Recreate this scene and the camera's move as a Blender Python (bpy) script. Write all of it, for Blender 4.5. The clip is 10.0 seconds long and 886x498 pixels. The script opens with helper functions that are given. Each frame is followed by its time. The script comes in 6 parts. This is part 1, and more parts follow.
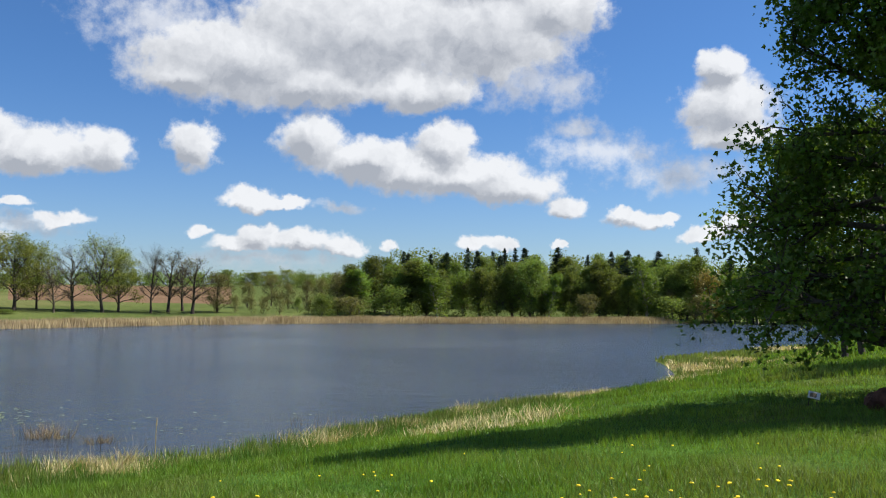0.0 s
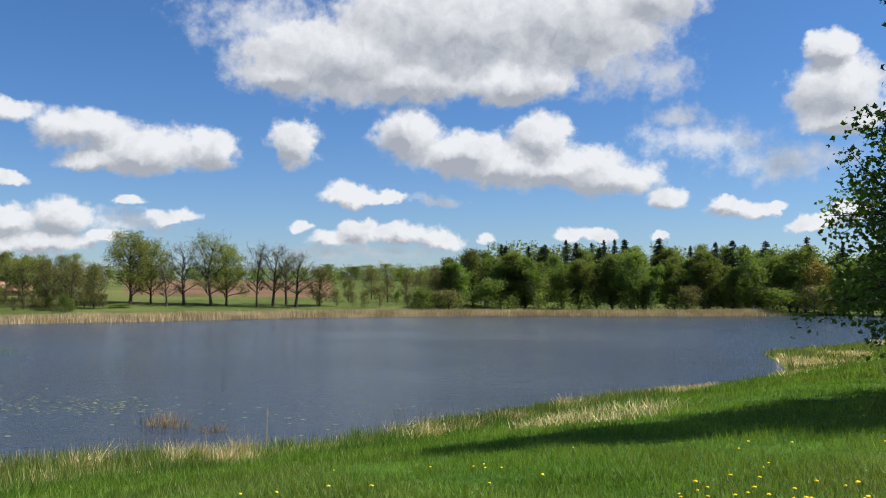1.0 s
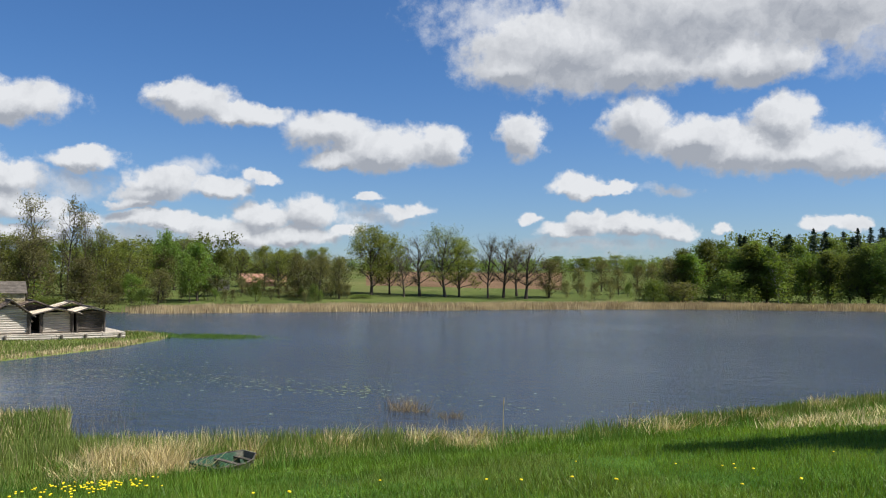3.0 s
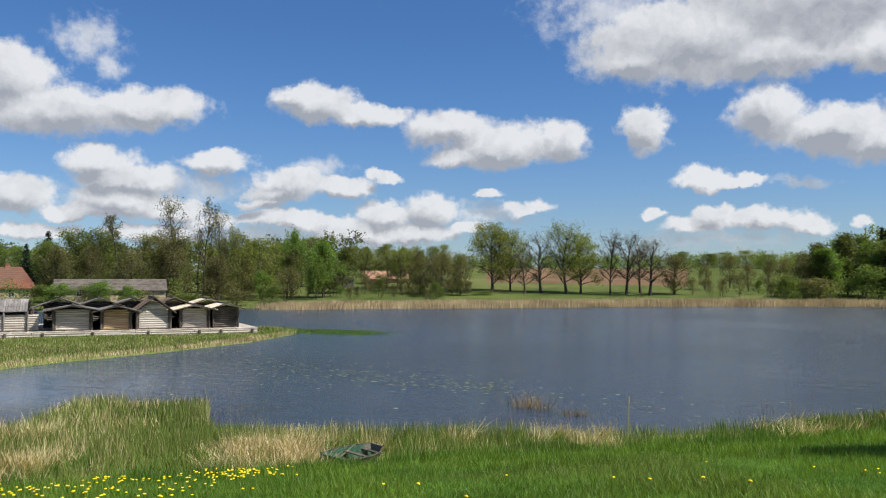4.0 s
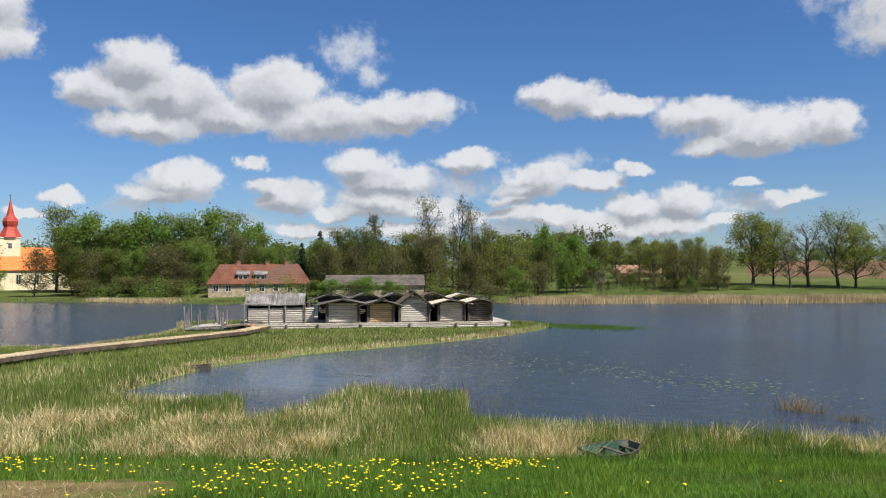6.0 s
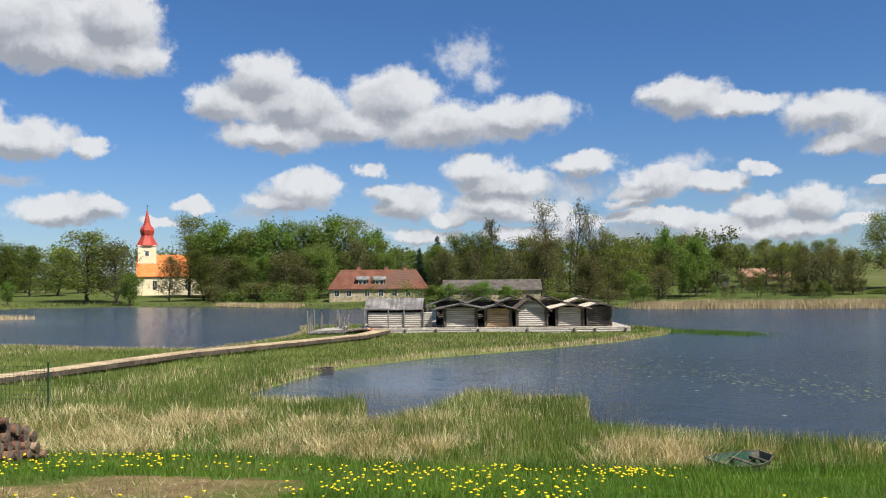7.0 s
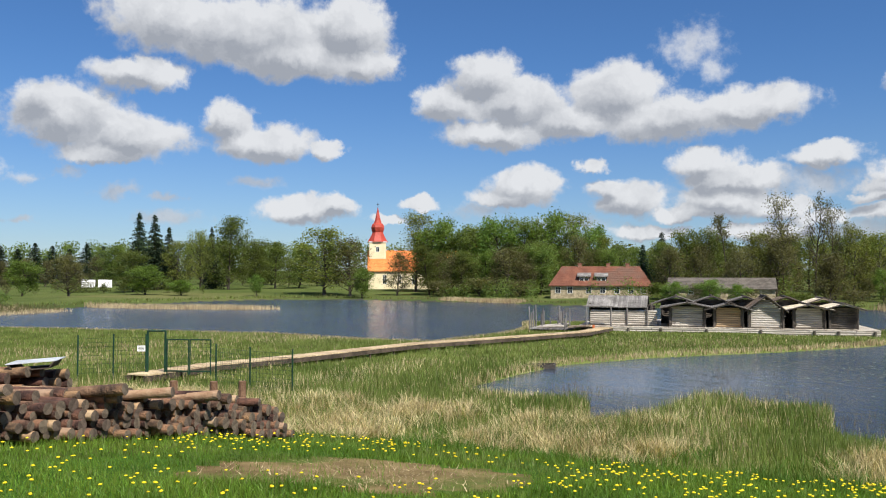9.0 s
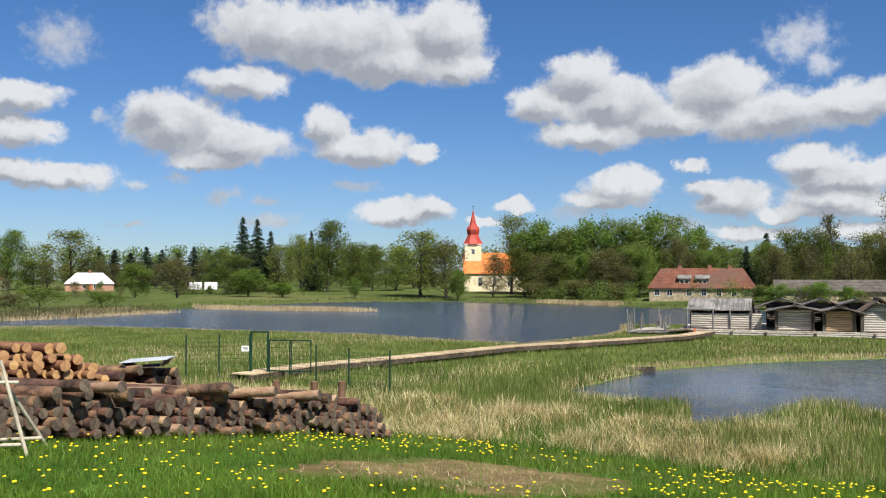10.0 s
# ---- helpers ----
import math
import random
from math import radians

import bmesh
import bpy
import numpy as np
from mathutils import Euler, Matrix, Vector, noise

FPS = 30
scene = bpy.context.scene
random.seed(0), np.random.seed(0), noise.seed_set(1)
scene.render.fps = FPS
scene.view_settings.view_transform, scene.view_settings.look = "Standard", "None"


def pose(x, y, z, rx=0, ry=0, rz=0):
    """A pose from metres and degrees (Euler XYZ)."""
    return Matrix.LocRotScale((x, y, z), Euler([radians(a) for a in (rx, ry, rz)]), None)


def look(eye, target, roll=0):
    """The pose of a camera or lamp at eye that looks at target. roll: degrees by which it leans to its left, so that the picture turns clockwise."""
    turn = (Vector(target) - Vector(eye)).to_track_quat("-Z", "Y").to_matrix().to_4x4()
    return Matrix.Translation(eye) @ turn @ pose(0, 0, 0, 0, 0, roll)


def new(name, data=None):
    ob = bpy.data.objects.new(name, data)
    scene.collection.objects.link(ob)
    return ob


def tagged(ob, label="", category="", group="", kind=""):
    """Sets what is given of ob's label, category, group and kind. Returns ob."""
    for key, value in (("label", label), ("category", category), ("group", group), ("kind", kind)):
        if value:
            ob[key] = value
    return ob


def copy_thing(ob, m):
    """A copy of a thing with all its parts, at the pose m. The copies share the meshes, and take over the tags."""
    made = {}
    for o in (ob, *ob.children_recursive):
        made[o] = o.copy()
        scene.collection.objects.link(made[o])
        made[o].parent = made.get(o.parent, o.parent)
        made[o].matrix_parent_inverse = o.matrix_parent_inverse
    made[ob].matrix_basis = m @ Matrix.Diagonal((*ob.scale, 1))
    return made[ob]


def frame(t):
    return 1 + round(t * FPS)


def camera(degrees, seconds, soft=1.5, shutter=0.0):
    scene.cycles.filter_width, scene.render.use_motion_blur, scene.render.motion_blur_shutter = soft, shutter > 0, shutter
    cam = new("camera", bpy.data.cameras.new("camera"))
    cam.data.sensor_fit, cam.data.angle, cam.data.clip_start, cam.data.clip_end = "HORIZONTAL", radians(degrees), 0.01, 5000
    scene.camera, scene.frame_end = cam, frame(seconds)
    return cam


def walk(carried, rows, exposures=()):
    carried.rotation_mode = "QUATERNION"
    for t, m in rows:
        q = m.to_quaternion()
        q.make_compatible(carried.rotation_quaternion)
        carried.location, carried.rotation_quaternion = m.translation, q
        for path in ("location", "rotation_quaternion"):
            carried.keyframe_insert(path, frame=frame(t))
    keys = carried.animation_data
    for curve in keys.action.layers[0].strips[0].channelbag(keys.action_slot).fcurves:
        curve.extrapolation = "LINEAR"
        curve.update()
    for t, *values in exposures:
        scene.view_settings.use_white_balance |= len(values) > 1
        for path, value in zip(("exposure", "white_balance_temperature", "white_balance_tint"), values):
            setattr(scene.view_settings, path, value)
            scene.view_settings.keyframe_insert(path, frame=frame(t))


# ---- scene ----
# ---- camera ----
cam = camera(54.39, 10.0, soft=1.1)
ROWS = [
    (0, -0.000, 0.000, 5.000, 0.000, 3.362, 0.216),
    (0.5, -0.071, -0.008, 5.000, 2.902, 3.173, 0.037),
    (1, -0.136, -0.013, 4.997, 6.451, 2.885, -0.050),
    (1.5, -0.179, -0.008, 4.996, 10.089, 2.784, 0.016),
    (2, -0.223, -0.010, 4.992, 13.809, 2.568, 0.322),
    (2.5, -0.258, -0.030, 4.989, 17.680, 2.419, 0.278),
    (4, -0.290, -0.172, 4.989, 29.546, 2.116, -0.008),
    (4.5, -0.292, -0.222, 5.002, 33.774, 1.880, 0.001),
    (5, -0.285, -0.271, 5.004, 38.033, 1.647, -0.018),
    (5.5, -0.298, -0.306, 5.010, 42.069, 1.613, -0.117),
    (7, -0.390, -0.361, 5.005, 53.722, 2.162, -0.510),
    (7.5, -0.422, -0.374, 5.000, 57.418, 2.043, -0.385),
    (8, -0.456, -0.383, 4.994, 60.998, 1.930, -0.151),
    (8.5, -0.480, -0.393, 4.991, 64.857, 1.922, -0.037),
    (9, -0.502, -0.401, 4.990, 68.327, 1.968, 0.156),
    (9.5, -0.518, -0.405, 4.987, 71.497, 2.038, 0.149),
    (10, -0.524, -0.414, 4.985, 74.658, 2.104, 0.138),
]
walk(cam, [(t, pose(x, y, z, 90 + pitch, 0, yaw) @ pose(0, 0, 0, 0, 0, roll)) for t, x, y, z, yaw, pitch, roll in ROWS],
     exposures=[(0, 0.66), (1.5, 0.55), (4, 0.48), (6, 0.44), (10, 0.46)])
scene.view_settings.exposure = 0.5

# ---- sky and sun ----
SUN_AZ, SUN_EL = radians(79), radians(51.5)   # azimuth clockwise from +y
SKY, CLOUD = 0.060, 0.72
THICK, THIN = [], []


def bank(kind, *puffs):
    """One cloud: puffs of (bearing to the left of +y, elevation, half width, half height) in degrees."""
    kind.extend(puffs)


bank(THICK, (13.3, 15.2, 8.3, 3.2), (5.5, 17.3, 9.8, 4.1), (-2.5, 17.4, 7.5, 3.8), (-7.4, 18.7, 4.1, 2.3), (1.7, 13.8, 4.9, 1.7), (8.5, 14.0, 5.6, 1.7), (16.8, 14.2, 3.4, 1.5), (-3.6, 21.2, 8.3, 2.3))
bank(THIN, (18.3, 17.2, 5.6, 2.3), (-5.5, 14.5, 4.9, 2.1), (-8.5, 13.7, 2.1, 1.5))
bank(THICK, (16.1, 9.7, 1.9, 1.7))
bank(THICK, (8.6, 10.4, 2.8, 2.1), (4.7, 9.3, 4.1, 1.7), (-0.2, 10.1, 2.3, 1.9), (-0.6, 8.3, 6.8, 1.7), (-4.4, 7.5, 4.1, 1.3), (-8.1, 6.2, 1.7, 0.9), (2.8, 8.6, 5.6, 1.5))
bank(THICK, (12.6, 6.6, 2.4, 0.8), (10.6, 6.2, 1.9, 0.5), (24.2, 4.9, 1.9, 0.6))
bank(THICK, (12.0, 4.3, 1.5, 0.9), (9.1, 3.8, 3.0, 0.9), (6.5, 3.4, 1.7, 0.7), (15.9, 4.4, 0.8, 0.4), (13.1, 3.6, 2.6, 0.7), (3.3, 3.4, 0.8, 0.5), (-2.3, 3.7, 1.7, 0.6), (-4.0, 3.6, 1.1, 0.5), (-7.7, 3.6, 0.5, 0.3))
bank(THICK, (-12.5, 5.3, 1.9, 0.8), (-14.2, 5.4, 1.3, 0.5), (-11.7, 5.8, 0.9, 0.5), (-17.4, 4.2, 2.3, 0.6), (-18.9, 4.8, 1.1, 0.6))
bank(THICK, (-18.5, 12.1, 3.4, 2.4), (-18.2, 14.6, 1.7, 1.3), (-18.8, 10.5, 3.2, 1.2))
bank(THIN, (-10.3, 9.8, 4.9, 1.5), (-15.3, 8.2, 4.9, 1.4))
bank(THICK, (37.7, 11.6, 3.2, 1.6), (34.7, 10.9, 3.4, 0.9), (29.4, 10.1, 3.4, 1.5), (25.7, 8.9, 4.3, 1.6), (21.7, 9.2, 2.4, 1.5), (39.2, 12.1, 1.9, 0.9), (27.9, 8.2, 3.2, 0.8))
bank(THICK, (44.2, 7.6, 2.7, 0.9), (51.4, 7.4, 2.6, 1.1), (49.7, 6.5, 4.1, 1.1), (50.0, 5.1, 3.8, 1.4))
bank(THICK, (39.7, 6.3, 2.8, 1.3), (40.7, 5.6, 2.1, 0.6), (35.8, 6.2, 2.6, 0.8), (33.2, 7.0, 1.5, 0.5), (30.5, 4.8, 1.8, 1.3), (33.5, 4.4, 2.6, 1.1), (39.2, 3.9, 4.5, 0.8), (35.4, 3.1, 4.1, 1.1), (31.3, 3.1, 3.0, 0.9))
bank(THICK, (65.5, 13.3, 2.7, 1.8), (63.2, 11.6, 4.1, 2.0), (67.9, 11.5, 2.8, 1.5), (64.7, 9.5, 4.3, 1.2), (56.9, 12.0, 3.4, 2.3), (53.7, 10.3, 6.0, 1.7), (48.5, 10.8, 4.3, 1.5), (59.9, 10.3, 3.8, 1.3))
bank(THIN, (52.1, 14.6, 2.3, 1.7), (50.8, 13.3, 1.1, 1.1))
bank(THICK, (81.5, 15.7, 8.3, 2.6), (78.3, 14.5, 6.8, 1.9), (86.1, 16.2, 4.9, 2.1), (74.6, 16.1, 3.4, 2.4), (73.4, 14.1, 2.3, 1.5), (88.1, 12.7, 3.4, 1.2))
bank(THICK, (91.7, 9.8, 4.1, 2.2), (93.0, 10.7, 2.3, 1.5), (88.4, 8.9, 4.1, 1.8), (82.6, 10.2, 2.1, 1.4), (80.0, 8.9, 3.8, 1.4), (76.0, 8.6, 1.1, 0.9), (89.7, 7.7, 3.4, 0.8))
bank(THICK, (62.9, 6.2, 3.0, 1.4), (56.2, 5.3, 2.6, 1.4), (64.0, 5.4, 3.2, 0.8), (58.4, 7.5, 1.1, 0.6), (57.3, 6.0, 1.7, 0.8), (52.2, 4.3, 3.4, 0.7))
bank(THICK, (77.3, 4.5, 3.6, 1.0), (75.2, 5.0, 1.5, 0.7), (70.0, 5.1, 1.4, 0.5), (71.9, 3.9, 1.5, 0.4))
bank(THIN, (94.3, 6.0, 1.2, 0.4), (89.2, 5.4, 1.5, 0.6), (91.8, 6.6, 0.8, 0.6), (86.3, 5.0, 1.2, 0.3), (94.5, 3.4, 1.1, 0.3))
bank(THICK, (101.7, 11.0, 3.6, 1.1), (101.4, 9.0, 2.8, 1.2), (99.2, 6.4, 4.3, 1.0), (101.7, 6.7, 3.0, 0.9), (104.6, 9.6, 3.4, 2.3))
bank(THIN, (98.7, 14.4, 2.2, 1.6), (96.4, 10.1, 0.8, 0.4), (88.8, 5.3, 1.5, 0.4))
bank(THICK, (6.0, 25.5, 12.0, 4.5), (-5.0, 26.5, 9.0, 4.0))
bank(THIN, (50.5, 5.0, 4.5, 1.5), (34.0, 3.2, 5.6, 1.1), (60.0, 3.5, 3.4, 0.8), (27.0, 4.4, 3.8, 0.8), (42.0, 2.8, 6.0, 0.9), (12.0, 2.6, 6.0, 0.7))
bank(THICK, (47.0, 4.6, 2.6, 0.9), (44.6, 3.7, 2.4, 0.7), (41.5, 4.9, 1.5, 0.5), (47.8, 3.0, 4.0, 0.7), (55.0, 3.1, 3.0, 0.6), (28.2, 3.6, 1.6, 0.5), (26.6, 5.7, 1.2, 0.4))
bank(THIN, (45.0, 6.0, 4.0, 1.2), (38.0, 7.3, 2.6, 0.8), (66.0, 4.6, 2.4, 0.7), (86.0, 3.8, 2.6, 0.5), (80.5, 6.2, 2.0, 0.5), (7.0, 6.0, 2.0, 0.4), (-9.0, 11.2, 2.4, 1.0))


def node(tree, kind, *ins, operation=None, vector_type=None, interpolation_type=None, wave_type=None):
    n = tree.nodes.new(kind)
    if operation:
        n.operation = operation
    if vector_type:
        n.vector_type = vector_type
    if interpolation_type:
        n.interpolation_type = interpolation_type
    if wave_type:
        n.wave_type = wave_type
    for i, v in enumerate(ins):
        if v is None:
            continue
        if isinstance(v, bpy.types.NodeSocket):
            tree.links.new(v, n.inputs[i])
        else:
            n.inputs[i].default_value = v
    return n


def maths(tree, op, *ins):
    return node(tree, "ShaderNodeMath", *ins, operation=op).outputs[0]


def ramp(tree, value, a, b, lo=0.0, hi=1.0, smooth=True):
    n = node(tree, "ShaderNodeMapRange", value, a, b, lo, hi, interpolation_type="SMOOTHSTEP" if smooth else "LINEAR")
    return n.outputs[0]


def mix_rgb(tree, fac, a, b, blend="MIX"):
    n = tree.nodes.new("ShaderNodeMix")
    n.data_type, n.blend_type = "RGBA", blend
    for i, v in ((0, fac), (6, a), (7, b)):
        if isinstance(v, bpy.types.NodeSocket):
            tree.links.new(v, n.inputs[i])
        else:
            n.inputs[i].default_value = (*v, 1) if i and len(v) == 3 else v
    return n.outputs[2]


def puff_field(tree, vec, puffs):
    """Nearness to the union of the puffs: 1 in a middle, 0 at an edge."""
    best = None
    for az, el, rx, ry in puffs:
        here = vec
        if best is not None:   # one puff after the other, which keeps the shader small in memory
            here = node(tree, "ShaderNodeVectorMath", best, (1e-7, 0, 0), vec, operation="MULTIPLY_ADD").outputs[0]
        m = node(tree, "ShaderNodeMapping", here, vector_type="TEXTURE")
        m.inputs["Location"].default_value = (az, el, 0)
        m.inputs["Scale"].default_value = (rx, ry, 1)
        length = node(tree, "ShaderNodeVectorMath", m.outputs[0], operation="LENGTH").outputs["Value"]
        best = length if best is None else maths(tree, "SMOOTH_MIN", best, length, 0.25)
    return maths(tree, "SUBTRACT", 1.0, best)


def noise_node(tree, vec, scale, detail=4.0, rough=0.55):
    n = node(tree, "ShaderNodeTexNoise")
    tree.links.new(vec, n.inputs["Vector"])
    n.inputs["Scale"].default_value = scale
    n.inputs["Detail"].default_value = detail
    n.inputs["Roughness"].default_value = rough
    return n


def build_world():
    world = bpy.data.worlds.new("sky")
    scene.world = world
    world.use_nodes = True
    tree = world.node_tree
    tree.nodes.clear()
    geo = node(tree, "ShaderNodeTexCoord").outputs["Generated"]
    xyz = node(tree, "ShaderNodeSeparateXYZ", geo)
    az = maths(tree, "DEGREES", maths(tree, "ARCTAN2", maths(tree, "MULTIPLY", xyz.outputs[0], -1.0), xyz.outputs[1]))
    el = maths(tree, "DEGREES", maths(tree, "ARCSINE", xyz.outputs[2]))
    flat = node(tree, "ShaderNodeCombineXYZ", az, el, 0.0).outputs[0]
    # billowing edges: the plane of the sky is bent by noise at three sizes
    big = noise_node(tree, flat, 0.36, 9.0, 0.63)
    bend = node(tree, "ShaderNodeVectorMath", big.outputs["Color"], (0.5, 0.5, 0.5), operation="SUBTRACT").outputs[0]
    bend = node(tree, "ShaderNodeVectorMath", bend, (3.3, 2.3, 0.0), operation="MULTIPLY").outputs[0]
    bent = node(tree, "ShaderNodeVectorMath", flat, bend, operation="ADD").outputs[0]
    up = node(tree, "ShaderNodeVectorMath", bent, (-0.35, 0.85, 0.0), operation="ADD").outputs[0]
    fine = noise_node(tree, flat, 0.9, 9.0, 0.62).outputs[0]
    fine = maths(tree, "SUBTRACT", fine, 0.5)
    body = maths(tree, "MULTIPLY_ADD", fine, 0.7, puff_field(tree, bent, THICK))
    up = node(tree, "ShaderNodeVectorMath", body, (1e-7, 0, 0), up, operation="MULTIPLY_ADD").outputs[0]
    above = maths(tree, "MULTIPLY_ADD", fine, 0.7, puff_field(tree, up, THICK))
    last = node(tree, "ShaderNodeVectorMath", above, (1e-7, 0, 0), bent, operation="MULTIPLY_ADD").outputs[0]
    veil = maths(tree, "MULTIPLY_ADD", fine, 2.0, puff_field(tree, last, THIN))
    # the sky goes on overhead and behind with clouds of the same kind
    wide = noise_node(tree, geo, 3.2, 8.0, 0.6).outputs[0]
    side = maths(tree, "MAXIMUM", ramp(tree, el, 24.0, 34.0), maths(tree, "MAXIMUM", ramp(tree, az, 112.0, 125.0), ramp(tree, az, -38.0, -55.0)))
    rest = maths(tree, "MULTIPLY", ramp(tree, wide, 0.52, 0.62), maths(tree, "MULTIPLY", side, ramp(tree, el, 0.0, 6.0)))
    cover = maths(tree, "MAXIMUM", ramp(tree, body, -0.05, 0.36), maths(tree, "MULTIPLY", ramp(tree, veil, -0.15, 1.0), 0.75))
    cover = maths(tree, "MAXIMUM", cover, rest)
    cover = maths(tree, "MINIMUM", cover, 0.97)
    deep = maths(tree, "MULTIPLY_ADD", ramp(tree, maths(tree, "SUBTRACT", above, body), -0.38, 0.42), 0.68, maths(tree, "MULTIPLY", ramp(tree, above, 0.05, 0.85), 0.36))
    folds = noise_node(tree, bent, 0.55, 8.0, 0.6).outputs[0]
    deep = maths(tree, "MULTIPLY_ADD", maths(tree, "SUBTRACT", folds, 0.5), 1.35, deep)
    lit = ramp(tree, deep, 0.0, 1.0, 0.0, 1.0, False)
    white = mix_rgb(tree, lit, (0.79, 0.805, 0.83), (0.37, 0.395, 0.445))
    sky = node(tree, "ShaderNodeTexSky")
    sky.sky_type, sky.sun_disc, sky.sun_elevation, sky.sun_rotation = "NISHITA", False, SUN_EL, SUN_AZ
    sky.altitude, sky.air_density, sky.dust_density, sky.ozone_density = 100.0, 1.0, 0.25, 3.0
    tint = mix_rgb(tree, ramp(tree, el, 0.0, 16.0), (0.80, 0.96, 1.24), (0.58, 0.90, 1.28))
    blue = mix_rgb(tree, 1.0, sky.outputs[0], tint, "MULTIPLY")
    air = node(tree, "ShaderNodeBackground", blue, SKY)
    puff = node(tree, "ShaderNodeBackground", white, CLOUD)
    both = node(tree, "ShaderNodeMixShader", cover, air.outputs[0], puff.outputs[0])
    out = node(tree, "ShaderNodeOutputWorld")
    tree.links.new(both.outputs[0], out.inputs[0])


build_world()
sun = new("sun", bpy.data.lights.new("sun", "SUN"))
sun.data.energy, sun.data.angle, sun.data.color = 5.0, radians(0.53), (1.0, 0.95, 0.87)
sun.matrix_world = look((0, 0, 0), (-math.sin(SUN_AZ) * math.cos(SUN_EL), -math.cos(SUN_AZ) * math.cos(SUN_EL), -math.sin(SUN_EL)))


# ---- materials ----
def material(name, dark, light, scale=4.0, rough=0.8, bump=0.2, fine=8.0, stretch=(1, 1, 1), island=0.0, thing=0.0, through_light=0.0, stain=None, sheen=0.3):
    """A surface with variation at two sizes; island and thing vary brightness from piece to piece."""
    m = bpy.data.materials.new(name)
    m.use_nodes = True
    tree = m.node_tree
    tree.nodes.clear()
    co = node(tree, "ShaderNodeTexCoord").outputs["Object"]
    co = node(tree, "ShaderNodeVectorMath", co, stretch, operation="MULTIPLY").outputs[0]
    coarse = noise_node(tree, co, scale, 5.0, 0.6).outputs[0]
    grain = noise_node(tree, co, scale * fine, 4.0, 0.6).outputs[0]
    blend = maths(tree, "MULTIPLY_ADD", maths(tree, "SUBTRACT", grain, 0.5), 0.8, ramp(tree, coarse, 0.32, 0.68))
    colour = mix_rgb(tree, maths(tree, "MINIMUM", maths(tree, "MAXIMUM", blend, 0.0), 1.0), dark, light)
    if stain:
        patch = noise_node(tree, co, scale * 0.23, 5.0, 0.65).outputs[0]
        colour = mix_rgb(tree, ramp(tree, patch, 0.5, 0.68), colour, stain)
    value = None
    if island:
        rnd = node(tree, "ShaderNodeNewGeometry").outputs["Random Per Island"]
        value = maths(tree, "MULTIPLY_ADD", rnd, 2 * island, 1 - island)
    if thing:
        rnd = node(tree, "ShaderNodeObjectInfo").outputs["Random"]
        v2 = maths(tree, "MULTIPLY_ADD", rnd, 2 * thing, 1 - thing)
        value = v2 if value is None else maths(tree, "MULTIPLY", value, v2)
    if value is not None:
        hsv = node(tree, "ShaderNodeHueSaturation")
        tree.links.new(value, hsv.inputs["Value"])
        tree.links.new(colour, hsv.inputs["Color"])
        hue = maths(tree, "MULTIPLY_ADD", maths(tree, "SUBTRACT", value, 1.0), 0.05, 0.5)
        tree.links.new(hue, hsv.inputs["Hue"])
        colour = hsv.outputs[0]
    b = node(tree, "ShaderNodeBsdfPrincipled")
    tree.links.new(colour, b.inputs["Base Color"])
    tree.links.new(maths(tree, "MULTIPLY_ADD", grain, 0.2, rough - 0.1), b.inputs["Roughness"])
    b.inputs["Specular IOR Level"].default_value = sheen
    if bump:
        bp = node(tree, "ShaderNodeBump")
        bp.inputs["Strength"].default_value = bump
        bp.inputs["Distance"].default_value = 0.3 / scale
        tree.links.new(grain, bp.inputs["Height"])
        tree.links.new(bp.outputs[0], b.inputs["Normal"])
    top = b.outputs[0]
    if through_light:
        tr = node(tree, "ShaderNodeBsdfTranslucent")
        tree.links.new(mix_rgb(tree, 1.0, colour, (1.0, 1.0, 0.45), "MULTIPLY"), tr.inputs["Color"])
        top = node(tree, "ShaderNodeMixShader", through_light, top, tr.outputs[0]).outputs[0]
    out = node(tree, "ShaderNodeOutputMaterial")
    tree.links.new(top, out.inputs[0])
    return m


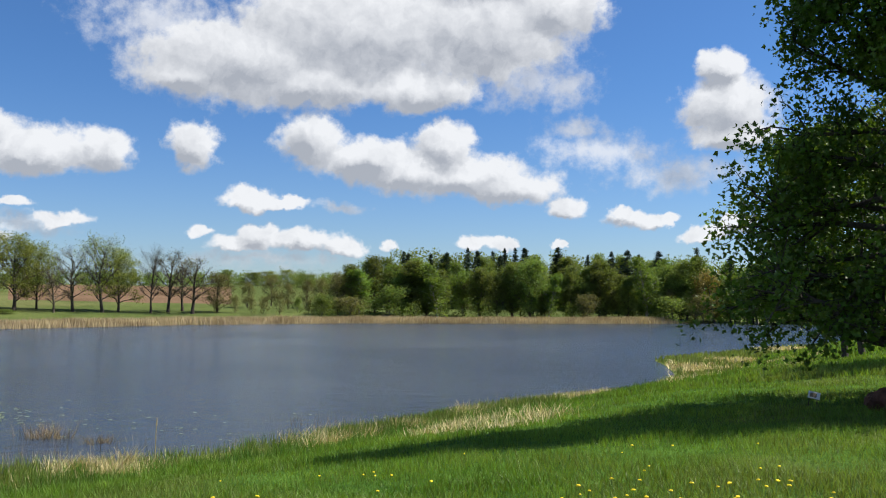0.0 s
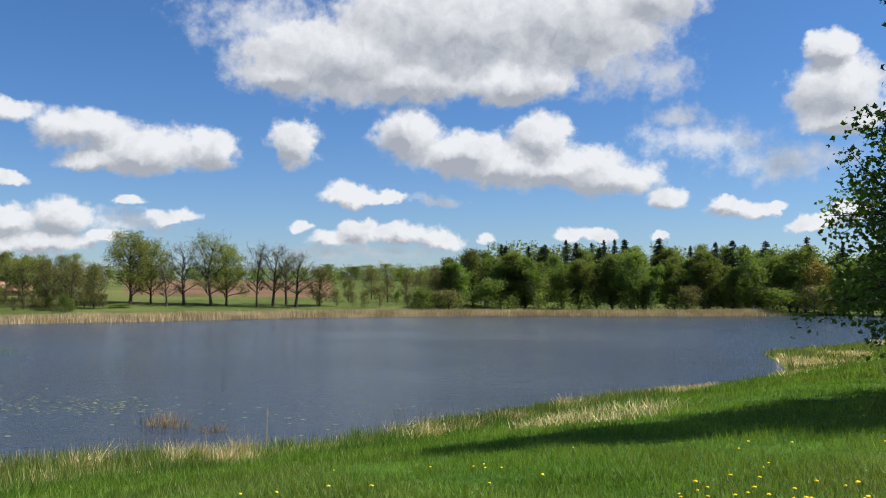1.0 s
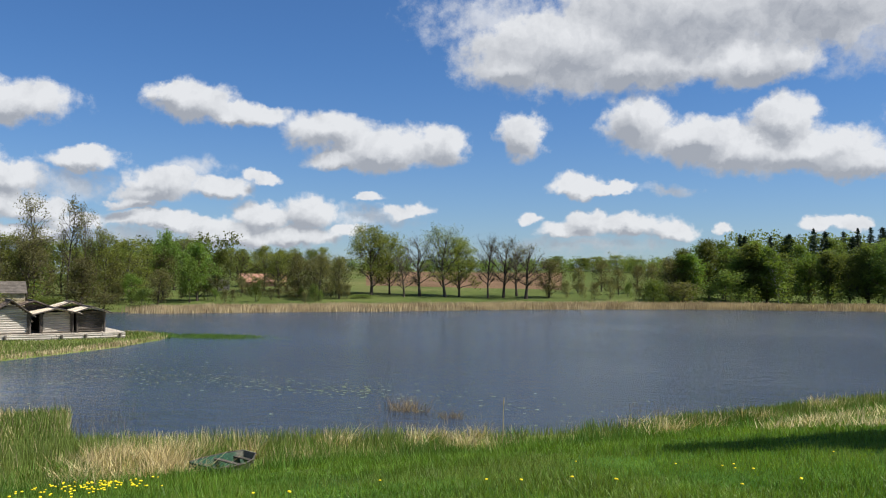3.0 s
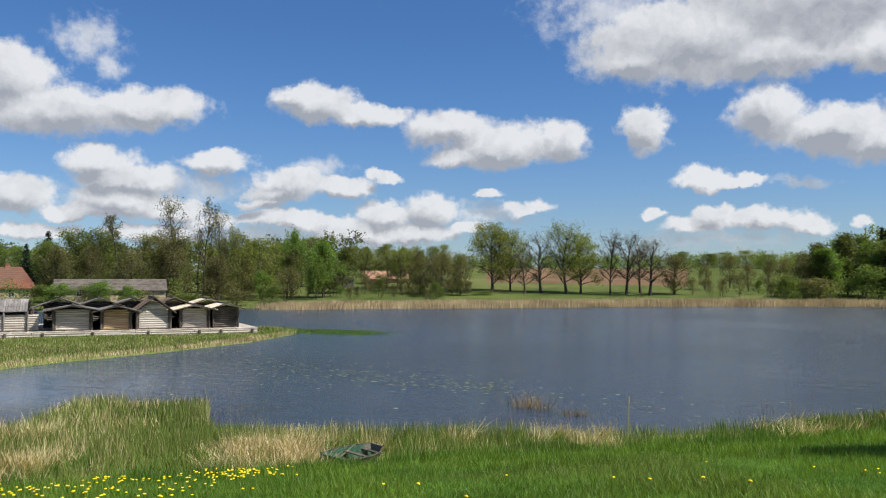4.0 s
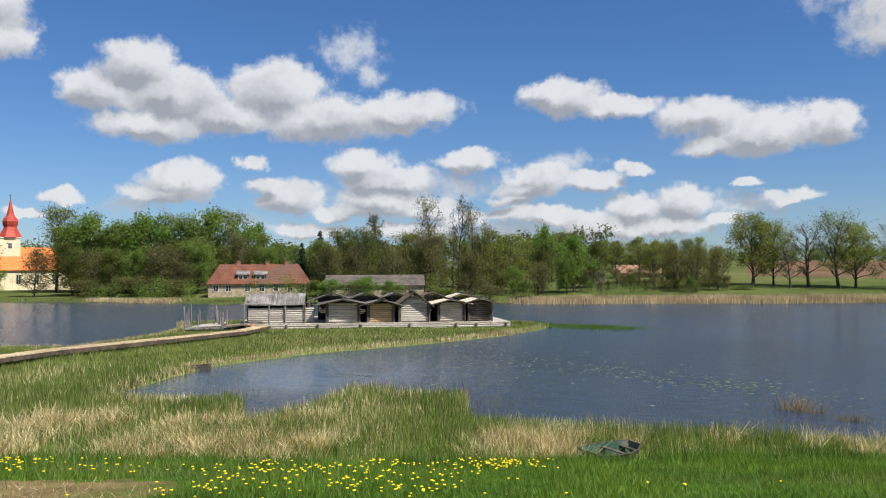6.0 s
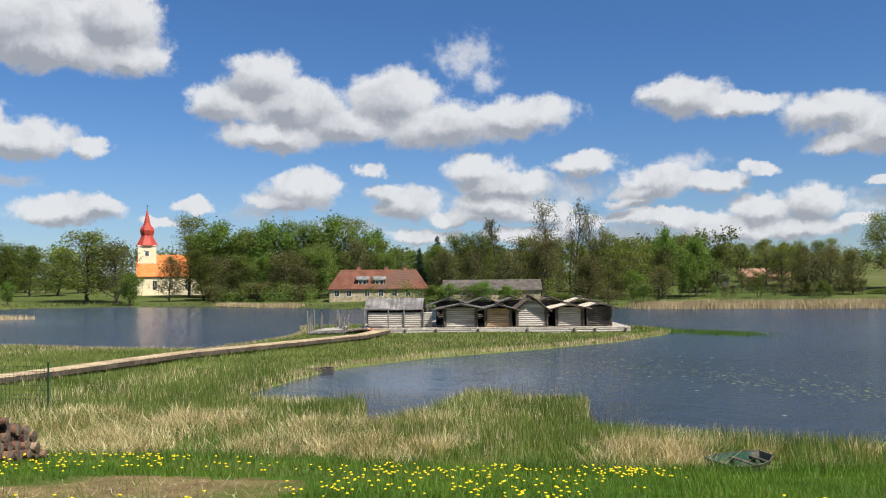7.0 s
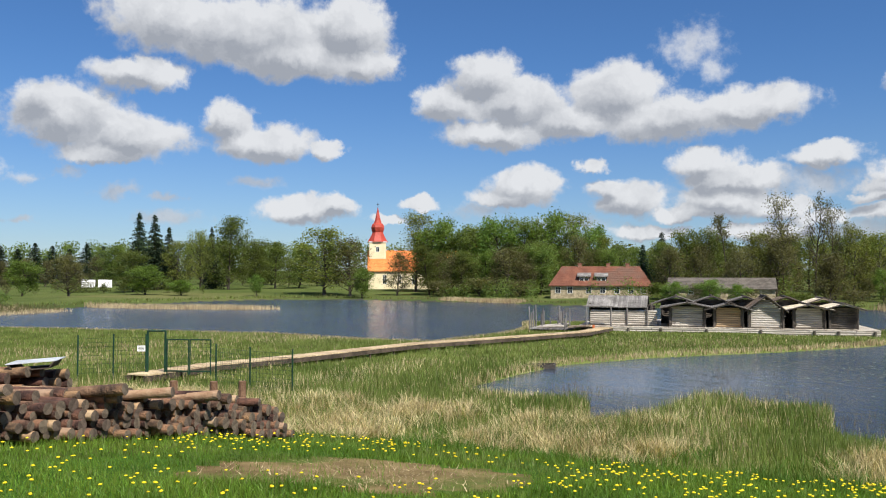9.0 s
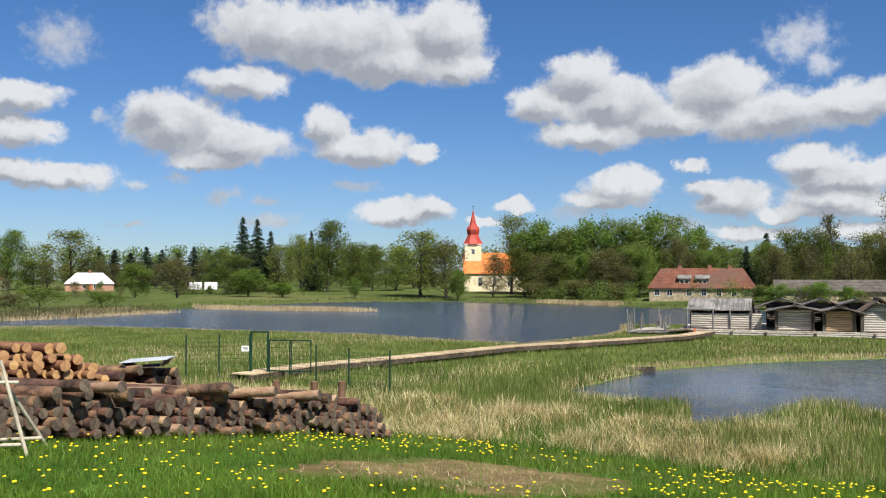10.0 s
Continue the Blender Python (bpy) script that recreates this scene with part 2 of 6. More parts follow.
def water_material():
    m = bpy.data.materials.new("lake_water")
    m.use_nodes = True
    tree = m.node_tree
    b = tree.nodes["Principled BSDF"]
    b.inputs["Base Color"].default_value = (0.034, 0.052, 0.078, 1)
    b.inputs["IOR"].default_value = 1.33
    co = node(tree, "ShaderNodeTexCoord").outputs["Object"]
    wind = noise_node(tree, co, 0.022, 3.0, 0.5).outputs[0]
    calm = ramp(tree, wind, 0.38, 0.62, 0.5, 1.0)
    away = node(tree, "ShaderNodeVectorMath", co, (-38.0, 25.0, 0.0), operation="DISTANCE").outputs["Value"]
    calm = maths(tree, "MULTIPLY", calm, ramp(tree, away, 4.0, 17.0, 0.09, 1.0))   # the inlet lies sheltered
    turned = node(tree, "ShaderNodeMapping", co, vector_type="POINT")
    turned.inputs["Rotation"].default_value = (0, 0, radians(-30))
    turned.inputs["Scale"].default_value = (1.0, 2.2, 1.0)
    swell = noise_node(tree, turned.outputs[0], 0.9, 4.0, 0.62).outputs[0]
    ripple = noise_node(tree, turned.outputs[0], 4.5, 3.0, 0.6).outputs[0]
    roll = noise_node(tree, turned.outputs[0], 0.34, 2.0, 0.5).outputs[0]
    high = maths(tree, "MULTIPLY_ADD", roll, 1.6, maths(tree, "MULTIPLY_ADD", ripple, 0.4, swell))
    bp = node(tree, "ShaderNodeBump")
    bp.inputs["Distance"].default_value = 0.21
    tree.links.new(calm, bp.inputs["Strength"])
    tree.links.new(high, bp.inputs["Height"])
    tree.links.new(bp.outputs[0], b.inputs["Normal"])
    tree.links.new(ramp(tree, away, 5.0, 19.0, 0.05, 0.13), b.inputs["Roughness"])
    return m


M_LAWN = material("lawn_soil_and_grass", (0.035, 0.085, 0.012), (0.075, 0.15, 0.022), 0.8, 0.9, 0.5, 14.0, stain=(0.10, 0.13, 0.03), sheen=0.03)
M_MARSH = material("marsh_ground", (0.13, 0.165, 0.04), (0.20, 0.235, 0.065), 0.5, 0.9, 0.5, 12.0, stain=(0.22, 0.20, 0.085), sheen=0.03)
M_FAR = material("far_meadow", (0.065, 0.09, 0.024), (0.105, 0.13, 0.038), 0.05, 0.9, 0.3, 10.0, stain=(0.145, 0.145, 0.055), sheen=0.03)
M_PLOUGH = material("ploughed_soil", (0.13, 0.082, 0.048), (0.18, 0.115, 0.07), 0.05, 0.95, 0.3, 10.0, sheen=0.03)
M_MUD = material("lake_bed", (0.03, 0.03, 0.02), (0.06, 0.055, 0.035), 0.5, 0.9, 0.2)
M_DIRT = material("bare_dirt", (0.15, 0.105, 0.05), (0.27, 0.20, 0.095), 1.5, 0.95, 0.6, 9.0, stain=(0.10, 0.13, 0.03), sheen=0.03)
M_WATER = water_material()
M_BARK = material("bark", (0.045, 0.036, 0.028), (0.10, 0.082, 0.065), 3.0, 0.95, 0.6, 6.0, (1, 1, 0.25), thing=0.25)
M_BIRCH = material("pale_bark", (0.16, 0.15, 0.13), (0.42, 0.40, 0.36), 2.0, 0.85, 0.3, 6.0, (0.5, 0.5, 2.0))
M_OAK_LEAF = material("young_oak_leaves", (0.16, 0.19, 0.04), (0.26, 0.29, 0.07), 0.4, 0.6, 0.0, 6.0, island=0.3, thing=0.12, through_light=0.5)
M_LEAF = material("spring_leaves", (0.115, 0.155, 0.038), (0.205, 0.255, 0.070), 0.3, 0.6, 0.0, 6.0, island=0.3, thing=0.36, through_light=0.58)
M_BRIGHT_LEAF = material("bright_spring_leaves", (0.12, 0.19, 0.035), (0.20, 0.29, 0.065), 0.3, 0.6, 0.0, 6.0, island=0.3, thing=0.15, through_light=0.55)
M_BROWN_LEAF = material("brownish_buds", (0.135, 0.130, 0.058), (0.215, 0.205, 0.092), 0.3, 0.7, 0.0, 6.0, island=0.3, thing=0.2, through_light=0.55)
M_GOLD_LEAF = material("golden_willow_leaves", (0.22, 0.17, 0.04), (0.34, 0.27, 0.07), 0.3, 0.6, 0.0, 6.0, island=0.3, through_light=0.35)
M_NEEDLE = material("spruce_needles", (0.022, 0.042, 0.020), (0.044, 0.072, 0.030), 0.4, 0.7, 0.0, 6.0, island=0.35, thing=0.25)


# ---- building helpers ----
def flat_mesh(name, verts, faces, mats, face_mat=None, smooth=False):
    """A mesh from numpy arrays: faces of one size (3 or 4 corners)."""
    me = bpy.data.meshes.new(name)
    verts = np.asarray(verts, np.float32)
    faces = np.asarray(faces, np.int32)
    n, k = faces.shape
    me.vertices.add(len(verts))
    me.vertices.foreach_set("co", verts.ravel())
    me.loops.add(n * k)
    me.loops.foreach_set("vertex_index", faces.ravel())
    me.polygons.add(n)
    me.polygons.foreach_set("loop_start", np.arange(0, n * k, k, dtype=np.int32))
    me.polygons.foreach_set("loop_total", np.full(n, k, np.int32))
    for m in mats:
        me.materials.append(m)
    if face_mat is not None:
        me.polygons.foreach_set("material_index", np.asarray(face_mat, np.int32))
    me.polygons.foreach_set("use_smooth", np.full(n, smooth))
    me.update(calc_edges=True)
    return me


def part(name, data, parent, label="", mat=None):
    """Links a bmesh or a mesh as one object under a thing or a part."""
    if isinstance(data, bmesh.types.BMesh):
        bm, data = data, bpy.data.meshes.new(name)
        bm.to_mesh(data)
        bm.free()
    if mat is not None:
        data.materials.append(mat)
    ob = new(name, data)
    ob.parent = parent
    return tagged(ob, label)


def empty(name, label, category, group="", kind=""):
    ob = new(name)
    ob.empty_display_size = 0.2
    return tagged(ob, label, category, group, kind)


def segments_distance(px, py, line):
    """Distance of points from a polyline."""
    best = np.full(px.shape, 1e9)
    for (ax, ay), (bx, by) in zip(line[:-1], line[1:]):
        dx, dy = bx - ax, by - ay
        t = np.clip(((px - ax) * dx + (py - ay) * dy) / (dx * dx + dy * dy), 0, 1)
        best = np.minimum(best, np.hypot(px - ax - t * dx, py - ay - t * dy))
    return best


def inside(px, py, poly):
    hit = np.zeros(px.shape, bool)
    for (ax, ay), (bx, by) in zip(poly, poly[1:] + poly[:1]):
        cross = (ay > py) != (by > py)
        with np.errstate(divide="ignore", invalid="ignore"):
            hit ^= cross & (px < (bx - ax) * (py - ay) / (by - ay + 1e-12) + ax)
    return hit


def wobble(x, y, size, seed=0.0):
    """Smooth value noise from sines, about -1 to 1."""
    a = np.sin(x / size * 1.7 + seed) * np.cos(y / size * 1.3 - seed * 2) + np.sin((x + y) / size * 0.9 + seed * 3)
    return 0.5 * a + 0.35 * np.sin(x / size * 3.9 - y / size * 3.1 + seed * 5) * np.cos(y / size * 4.3 + seed)


# ---- ground ----
LOW_EDGE = [(170, 150), (60, 100), (36, 84), (26, 75), (19, 61), (12.5, 49.5), (5, 41.8), (-1.5, 33), (-5.5, 27), (-10, 22.5), (-14, 18.2),
            (-18, 14), (-23, 9.5), (-28, 3.5), (-33, -4), (-42, -20), (-58, -45), (-80, -90), (-90, -160)]
SHORE = [(170, 165), (60, 112), (34, 90), (26, 80.7), (17.7, 72.3), (17, 66), (15.4, 56.6), (10.5, 46.4), (3, 41), (-3, 33), (-6.7, 28.4), (-10, 26.1), (-16, 22.5),
         (-18.2, 21.9), (-20.7, 20.8), (-23.2, 23), (-25.5, 25.4), (-29.8, 22.5), (-26.5, 17.8), (-25.4, 14.6), (-27.5, 16), (-30.5, 17.8),
         (-34.9, 14.6), (-37, 15.5), (-41, 20), (-44.4, 24.4), (-46.5, 32), (-47, 43), (-48.5, 53), (-51.6, 62), (-54.5, 66.5)]
SHORE_BACK = [(-60, 69), (-72, 62), (-84, 52), (-88, 44), (-78, 39), (-71, 33.5), (-62.5, 23), (-67.6, 18.8), (-76.6, 13),
              (-85.6, 1.5), (-94.8, -11), (-97, -20.5), (-106, -45), (-112, -90), (-112, -160)]
FAR_SHORE = [(-122, -160), (-122, -90), (-116, -45), (-126, -26), (-140, -14), (-165, 2), (-188, 20), (-200, 40), (-195, 56), (-172, 69), (-158, 76), (-140, 80),
             (-120, 95), (-104, 113), (-91, 129), (-71, 144), (-52, 165), (-22, 181), (14, 183), (48, 187), (66, 195), (120, 205), (190, 210)]
WATER = SHORE + SHORE_BACK + FAR_SHORE
LOW = LOW_EDGE + FAR_SHORE


def ground_height(x, y):
    x, y = np.asarray(x, float), np.asarray(y, float)
    d_low = segments_distance(x, y, LOW_EDGE)
    d_far = segments_distance(x, y, FAR_SHORE)
    wet = inside(x, y, WATER)
    low = inside(x, y, LOW)
    d_wet = np.minimum(segments_distance(x, y, SHORE + SHORE_BACK), d_far)
    lawn = np.interp(d_low, [0, 3, 7, 11, 18, 24, 60, 400], [0.15, 0.5, 1.55, 2.25, 2.95, 3.4, 4.6, 6.0]) + 0.05 * wobble(x, y, 3.1) * np.clip(d_low / 4, 0, 1)
    bearing = np.degrees(np.arctan2(-x, y))
    steep = np.interp(bearing, [-20, 0, 8, 35, 45, 70, 87, 94, 110], [0.03, 0.04, 0.06, 0.06, 0.03, 0.03, 0.026, 0.009, 0.012])
    reach = np.interp(bearing, [-2, 6, 33, 40], [330, 170, 170, 330])
    hill = 0.2 + steep * np.minimum(d_far, reach) + np.minimum(d_far / 40, 1) * 0.35 * wobble(x, y, 22.0, 1.0)
    near_side = d_low < d_far
    z = np.where(near_side, lawn, hill)
    z = np.where(low, 0.13 + 0.05 * wobble(x, y, 2.3, 2.0) + np.minimum(d_wet, 12) * 0.012, z)
    z = np.minimum(z, 0.01 + 0.22 * d_wet)   # the banks run out evenly under the water
    return np.where(wet, np.maximum(-0.2 * d_wet - 0.01, -1.6), z)


def ground_at(x, y):
    return float(ground_height(np.array([x]), np.array([y]))[0])


def build_ground():
    az = np.radians(np.concatenate([np.arange(-40, 112, 0.48), np.arange(112, 320, 2.0)]))
    r = np.concatenate([[0.0, 0.5], np.geomspace(1.2, 18, 60), np.geomspace(18.2, 95, 190), np.geomspace(96, 260, 70), np.geomspace(268, 4200, 40)])
    A, R = np.meshgrid(az, r, indexing="ij")
    x, y = -np.sin(A) * R, np.cos(A) * R
    z = ground_height(x, y)
    na, nr = A.shape
    verts = np.stack([x, y, z], -1).reshape(-1, 3)
    i, j = np.meshgrid(np.arange(na), np.arange(nr - 1), indexing="ij")
    i2 = (i + 1) % na
    faces = np.stack([i * nr + j, i * nr + j + 1, i2 * nr + j + 1, i2 * nr + j], -1).reshape(-1, 4)
    c = verts[faces].mean(1)
    cx, cy = c[:, 0], c[:, 1]
    d_low, d_far = segments_distance(cx, cy, LOW_EDGE), segments_distance(cx, cy, FAR_SHORE)
    kind = np.where(d_far < d_low, 2, 0)
    low = inside(cx, cy, LOW) | ((d_low + 1.0 * wobble(cx, cy, 2.0) < 2.5) & (d_low < d_far))
    kind = np.where(low, 1, kind)
    kind = np.where(inside(cx, cy, WATER) & (segments_distance(cx, cy, SHORE + SHORE_BACK) > 0.7), 4, kind)
    bearing, dist = np.degrees(np.arctan2(-cx, cy)), np.hypot(cx, cy)
    plough = (bearing > 14 + 1.0 * wobble(cx, cy, 40.0)) & (bearing < 26.5) & (dist > 236) & (dist < 330) & (d_far < d_low)
    kind = np.where(plough, 3, kind)
    bare = ((cx + 11.6) / 1.5) ** 2 + ((cy - 3.0) / 2.2) ** 2 + 0.35 * wobble(cx, cy, 0.7) < 1
    kind = np.where(bare, 5, kind)
    me = flat_mesh("ground", verts, faces, [M_LAWN, M_MARSH, M_FAR, M_PLOUGH, M_MUD, M_DIRT], kind, True)
    tagged(new("ground", me), "grassy lake shore, marsh and rolling meadows", "ground", kind="structure")


build_ground()
lake = bmesh.new()
bmesh.ops.create_grid(lake, x_segments=8, y_segments=8, size=1.0)
bmesh.ops.scale(lake, vec=(190, 200, 1), verts=lake.verts)
bmesh.ops.translate(lake, vec=(-10, 50, 0), verts=lake.verts)
lake_ob = part("water", lake, None, "wind-rippled blue-grey lake water", M_WATER)
tagged(lake_ob, category="water", kind="structure")


# ---- trees ----
def tube(verts, faces, pts, radii, sides):
    """Adds a tapered limb along pts."""
    base = len(verts)
    pts = [Vector(p) for p in pts]
    for k, p in enumerate(pts):
        d = (pts[min(k + 1, len(pts) - 1)] - pts[max(k - 1, 0)]).normalized()
        u = d.orthogonal().normalized()
        v = d.cross(u)
        for s in range(sides):
            a = 2 * math.pi * s / sides
            verts.append(p + radii[k] * (math.cos(a) * u + math.sin(a) * v))
    for k in range(len(pts) - 1):
        for s in range(sides):
            a, b = base + k * sides + s, base + k * sides + (s + 1) % sides
            faces.append((a, b, b + sides, a + sides))


def limb_path(rng, start, way, length, bits, lift, wander):
    pts, d = [Vector(start)], Vector(way).normalized()
    for _ in range(bits):
        d = (d + Vector((rng.gauss(0, wander), rng.gauss(0, wander), rng.gauss(0, wander) + lift))).normalized()
        pts.append(pts[-1] + d * (length / bits))
    return pts


def leaf_cards(centres, spread, count, size, rng, droop=0.0, star=False):
    """Loose leaf sprays round the centres, as small folded faces."""
    n = len(centres) * count
    c = np.repeat(np.asarray(centres, float), count, 0) + np.clip(rng.normal(0, 1, (n, 3)), -1.7, 1.7) * spread
    if droop:
        c[:, 2] -= np.abs(rng.normal(0, droop, n))
    u = rng.normal(0, 1, (n, 3))
    u[:, 2] *= 0.6
    u /= np.linalg.norm(u, axis=1)[:, None]
    w = np.cross(u, rng.normal(0, 1, (n, 3)))
    w /= np.linalg.norm(w, axis=1)[:, None] + 1e-9
    s = (size * rng.uniform(0.55, 1.35, n))[:, None]
    nrm = np.cross(u, w) * s * 0.2
    if star:
        out = [c - u * s * 0.5, c - u * s * 0.1 + w * s * 0.55 + nrm, c + u * s * 0.15 + w * s * 0.2, c + u * s * 0.6 + nrm,
               c + u * s * 0.15 - w * s * 0.2, c - u * s * 0.1 - w * s * 0.55 + nrm]
        k = 6
        idx = [(0, 1, 2), (0, 2, 4), (2, 3, 4), (0, 4, 5)]
    else:
        out, k, idx = [c - u * s * 0.62, c + w * s * 0.55 + nrm, c + u * s * 0.5 - w * s * 0.45], 3, [(0, 1, 2)]
    verts = np.stack(out, 1).reshape(-1, 3)
    base = np.arange(n)[:, None] * k
    faces = np.concatenate([base + np.array(f) for f in idx], 0)
    return verts, faces


def leafy_tree(name, label, seed, height, width, bare_trunk, limbs, leaves, leaf_size, leaf_mat, bark=None, lift=0.12, top=0.9, spread=0.7,
               twigs=5, droop=0.0, trunk_r=0.25, fine_twigs=0, rise=0.45, profile=(0.55, 1.0, 0.85, 0.35), category="tree", reach=1.0, star=False, low=1.0, limb_leaves=False):
    """A deciduous tree, base at the origin: trunk with limbs and twigs, crown of many small sprays."""
    rng, nrng = random.Random(seed), np.random.default_rng(seed)
    verts, faces, tips = [], [], []
    stem = limb_path(rng, (0, 0, -0.3), (0, 0, 1), height * top, 8, 0.1, 0.05)
    tube(verts, faces, stem, [trunk_r * (1.25 if k == 0 else 1 - 0.1 * k) for k in range(9)], 7)
    for i in range(limbs):
        f = bare_trunk + (1 - bare_trunk) * ((i + rng.random()) / limbs) ** low
        k = min(int(f * 8), 7)
        start = stem[k].lerp(stem[k + 1], f * 8 - k)
        rel = (f - bare_trunk) / (1 - bare_trunk)
        long = 0.5 * width * float(np.interp(rel, [0, 0.33, 0.7, 1], profile)) * rng.uniform(0.75, 1.15) * reach
        a = i * 2.4 + rng.uniform(-0.5, 0.5)
        path = limb_path(rng, start, (math.cos(a), math.sin(a), rise + 0.5 * rel), long * 1.12, 4, lift, 0.16)
        r0 = trunk_r * (0.5 - 0.3 * rel)
        tube(verts, faces, path, [r0, r0 * 0.8, r0 * 0.6, r0 * 0.4, r0 * 0.15], 5)
        tips += [path[-1], path[-2], path[-3]] if limb_leaves else [path[-1]]
        for _ in range(twigs):
            k2 = rng.choice((1, 2, 2, 3, 3))
            way = (path[k2 + 1] - path[k2]).normalized() + Vector((rng.gauss(0, 0.7), rng.gauss(0, 0.7), rng.gauss(0.25, 0.45)))
            twig = limb_path(rng, path[k2], way, long * rng.uniform(0.3, 0.6), 3, lift, 0.2)
            tube(verts, faces, twig, [r0 * 0.4, r0 * 0.3, r0 * 0.2, r0 * 0.07], 4)
            tips += [twig[-1], twig[-2]]
            for _ in range(fine_twigs):
                k3 = rng.choice((1, 2, 2))
                way = (twig[k3 + 1] - twig[k3]).normalized() + Vector((rng.gauss(0, 0.7), rng.gauss(0, 0.7), rng.gauss(0.3, 0.5)))
                fine = limb_path(rng, twig[k3], way, long * rng.uniform(0.2, 0.38), 2, lift, 0.25)
                tube(verts, faces, fine, [r0 * 0.2, r0 * 0.13, r0 * 0.05], 3)
                tips.append(fine[-1])
    tips.append(stem[-1])
    thing = empty(name, label, category)
    part("trunk", flat_mesh("trunk", [tuple(v) for v in verts], faces, [bark or M_BARK], None, True), thing)
    per = max(1, int(leaves / len(tips)))
    v, f = leaf_cards([tuple(p) for p in tips], spread, per, leaf_size, nrng, droop, star)
    v[:, 2] = np.maximum(v[:, 2], 0.1)
    part("crown", flat_mesh("crown", v, f, [leaf_mat]), thing)
    return thing


def spruce_tree(name, label, seed, height, width):
    rng, nrng = random.Random(seed), np.random.default_rng(seed)
    verts, faces, tips, fine = [], [], [], []
    tube(verts, faces, [(0, 0, -0.3), (0, 0, height * 0.5), (0, 0, height)], [0.24, 0.14, 0.02], 6)
    z = height * 0.06
    while z < height * 0.985:
        rel = z / height
        full = 0.5 * width * (1 - rel) ** 0.95
        for i in range(3):
            reach = full * rng.uniform(0.55, 1.12) + 0.12
            a = i * 2.09 + z * 5.3 + rng.uniform(-0.6, 0.6)
            zz, sag = z + rng.uniform(-0.3, 0.3), rng.uniform(0.2, 0.5)
            end = Vector((math.cos(a) * reach, math.sin(a) * reach, zz - reach * sag))
            tube(verts, faces, [(0, 0, zz), end], [0.03, 0.008], 3)
            for q in np.arange(0.2, 1.01, 0.2):
                tips.append((end.x * q, end.y * q, zz - reach * sag * q * q))
                fine.append(0.3 + 0.7 * (1 - rel))
        z += height * 0.0125
    thing = empty(name, label, "tree")
    part("trunk", flat_mesh("trunk", [tuple(v) for v in verts], faces, [M_BARK], None, True), thing)
    fine = np.repeat(np.array(fine), 6)
    v, f = leaf_cards(tips, np.array([[0.3, 0.3, 0.2]]) * fine[:, None], 6, 0.5 * fine, nrng, 0.12)
    part("crown", flat_mesh("crown", v, f, [M_NEEDLE]), thing)
    return thing


PROTO = {}


def plant(kind, spots, group):
    """Plants copies of one kind of tree at (x, y, height of its top over the lake, width)."""
    for i, (x, y, top, width) in enumerate(spots):
        thing, tall, wide = PROTO[kind][int(abs(x * 13.7 + y * 5.1)) % len(PROTO[kind])]
        z = ground_at(x, y) - 0.1
        turn = (x * 7.3 + y * 3.1) % 6.283
        m = Matrix.Translation((x, y, z)) @ Matrix.Rotation(turn, 4, "Z") @ Matrix.Diagonal((width / wide, width / wide, max(top - z, 1.0) / tall, 1))
        tagged(copy_thing(thing, m), group=group)


def belt(lo, hi, near, far, low, high, step, seed):
    """Trees at random places of a belt: bearings and distances from the walk, and heights."""
    rng = random.Random(seed)
    spots, a = [], lo
    while a < hi:
        r, h = rng.uniform(near, far), rng.uniform(low, high)
        x, y = -math.sin(math.radians(a)) * r, math.cos(math.radians(a)) * r
        spots.append((x, y, h + ground_at(x, y), h * rng.uniform(0.5, 0.66)))
        a += step * rng.uniform(0.7, 1.3)
    return spots


def proto(kind, thing, tall, wide):
    crown = next(o for o in thing.children if o.name.startswith("crown"))
    co = np.empty(len(crown.data.vertices) * 3, np.float32)
    crown.data.vertices.foreach_get("co", co)
    co = co.reshape(-1, 3)
    tall = float(np.percentile(co[:, 2], 99.6))
    wide = 2.0 * float(np.percentile(np.hypot(co[:, 0], co[:, 1]), 92))
    PROTO.setdefault(kind, []).append((thing, tall, wide))


proto("oak", leafy_tree("oak_tree", "old oak with sparse yellow-green young leaves", 1, 19, 14, 0.16, 26, 12000, 0.31, M_OAK_LEAF, trunk_r=0.4, spread=0.62, twigs=7, fine_twigs=2, rise=0.75, lift=0.05, profile=(0.8, 1.0, 0.95, 0.6)), 19, 13)
proto("oak_sparse", leafy_tree("oak_tree", "old oak just coming into leaf", 2, 19, 13, 0.18, 22, 4600, 0.28, M_OAK_LEAF, trunk_r=0.38, spread=0.62, twigs=7, fine_twigs=3, rise=0.85, lift=0.05, profile=(0.7, 1.0, 0.95, 0.6)), 19, 12)
proto("oak_bare", leafy_tree("oak_tree", "nearly bare dark-limbed oak in spring", 3, 18, 13, 0.18, 20, 900, 0.24, M_BROWN_LEAF, trunk_r=0.36, spread=0.5, fine_twigs=4, twigs=7, rise=0.85, lift=0.06, profile=(0.7, 1.0, 0.95, 0.6)), 18, 12)
proto("oak_bare", leafy_tree("oak_tree", "nearly bare dark-limbed oak in spring", 4, 18, 12, 0.2, 19, 800, 0.24, M_BROWN_LEAF, trunk_r=0.34, spread=0.5, fine_twigs=4, twigs=7, rise=1.0, lift=0.06, profile=(0.65, 1.0, 0.9, 0.55)), 18, 11)
proto("alder", leafy_tree("broadleaf_tree", "dense green broadleaf tree in spring leaf", 5, 16, 8.5, 0.05, 30, 9000, 0.30, M_LEAF, spread=0.62, profile=(0.8, 1.0, 0.75, 0.3), rise=0.7), 16, 8.5)
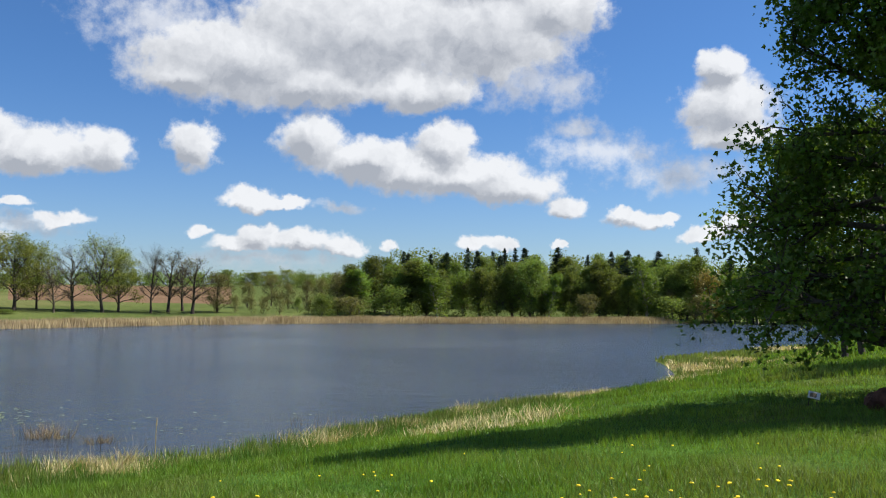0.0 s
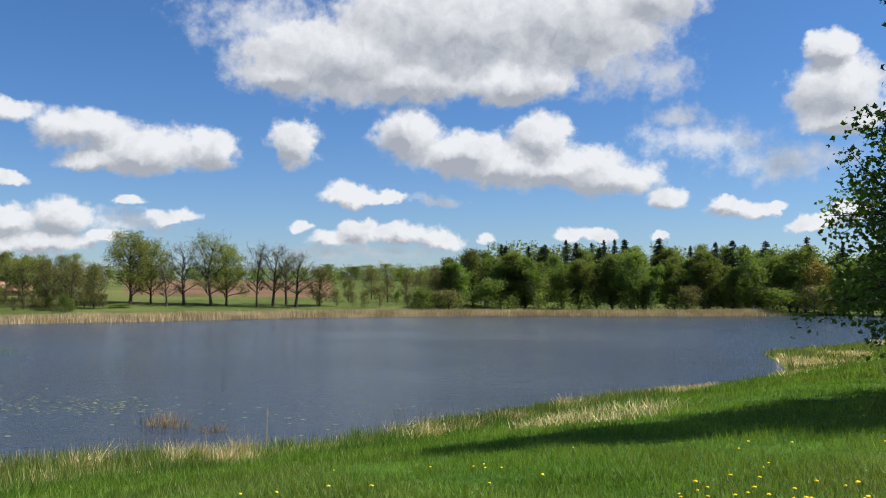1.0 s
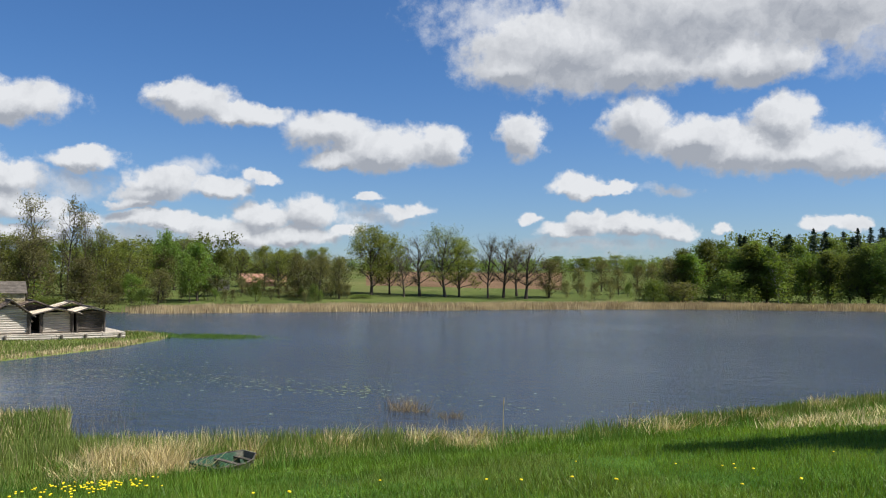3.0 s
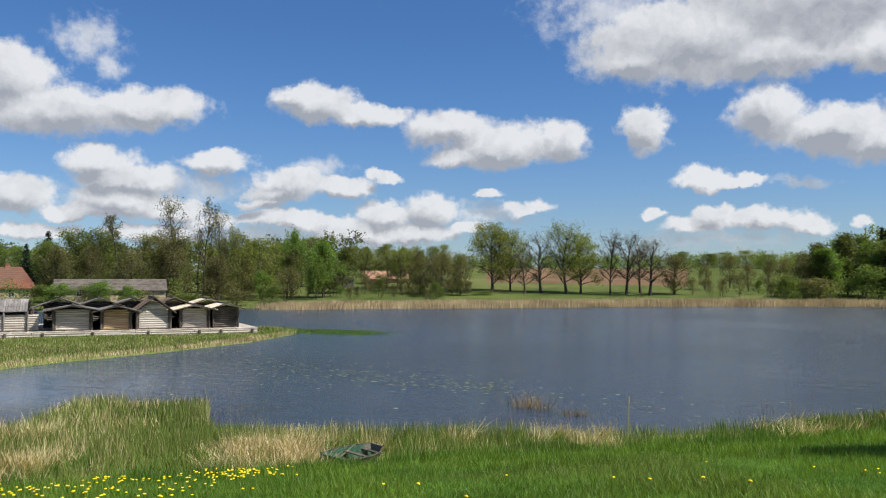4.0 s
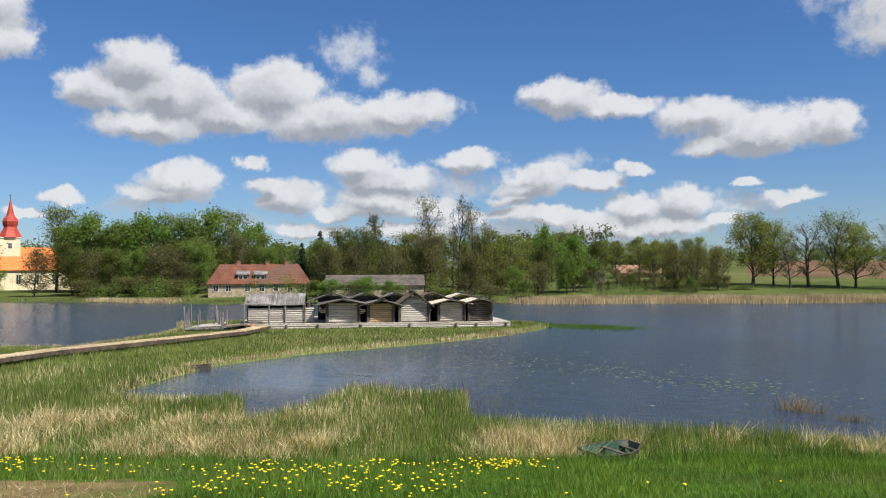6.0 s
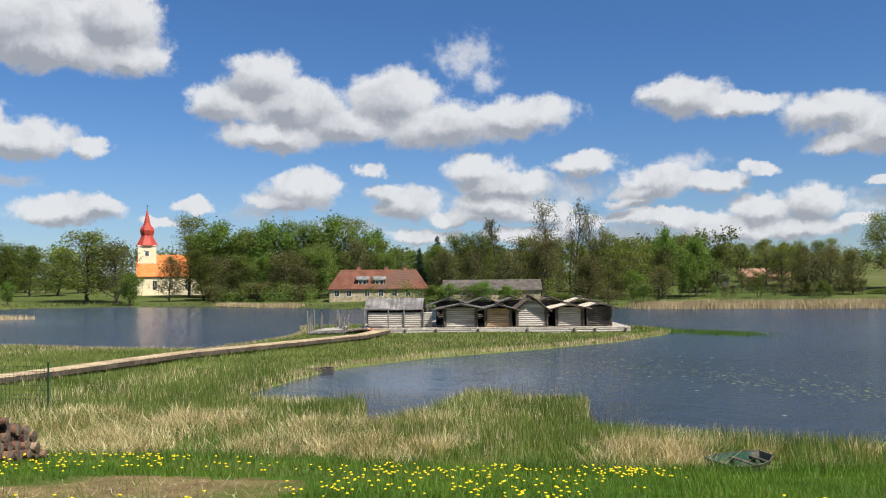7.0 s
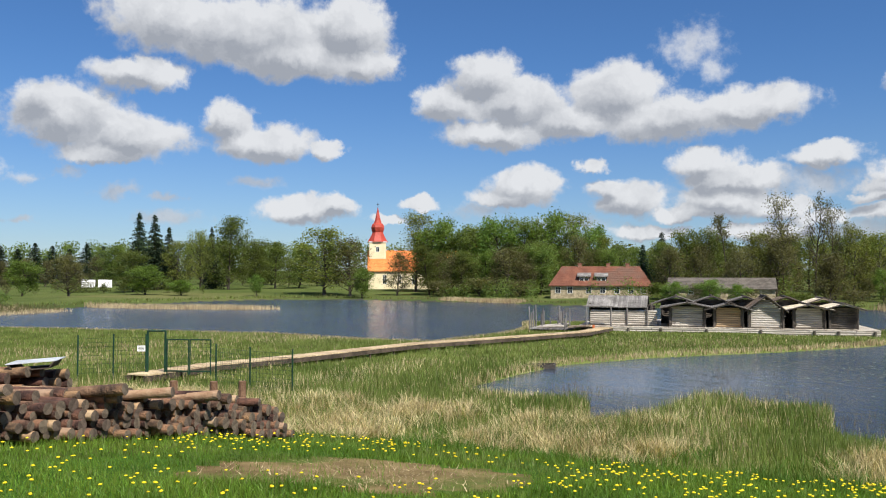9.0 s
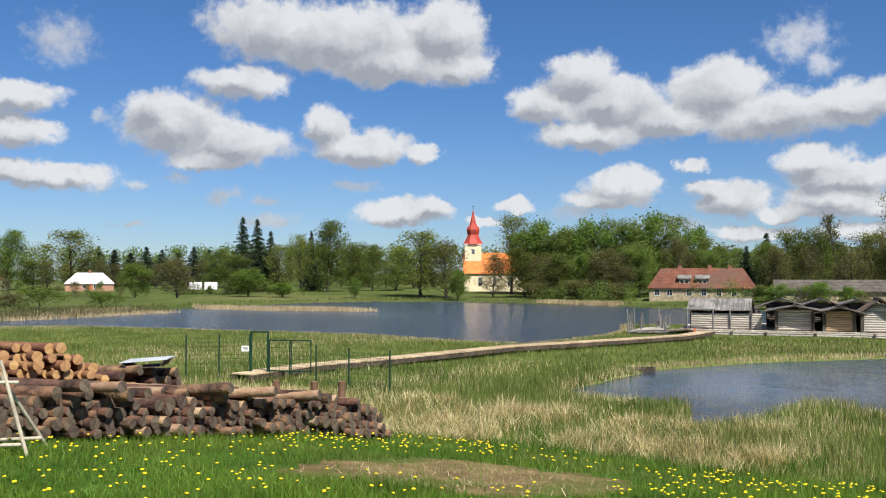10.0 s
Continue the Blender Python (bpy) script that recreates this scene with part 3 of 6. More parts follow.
proto("alder", leafy_tree("broadleaf_tree", "dense green broadleaf tree in spring leaf", 6, 17, 7.5, 0.04, 32, 9000, 0.29, M_LEAF, spread=0.56, profile=(0.75, 0.95, 0.7, 0.25), rise=0.9), 17, 7.5)
proto("alder", leafy_tree("broadleaf_tree", "dense green broadleaf tree in spring leaf", 15, 15, 9, 0.08, 28, 9000, 0.30, M_LEAF, spread=0.64, profile=(0.75, 1.0, 0.85, 0.45), rise=0.6), 15, 9)
proto("alder", leafy_tree("birch_tree", "slim birch with pale trunk in light leaf", 25, 17, 6, 0.12, 28, 5200, 0.27, M_BRIGHT_LEAF, M_BIRCH, spread=0.5, profile=(0.7, 1.0, 0.75, 0.25), rise=0.9, trunk_r=0.17), 17, 6)
proto("wood", leafy_tree("broadleaf_tree", "tall leafy broadleaf tree", 7, 19, 10, 0.06, 34, 9800, 0.30, M_LEAF, spread=0.7, profile=(0.8, 1.0, 0.9, 0.5), rise=0.5, lift=0.05, fine_twigs=1), 19, 10)
proto("wood", leafy_tree("broadleaf_tree", "tall leafy broadleaf tree", 8, 19, 9, 0.05, 34, 9000, 0.30, M_LEAF, spread=0.64, profile=(0.75, 1.0, 0.85, 0.4), fine_twigs=1, rise=0.65, lift=0.05), 19, 9)
proto("wood", leafy_tree("broadleaf_tree", "tall broadleaf tree in thin yellow-green leaf", 26, 19, 9.5, 0.1, 28, 5400, 0.28, M_OAK_LEAF, spread=0.62, profile=(0.7, 1.0, 0.9, 0.5), fine_twigs=2, rise=0.7, lift=0.05), 19, 9)
proto("bright", leafy_tree("broadleaf_tree", "bright green maple in fresh leaf", 9, 13, 9, 0.08, 28, 6400, 0.32, M_BRIGHT_LEAF, spread=0.62, profile=(0.8, 1.0, 0.85, 0.4)), 13, 9)
proto("brown", leafy_tree("alder_tree", "brownish alder with opening buds", 10, 14, 9, 0.05, 26, 4600, 0.27, M_BROWN_LEAF, spread=0.62, fine_twigs=2, profile=(0.75, 1.0, 0.85, 0.4), rise=0.7), 14, 9)
proto("tall", leafy_tree("alder_tree", "tall thin alder with a sparse crown", 11, 20, 8, 0.4, 22, 2000, 0.26, M_BROWN_LEAF, spread=0.5, fine_twigs=3, rise=0.6, trunk_r=0.24, profile=(0.5, 0.9, 1.0, 0.6)), 20, 8)
proto("willow", leafy_tree("willow_tree", "golden-yellow weeping willow at the water", 12, 12, 8, 0.1, 18, 4200, 0.3, M_GOLD_LEAF, spread=0.5, droop=1.3), 12, 8)
proto("pine", leafy_tree("pine_tree", "tall pine with a bare trunk and small crown", 13, 20, 5, 0.7, 12, 1100, 0.3, M_BROWN_LEAF, spread=0.4, trunk_r=0.22, fine_twigs=2), 20, 5)
proto("bush", leafy_tree("bush", "dense green shrub on the bank", 14, 5, 6, 0.0, 16, 2600, 0.24, M_LEAF, spread=0.42, trunk_r=0.08, rise=0.8, profile=(1, 1, 0.8, 0.5), category="bush"), 5, 6)
proto("bush", leafy_tree("bush", "brownish willow shrub on the bank", 16, 5, 6, 0.0, 16, 1900, 0.22, M_BROWN_LEAF, spread=0.42, trunk_r=0.08, rise=0.9, profile=(1, 1, 0.8, 0.5), category="bush"), 5, 6)
proto("spruce", spruce_tree("spruce_tree", "dark green spruce with drooping boughs", 17, 20, 7.5), 20, 6)

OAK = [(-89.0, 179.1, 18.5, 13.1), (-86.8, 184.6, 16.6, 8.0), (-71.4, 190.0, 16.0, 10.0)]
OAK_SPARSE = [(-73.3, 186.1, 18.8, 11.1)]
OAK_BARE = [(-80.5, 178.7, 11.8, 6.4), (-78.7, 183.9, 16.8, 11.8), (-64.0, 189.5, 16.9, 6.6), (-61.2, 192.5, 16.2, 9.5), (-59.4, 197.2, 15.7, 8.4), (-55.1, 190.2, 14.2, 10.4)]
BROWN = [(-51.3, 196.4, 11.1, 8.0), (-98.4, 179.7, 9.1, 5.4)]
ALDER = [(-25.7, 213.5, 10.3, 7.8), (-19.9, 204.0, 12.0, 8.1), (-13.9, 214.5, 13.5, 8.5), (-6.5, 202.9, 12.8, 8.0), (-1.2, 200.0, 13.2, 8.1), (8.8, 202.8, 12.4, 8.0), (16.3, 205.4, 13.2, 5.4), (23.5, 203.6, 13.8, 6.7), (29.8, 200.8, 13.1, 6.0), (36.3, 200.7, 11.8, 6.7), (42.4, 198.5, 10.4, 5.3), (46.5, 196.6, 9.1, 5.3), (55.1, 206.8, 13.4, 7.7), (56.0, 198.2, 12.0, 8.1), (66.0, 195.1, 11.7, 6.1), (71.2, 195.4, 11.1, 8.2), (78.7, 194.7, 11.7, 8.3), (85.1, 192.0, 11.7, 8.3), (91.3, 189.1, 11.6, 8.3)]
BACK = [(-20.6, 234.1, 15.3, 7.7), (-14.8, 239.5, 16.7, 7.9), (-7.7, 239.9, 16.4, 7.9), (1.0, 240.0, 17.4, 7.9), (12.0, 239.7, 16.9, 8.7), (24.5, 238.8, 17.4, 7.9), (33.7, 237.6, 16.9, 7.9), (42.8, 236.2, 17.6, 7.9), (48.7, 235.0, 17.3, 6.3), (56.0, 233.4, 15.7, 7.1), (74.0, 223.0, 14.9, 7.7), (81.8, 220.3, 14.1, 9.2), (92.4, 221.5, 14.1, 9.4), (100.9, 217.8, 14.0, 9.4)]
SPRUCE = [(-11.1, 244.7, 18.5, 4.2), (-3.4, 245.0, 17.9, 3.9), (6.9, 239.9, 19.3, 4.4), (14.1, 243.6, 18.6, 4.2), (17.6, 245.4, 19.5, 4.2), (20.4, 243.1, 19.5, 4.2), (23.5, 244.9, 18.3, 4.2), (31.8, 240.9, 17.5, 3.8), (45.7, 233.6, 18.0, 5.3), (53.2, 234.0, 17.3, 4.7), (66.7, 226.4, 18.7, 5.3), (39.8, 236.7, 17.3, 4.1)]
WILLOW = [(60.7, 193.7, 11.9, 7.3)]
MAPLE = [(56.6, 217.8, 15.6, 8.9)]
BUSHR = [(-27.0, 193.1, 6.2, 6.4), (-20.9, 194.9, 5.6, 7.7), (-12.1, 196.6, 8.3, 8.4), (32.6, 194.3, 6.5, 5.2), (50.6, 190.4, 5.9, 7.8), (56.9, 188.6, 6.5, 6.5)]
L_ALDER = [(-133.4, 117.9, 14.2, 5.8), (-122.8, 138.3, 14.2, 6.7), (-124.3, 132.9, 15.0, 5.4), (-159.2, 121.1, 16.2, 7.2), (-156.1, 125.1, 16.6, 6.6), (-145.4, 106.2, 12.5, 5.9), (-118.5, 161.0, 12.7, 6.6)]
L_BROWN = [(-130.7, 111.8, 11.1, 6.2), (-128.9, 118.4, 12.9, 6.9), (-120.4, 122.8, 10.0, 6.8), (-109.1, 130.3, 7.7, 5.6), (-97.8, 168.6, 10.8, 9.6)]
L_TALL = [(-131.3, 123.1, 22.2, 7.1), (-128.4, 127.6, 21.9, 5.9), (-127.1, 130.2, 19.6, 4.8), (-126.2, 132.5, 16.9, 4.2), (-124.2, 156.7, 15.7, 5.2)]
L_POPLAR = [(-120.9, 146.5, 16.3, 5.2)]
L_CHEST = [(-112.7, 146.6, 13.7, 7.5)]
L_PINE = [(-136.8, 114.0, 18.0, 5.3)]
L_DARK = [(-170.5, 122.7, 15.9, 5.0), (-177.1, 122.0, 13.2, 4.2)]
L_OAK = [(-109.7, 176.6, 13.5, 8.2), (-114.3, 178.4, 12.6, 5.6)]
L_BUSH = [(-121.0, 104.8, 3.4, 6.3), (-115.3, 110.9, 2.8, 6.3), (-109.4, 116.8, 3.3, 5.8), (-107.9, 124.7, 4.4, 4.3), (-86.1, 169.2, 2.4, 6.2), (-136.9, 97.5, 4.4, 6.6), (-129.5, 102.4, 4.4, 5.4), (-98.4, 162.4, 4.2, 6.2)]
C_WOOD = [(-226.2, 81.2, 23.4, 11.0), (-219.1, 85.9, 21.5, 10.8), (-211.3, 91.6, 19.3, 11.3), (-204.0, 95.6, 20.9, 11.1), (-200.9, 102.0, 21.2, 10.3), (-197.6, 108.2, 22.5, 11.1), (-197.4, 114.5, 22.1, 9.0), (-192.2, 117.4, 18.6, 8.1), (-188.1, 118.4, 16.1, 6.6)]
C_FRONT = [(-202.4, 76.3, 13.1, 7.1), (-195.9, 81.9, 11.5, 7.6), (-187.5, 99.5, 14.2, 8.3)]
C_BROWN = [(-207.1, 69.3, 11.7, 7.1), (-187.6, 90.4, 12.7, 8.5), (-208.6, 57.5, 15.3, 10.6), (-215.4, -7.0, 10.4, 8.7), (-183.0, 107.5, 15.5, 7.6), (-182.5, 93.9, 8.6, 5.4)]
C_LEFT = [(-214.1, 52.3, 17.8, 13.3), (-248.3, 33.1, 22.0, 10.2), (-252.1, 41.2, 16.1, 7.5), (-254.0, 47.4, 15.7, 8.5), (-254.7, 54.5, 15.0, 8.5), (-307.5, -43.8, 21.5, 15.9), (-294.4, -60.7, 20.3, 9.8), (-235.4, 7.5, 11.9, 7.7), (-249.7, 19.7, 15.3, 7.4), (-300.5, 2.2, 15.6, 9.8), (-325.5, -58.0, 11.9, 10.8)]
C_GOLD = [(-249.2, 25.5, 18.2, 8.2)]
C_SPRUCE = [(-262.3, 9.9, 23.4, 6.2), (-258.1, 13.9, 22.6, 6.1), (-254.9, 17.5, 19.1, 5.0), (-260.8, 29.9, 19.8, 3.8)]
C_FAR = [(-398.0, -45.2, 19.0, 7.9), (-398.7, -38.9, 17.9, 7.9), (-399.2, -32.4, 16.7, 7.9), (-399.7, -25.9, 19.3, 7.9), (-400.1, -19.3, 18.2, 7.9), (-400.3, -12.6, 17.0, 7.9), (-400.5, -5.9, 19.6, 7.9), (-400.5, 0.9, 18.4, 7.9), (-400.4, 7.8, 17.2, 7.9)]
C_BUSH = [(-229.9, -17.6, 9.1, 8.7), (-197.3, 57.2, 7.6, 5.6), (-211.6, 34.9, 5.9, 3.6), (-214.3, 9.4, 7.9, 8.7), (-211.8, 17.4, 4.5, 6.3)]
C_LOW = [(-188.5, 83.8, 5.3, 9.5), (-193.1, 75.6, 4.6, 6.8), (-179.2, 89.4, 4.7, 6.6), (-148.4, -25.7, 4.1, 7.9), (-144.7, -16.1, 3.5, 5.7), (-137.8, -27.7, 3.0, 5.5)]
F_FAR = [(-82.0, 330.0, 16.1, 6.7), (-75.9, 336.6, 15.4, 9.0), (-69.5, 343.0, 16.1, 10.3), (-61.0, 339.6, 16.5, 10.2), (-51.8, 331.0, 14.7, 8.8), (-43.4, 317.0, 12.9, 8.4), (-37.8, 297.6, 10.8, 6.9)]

FAR_LEFT = "trees along the far meadow"


plant("wood", belt(29.5, 36, 265, 285, 8, 10, 0.9, 1) + belt(38.2, 62, 205, 232, 10.5, 13, 1.0, 2) + belt(62, 69.6, 230, 250, 15, 18, 1.0, 3) + belt(76, 84, 275, 300, 9, 13, 0.9, 4), "trees behind the lake")
plant("brown", belt(37.5, 56, 172, 195, 7, 11, 1.7, 5) + belt(62, 69.3, 208, 222, 8, 12, 1.3, 6) + belt(84, 100, 310, 340, 8, 12, 1.0, 7), "alders on the far bank")
plant("bright", belt(38, 56, 176, 190, 5, 9, 3.1, 8) + belt(63, 69.5, 215, 225, 9, 12, 2.1, 9), "bright trees on the far bank")
plant("bush", belt(7, 15.5, 196, 212, 3.0, 5.5, 0.9, 16) + belt(28, 31.5, 180, 192, 2.0, 3.5, 1.2, 17) + belt(38.5, 44, 172, 186, 2.5, 4.5, 1.2, 22), "shrubs on the far bank")
plant("bush", belt(84, 102, 222, 262, 2.0, 4.5, 0.9, 31), "shrubs on the far bank")
plant("bush", belt(28.5, 37, 172, 198, 2.2, 4.6, 0.55, 34), "shrubs on the far bank")
plant("brown", belt(28.5, 32, 178, 196, 7, 10, 1.1, 35), "alders on the far bank")
plant("oak_sparse", [(-116.6, 168.5, 13.2, 8.4), (-115.5, 175.3, 13.0, 8.2), (-107.0, 168.5, 12.4, 7.6)], "oaks along the far bank")
plant("brown", belt(8, 13, 215, 240, 6, 9, 1.2, 18), "alders on the far bank")
plant("bright", [(-125.5, 92.5, 4.6, 4.5), (-121.5, 97, 5.0, 4.5), (-118.2, 100.5, 4.2, 4.0)], "bright trees on the far bank")
plant("tall", belt(46.5, 49.5, 176, 186, 12, 15, 0.7, 12), "tall thin alders")
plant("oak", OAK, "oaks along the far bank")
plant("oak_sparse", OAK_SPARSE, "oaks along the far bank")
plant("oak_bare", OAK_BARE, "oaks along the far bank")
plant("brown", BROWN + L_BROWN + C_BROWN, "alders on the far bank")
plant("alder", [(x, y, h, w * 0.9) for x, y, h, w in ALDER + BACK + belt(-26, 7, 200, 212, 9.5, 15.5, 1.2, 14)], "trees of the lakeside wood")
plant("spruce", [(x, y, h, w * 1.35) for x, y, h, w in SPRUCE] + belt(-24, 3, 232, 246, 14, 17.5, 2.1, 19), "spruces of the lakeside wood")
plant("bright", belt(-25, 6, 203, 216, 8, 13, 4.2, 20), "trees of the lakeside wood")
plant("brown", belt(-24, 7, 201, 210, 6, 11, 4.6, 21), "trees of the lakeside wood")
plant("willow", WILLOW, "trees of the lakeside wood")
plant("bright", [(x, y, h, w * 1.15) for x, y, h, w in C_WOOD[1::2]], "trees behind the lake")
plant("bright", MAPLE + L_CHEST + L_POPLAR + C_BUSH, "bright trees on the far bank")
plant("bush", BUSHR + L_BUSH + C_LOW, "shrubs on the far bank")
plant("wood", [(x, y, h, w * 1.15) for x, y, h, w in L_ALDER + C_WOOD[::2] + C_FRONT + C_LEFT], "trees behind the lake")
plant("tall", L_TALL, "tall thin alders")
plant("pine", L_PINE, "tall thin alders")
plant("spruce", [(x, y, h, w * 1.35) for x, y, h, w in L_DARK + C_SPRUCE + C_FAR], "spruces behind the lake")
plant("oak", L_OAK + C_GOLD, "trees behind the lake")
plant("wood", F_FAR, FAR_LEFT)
for entries in PROTO.values():
    for thing, _, _ in entries:
        for ob in (*thing.children_recursive, thing):
            bpy.data.objects.remove(ob)


def undergrowth():
    """Thickets at the foot of the far woods, where no single shrub can be told from the next."""
    rng = np.random.default_rng(43)
    for line, mat, tall in (([(-31, 196), (-10, 198), (14, 199), (48, 203), (72, 208), (130, 222)], M_LEAF, 5.0), ([(-128, 118), (-140, 104), (-150, 96)], M_LEAF, 5.0),
                            ([(-117, 128), (-128, 118)], M_BROWN_LEAF, 5.5),
                            ([(-195, 78), (-182, 86), (-172, 92)], M_LEAF, 4.5), ([(-252, -8), (-248, 12), (-246, 24)], M_LEAF, 3.5),
                            ([(-60, 330), (-36, 300), (-26, 230), (-20, 205)], M_LEAF, 8.0)):
        pts = []
        for (ax, ay), (bx, by) in zip(line[:-1], line[1:]):
            n = int(math.hypot(bx - ax, by - ay) / 1.1)
            for k in range(n):
                f = (k + rng.random()) / n
                x, y = ax + f * (bx - ax) + rng.normal(0, 2.5), ay + f * (by - ay) + rng.normal(0, 2.5)
                h = tall * rng.uniform(0.35, 1.0)
                pts += [(x, y, ground_at(x, y) + h * g) for g in (0.15, 0.5, 0.85)]
        v, f = leaf_cards(pts, np.array([0.8, 0.8, 0.6]), 44, 0.32, rng)
        tagged(new("undergrowth", flat_mesh("undergrowth", v, f, [mat])), "low tangled thicket at the wood's edge", "shrubs", kind="stuff")


undergrowth()


def far_woods():
    """A belt of distant woodland round the meadows, too far to tell its trees apart."""
    rng = np.random.default_rng(41)
    for lo, hi, dist, tall in ((-60, -8, 300, 15), (-8, 3, 330, 16), (3, 42, 520, 9), (36, 62, 300, 12), (60, 84, 330, 14), (80, 125, 430, 16)):
        n = int((hi - lo) * dist * 0.0175 / 3.0)
        a = np.radians(np.linspace(lo, hi, n) + rng.normal(0, 0.3, n))
        r = dist + rng.uniform(0, 60, n)
        x, y = -np.sin(a) * r, np.cos(a) * r
        z = ground_height(x, y)
        h = tall * rng.uniform(0.75, 1.1, n)
        centres = np.concatenate([np.stack([x + rng.normal(0, 1.6, n), y, z + h * f], -1) for f in (0.12, 0.3, 0.5, 0.7, 0.85, 0.95)])
        v, f = leaf_cards(centres, np.array([1.8, 1.8, 1.4]), 90, 0.8, rng)
        tagged(new("far_woods", flat_mesh("far_woods", v, f, [M_LEAF])), "distant belt of mixed woodland", "woods", kind="stuff")


far_woods()


# ---- grass, reeds and flowers ----
M_GRASS = material("lawn_blades", (0.098, 0.178, 0.021), (0.185, 0.288, 0.037), 0.5, 0.5, 0.0, 6.0, island=0.4, through_light=0.45, stain=(0.17, 0.22, 0.05))
M_DEEP_GRASS = material("deep_grass_blades", (0.072, 0.148, 0.019), (0.13, 0.225, 0.030), 0.5, 0.55, 0.0, 6.0, island=0.35, through_light=0.4)
M_SEDGE = material("sedge_blades", (0.125, 0.165, 0.036), (0.215, 0.26, 0.07), 0.25, 0.6, 0.0, 6.0, island=0.35, through_light=0.35)
M_REED_GREEN = material("fresh_reed_blades", (0.12, 0.17, 0.036), (0.215, 0.265, 0.068), 0.25, 0.6, 0.0, 6.0, island=0.35, through_light=0.4)
M_STRAW = material("dry_straw", (0.48, 0.38, 0.19), (0.74, 0.62, 0.37), 0.6, 0.75, 0.0, 6.0, island=0.3, through_light=0.2)
M_REED = material("dead_reed", (0.36, 0.275, 0.16), (0.56, 0.45, 0.28), 0.2, 0.8, 0.0, 6.0, island=0.3, through_light=0.2)
M_OLD_REED = material("brown_water_reed", (0.15, 0.105, 0.045), (0.31, 0.22, 0.105), 0.4, 0.8, 0.0, 6.0, island=0.35)
M_YELLOW = material("dandelion_yellow", (0.72, 0.50, 0.01), (0.85, 0.66, 0.015), 30.0, 0.7, 0.0, 4.0, thing=0.08)
M_STEM = material("flower_stem", (0.10, 0.18, 0.04), (0.14, 0.24, 0.06), 20.0, 0.6, 0.0)
M_LILY = material("lily_pad", (0.10, 0.13, 0.04), (0.20, 0.22, 0.08), 0.8, 0.4, 0.0, 6.0, island=0.3)


def sector(rng, n, lo, hi, near, far, power=1.0):
    """Random places seen from the middle of the walk, thinning with distance."""
    a = np.radians(rng.uniform(lo, hi, n))
    u = rng.random(n)
    r = near * (far / near) ** u if power == 1.0 else near + (far - near) * u ** power
    return -np.sin(a) * r, np.cos(a) * r, r


def blade_mesh(name, x, y, height, width, lean, mat, rng, bias=(0, 0)):
    """Grass blades, each of three small faces, bent over in its own direction."""
    n = len(x)
    z = ground_height(x, y) - 0.02
    z = np.maximum(z, -0.25)
    a = rng.uniform(0, 2 * np.pi, n)
    dx, dy = np.cos(a) + bias[0], np.sin(a) + bias[1]
    b = rng.uniform(0, 2 * np.pi, n)
    wx, wy = np.cos(b) * width * 0.5, np.sin(b) * width * 0.5
    bend = lean * rng.uniform(0.2, 1.3, n) * height
    base = np.stack([x, y, z], -1)
    side = np.stack([wx, wy, 0 * wx], -1)
    mid = base + np.stack([dx * bend * 0.3, dy * bend * 0.3, height * 0.55], -1)
    tip = base + np.stack([dx * bend, dy * bend, height * np.sqrt(np.maximum(1 - 0.45 * lean ** 2, 0.2))], -1)
    verts = np.stack([base - side, base + side, mid + side * 0.75, mid - side * 0.75, tip], 1).reshape(-1, 3)
    k = np.arange(n)[:, None] * 5
    near = np.hypot(x, y) < 11
    faces = [k[near] + np.array(f) for f in ((0, 1, 2), (0, 2, 3), (3, 2, 4))] + [k[~near] + np.array((0, 1, 4))]
    faces = np.concatenate(faces, 0)
    return flat_mesh(name, verts, faces, [mat])


def bare_patch(x, y):
    return ((x + 11.6) / 1.5) ** 2 + ((y - 3.0) / 2.2) ** 2 + 0.35 * wobble(x, y, 0.7) < 1


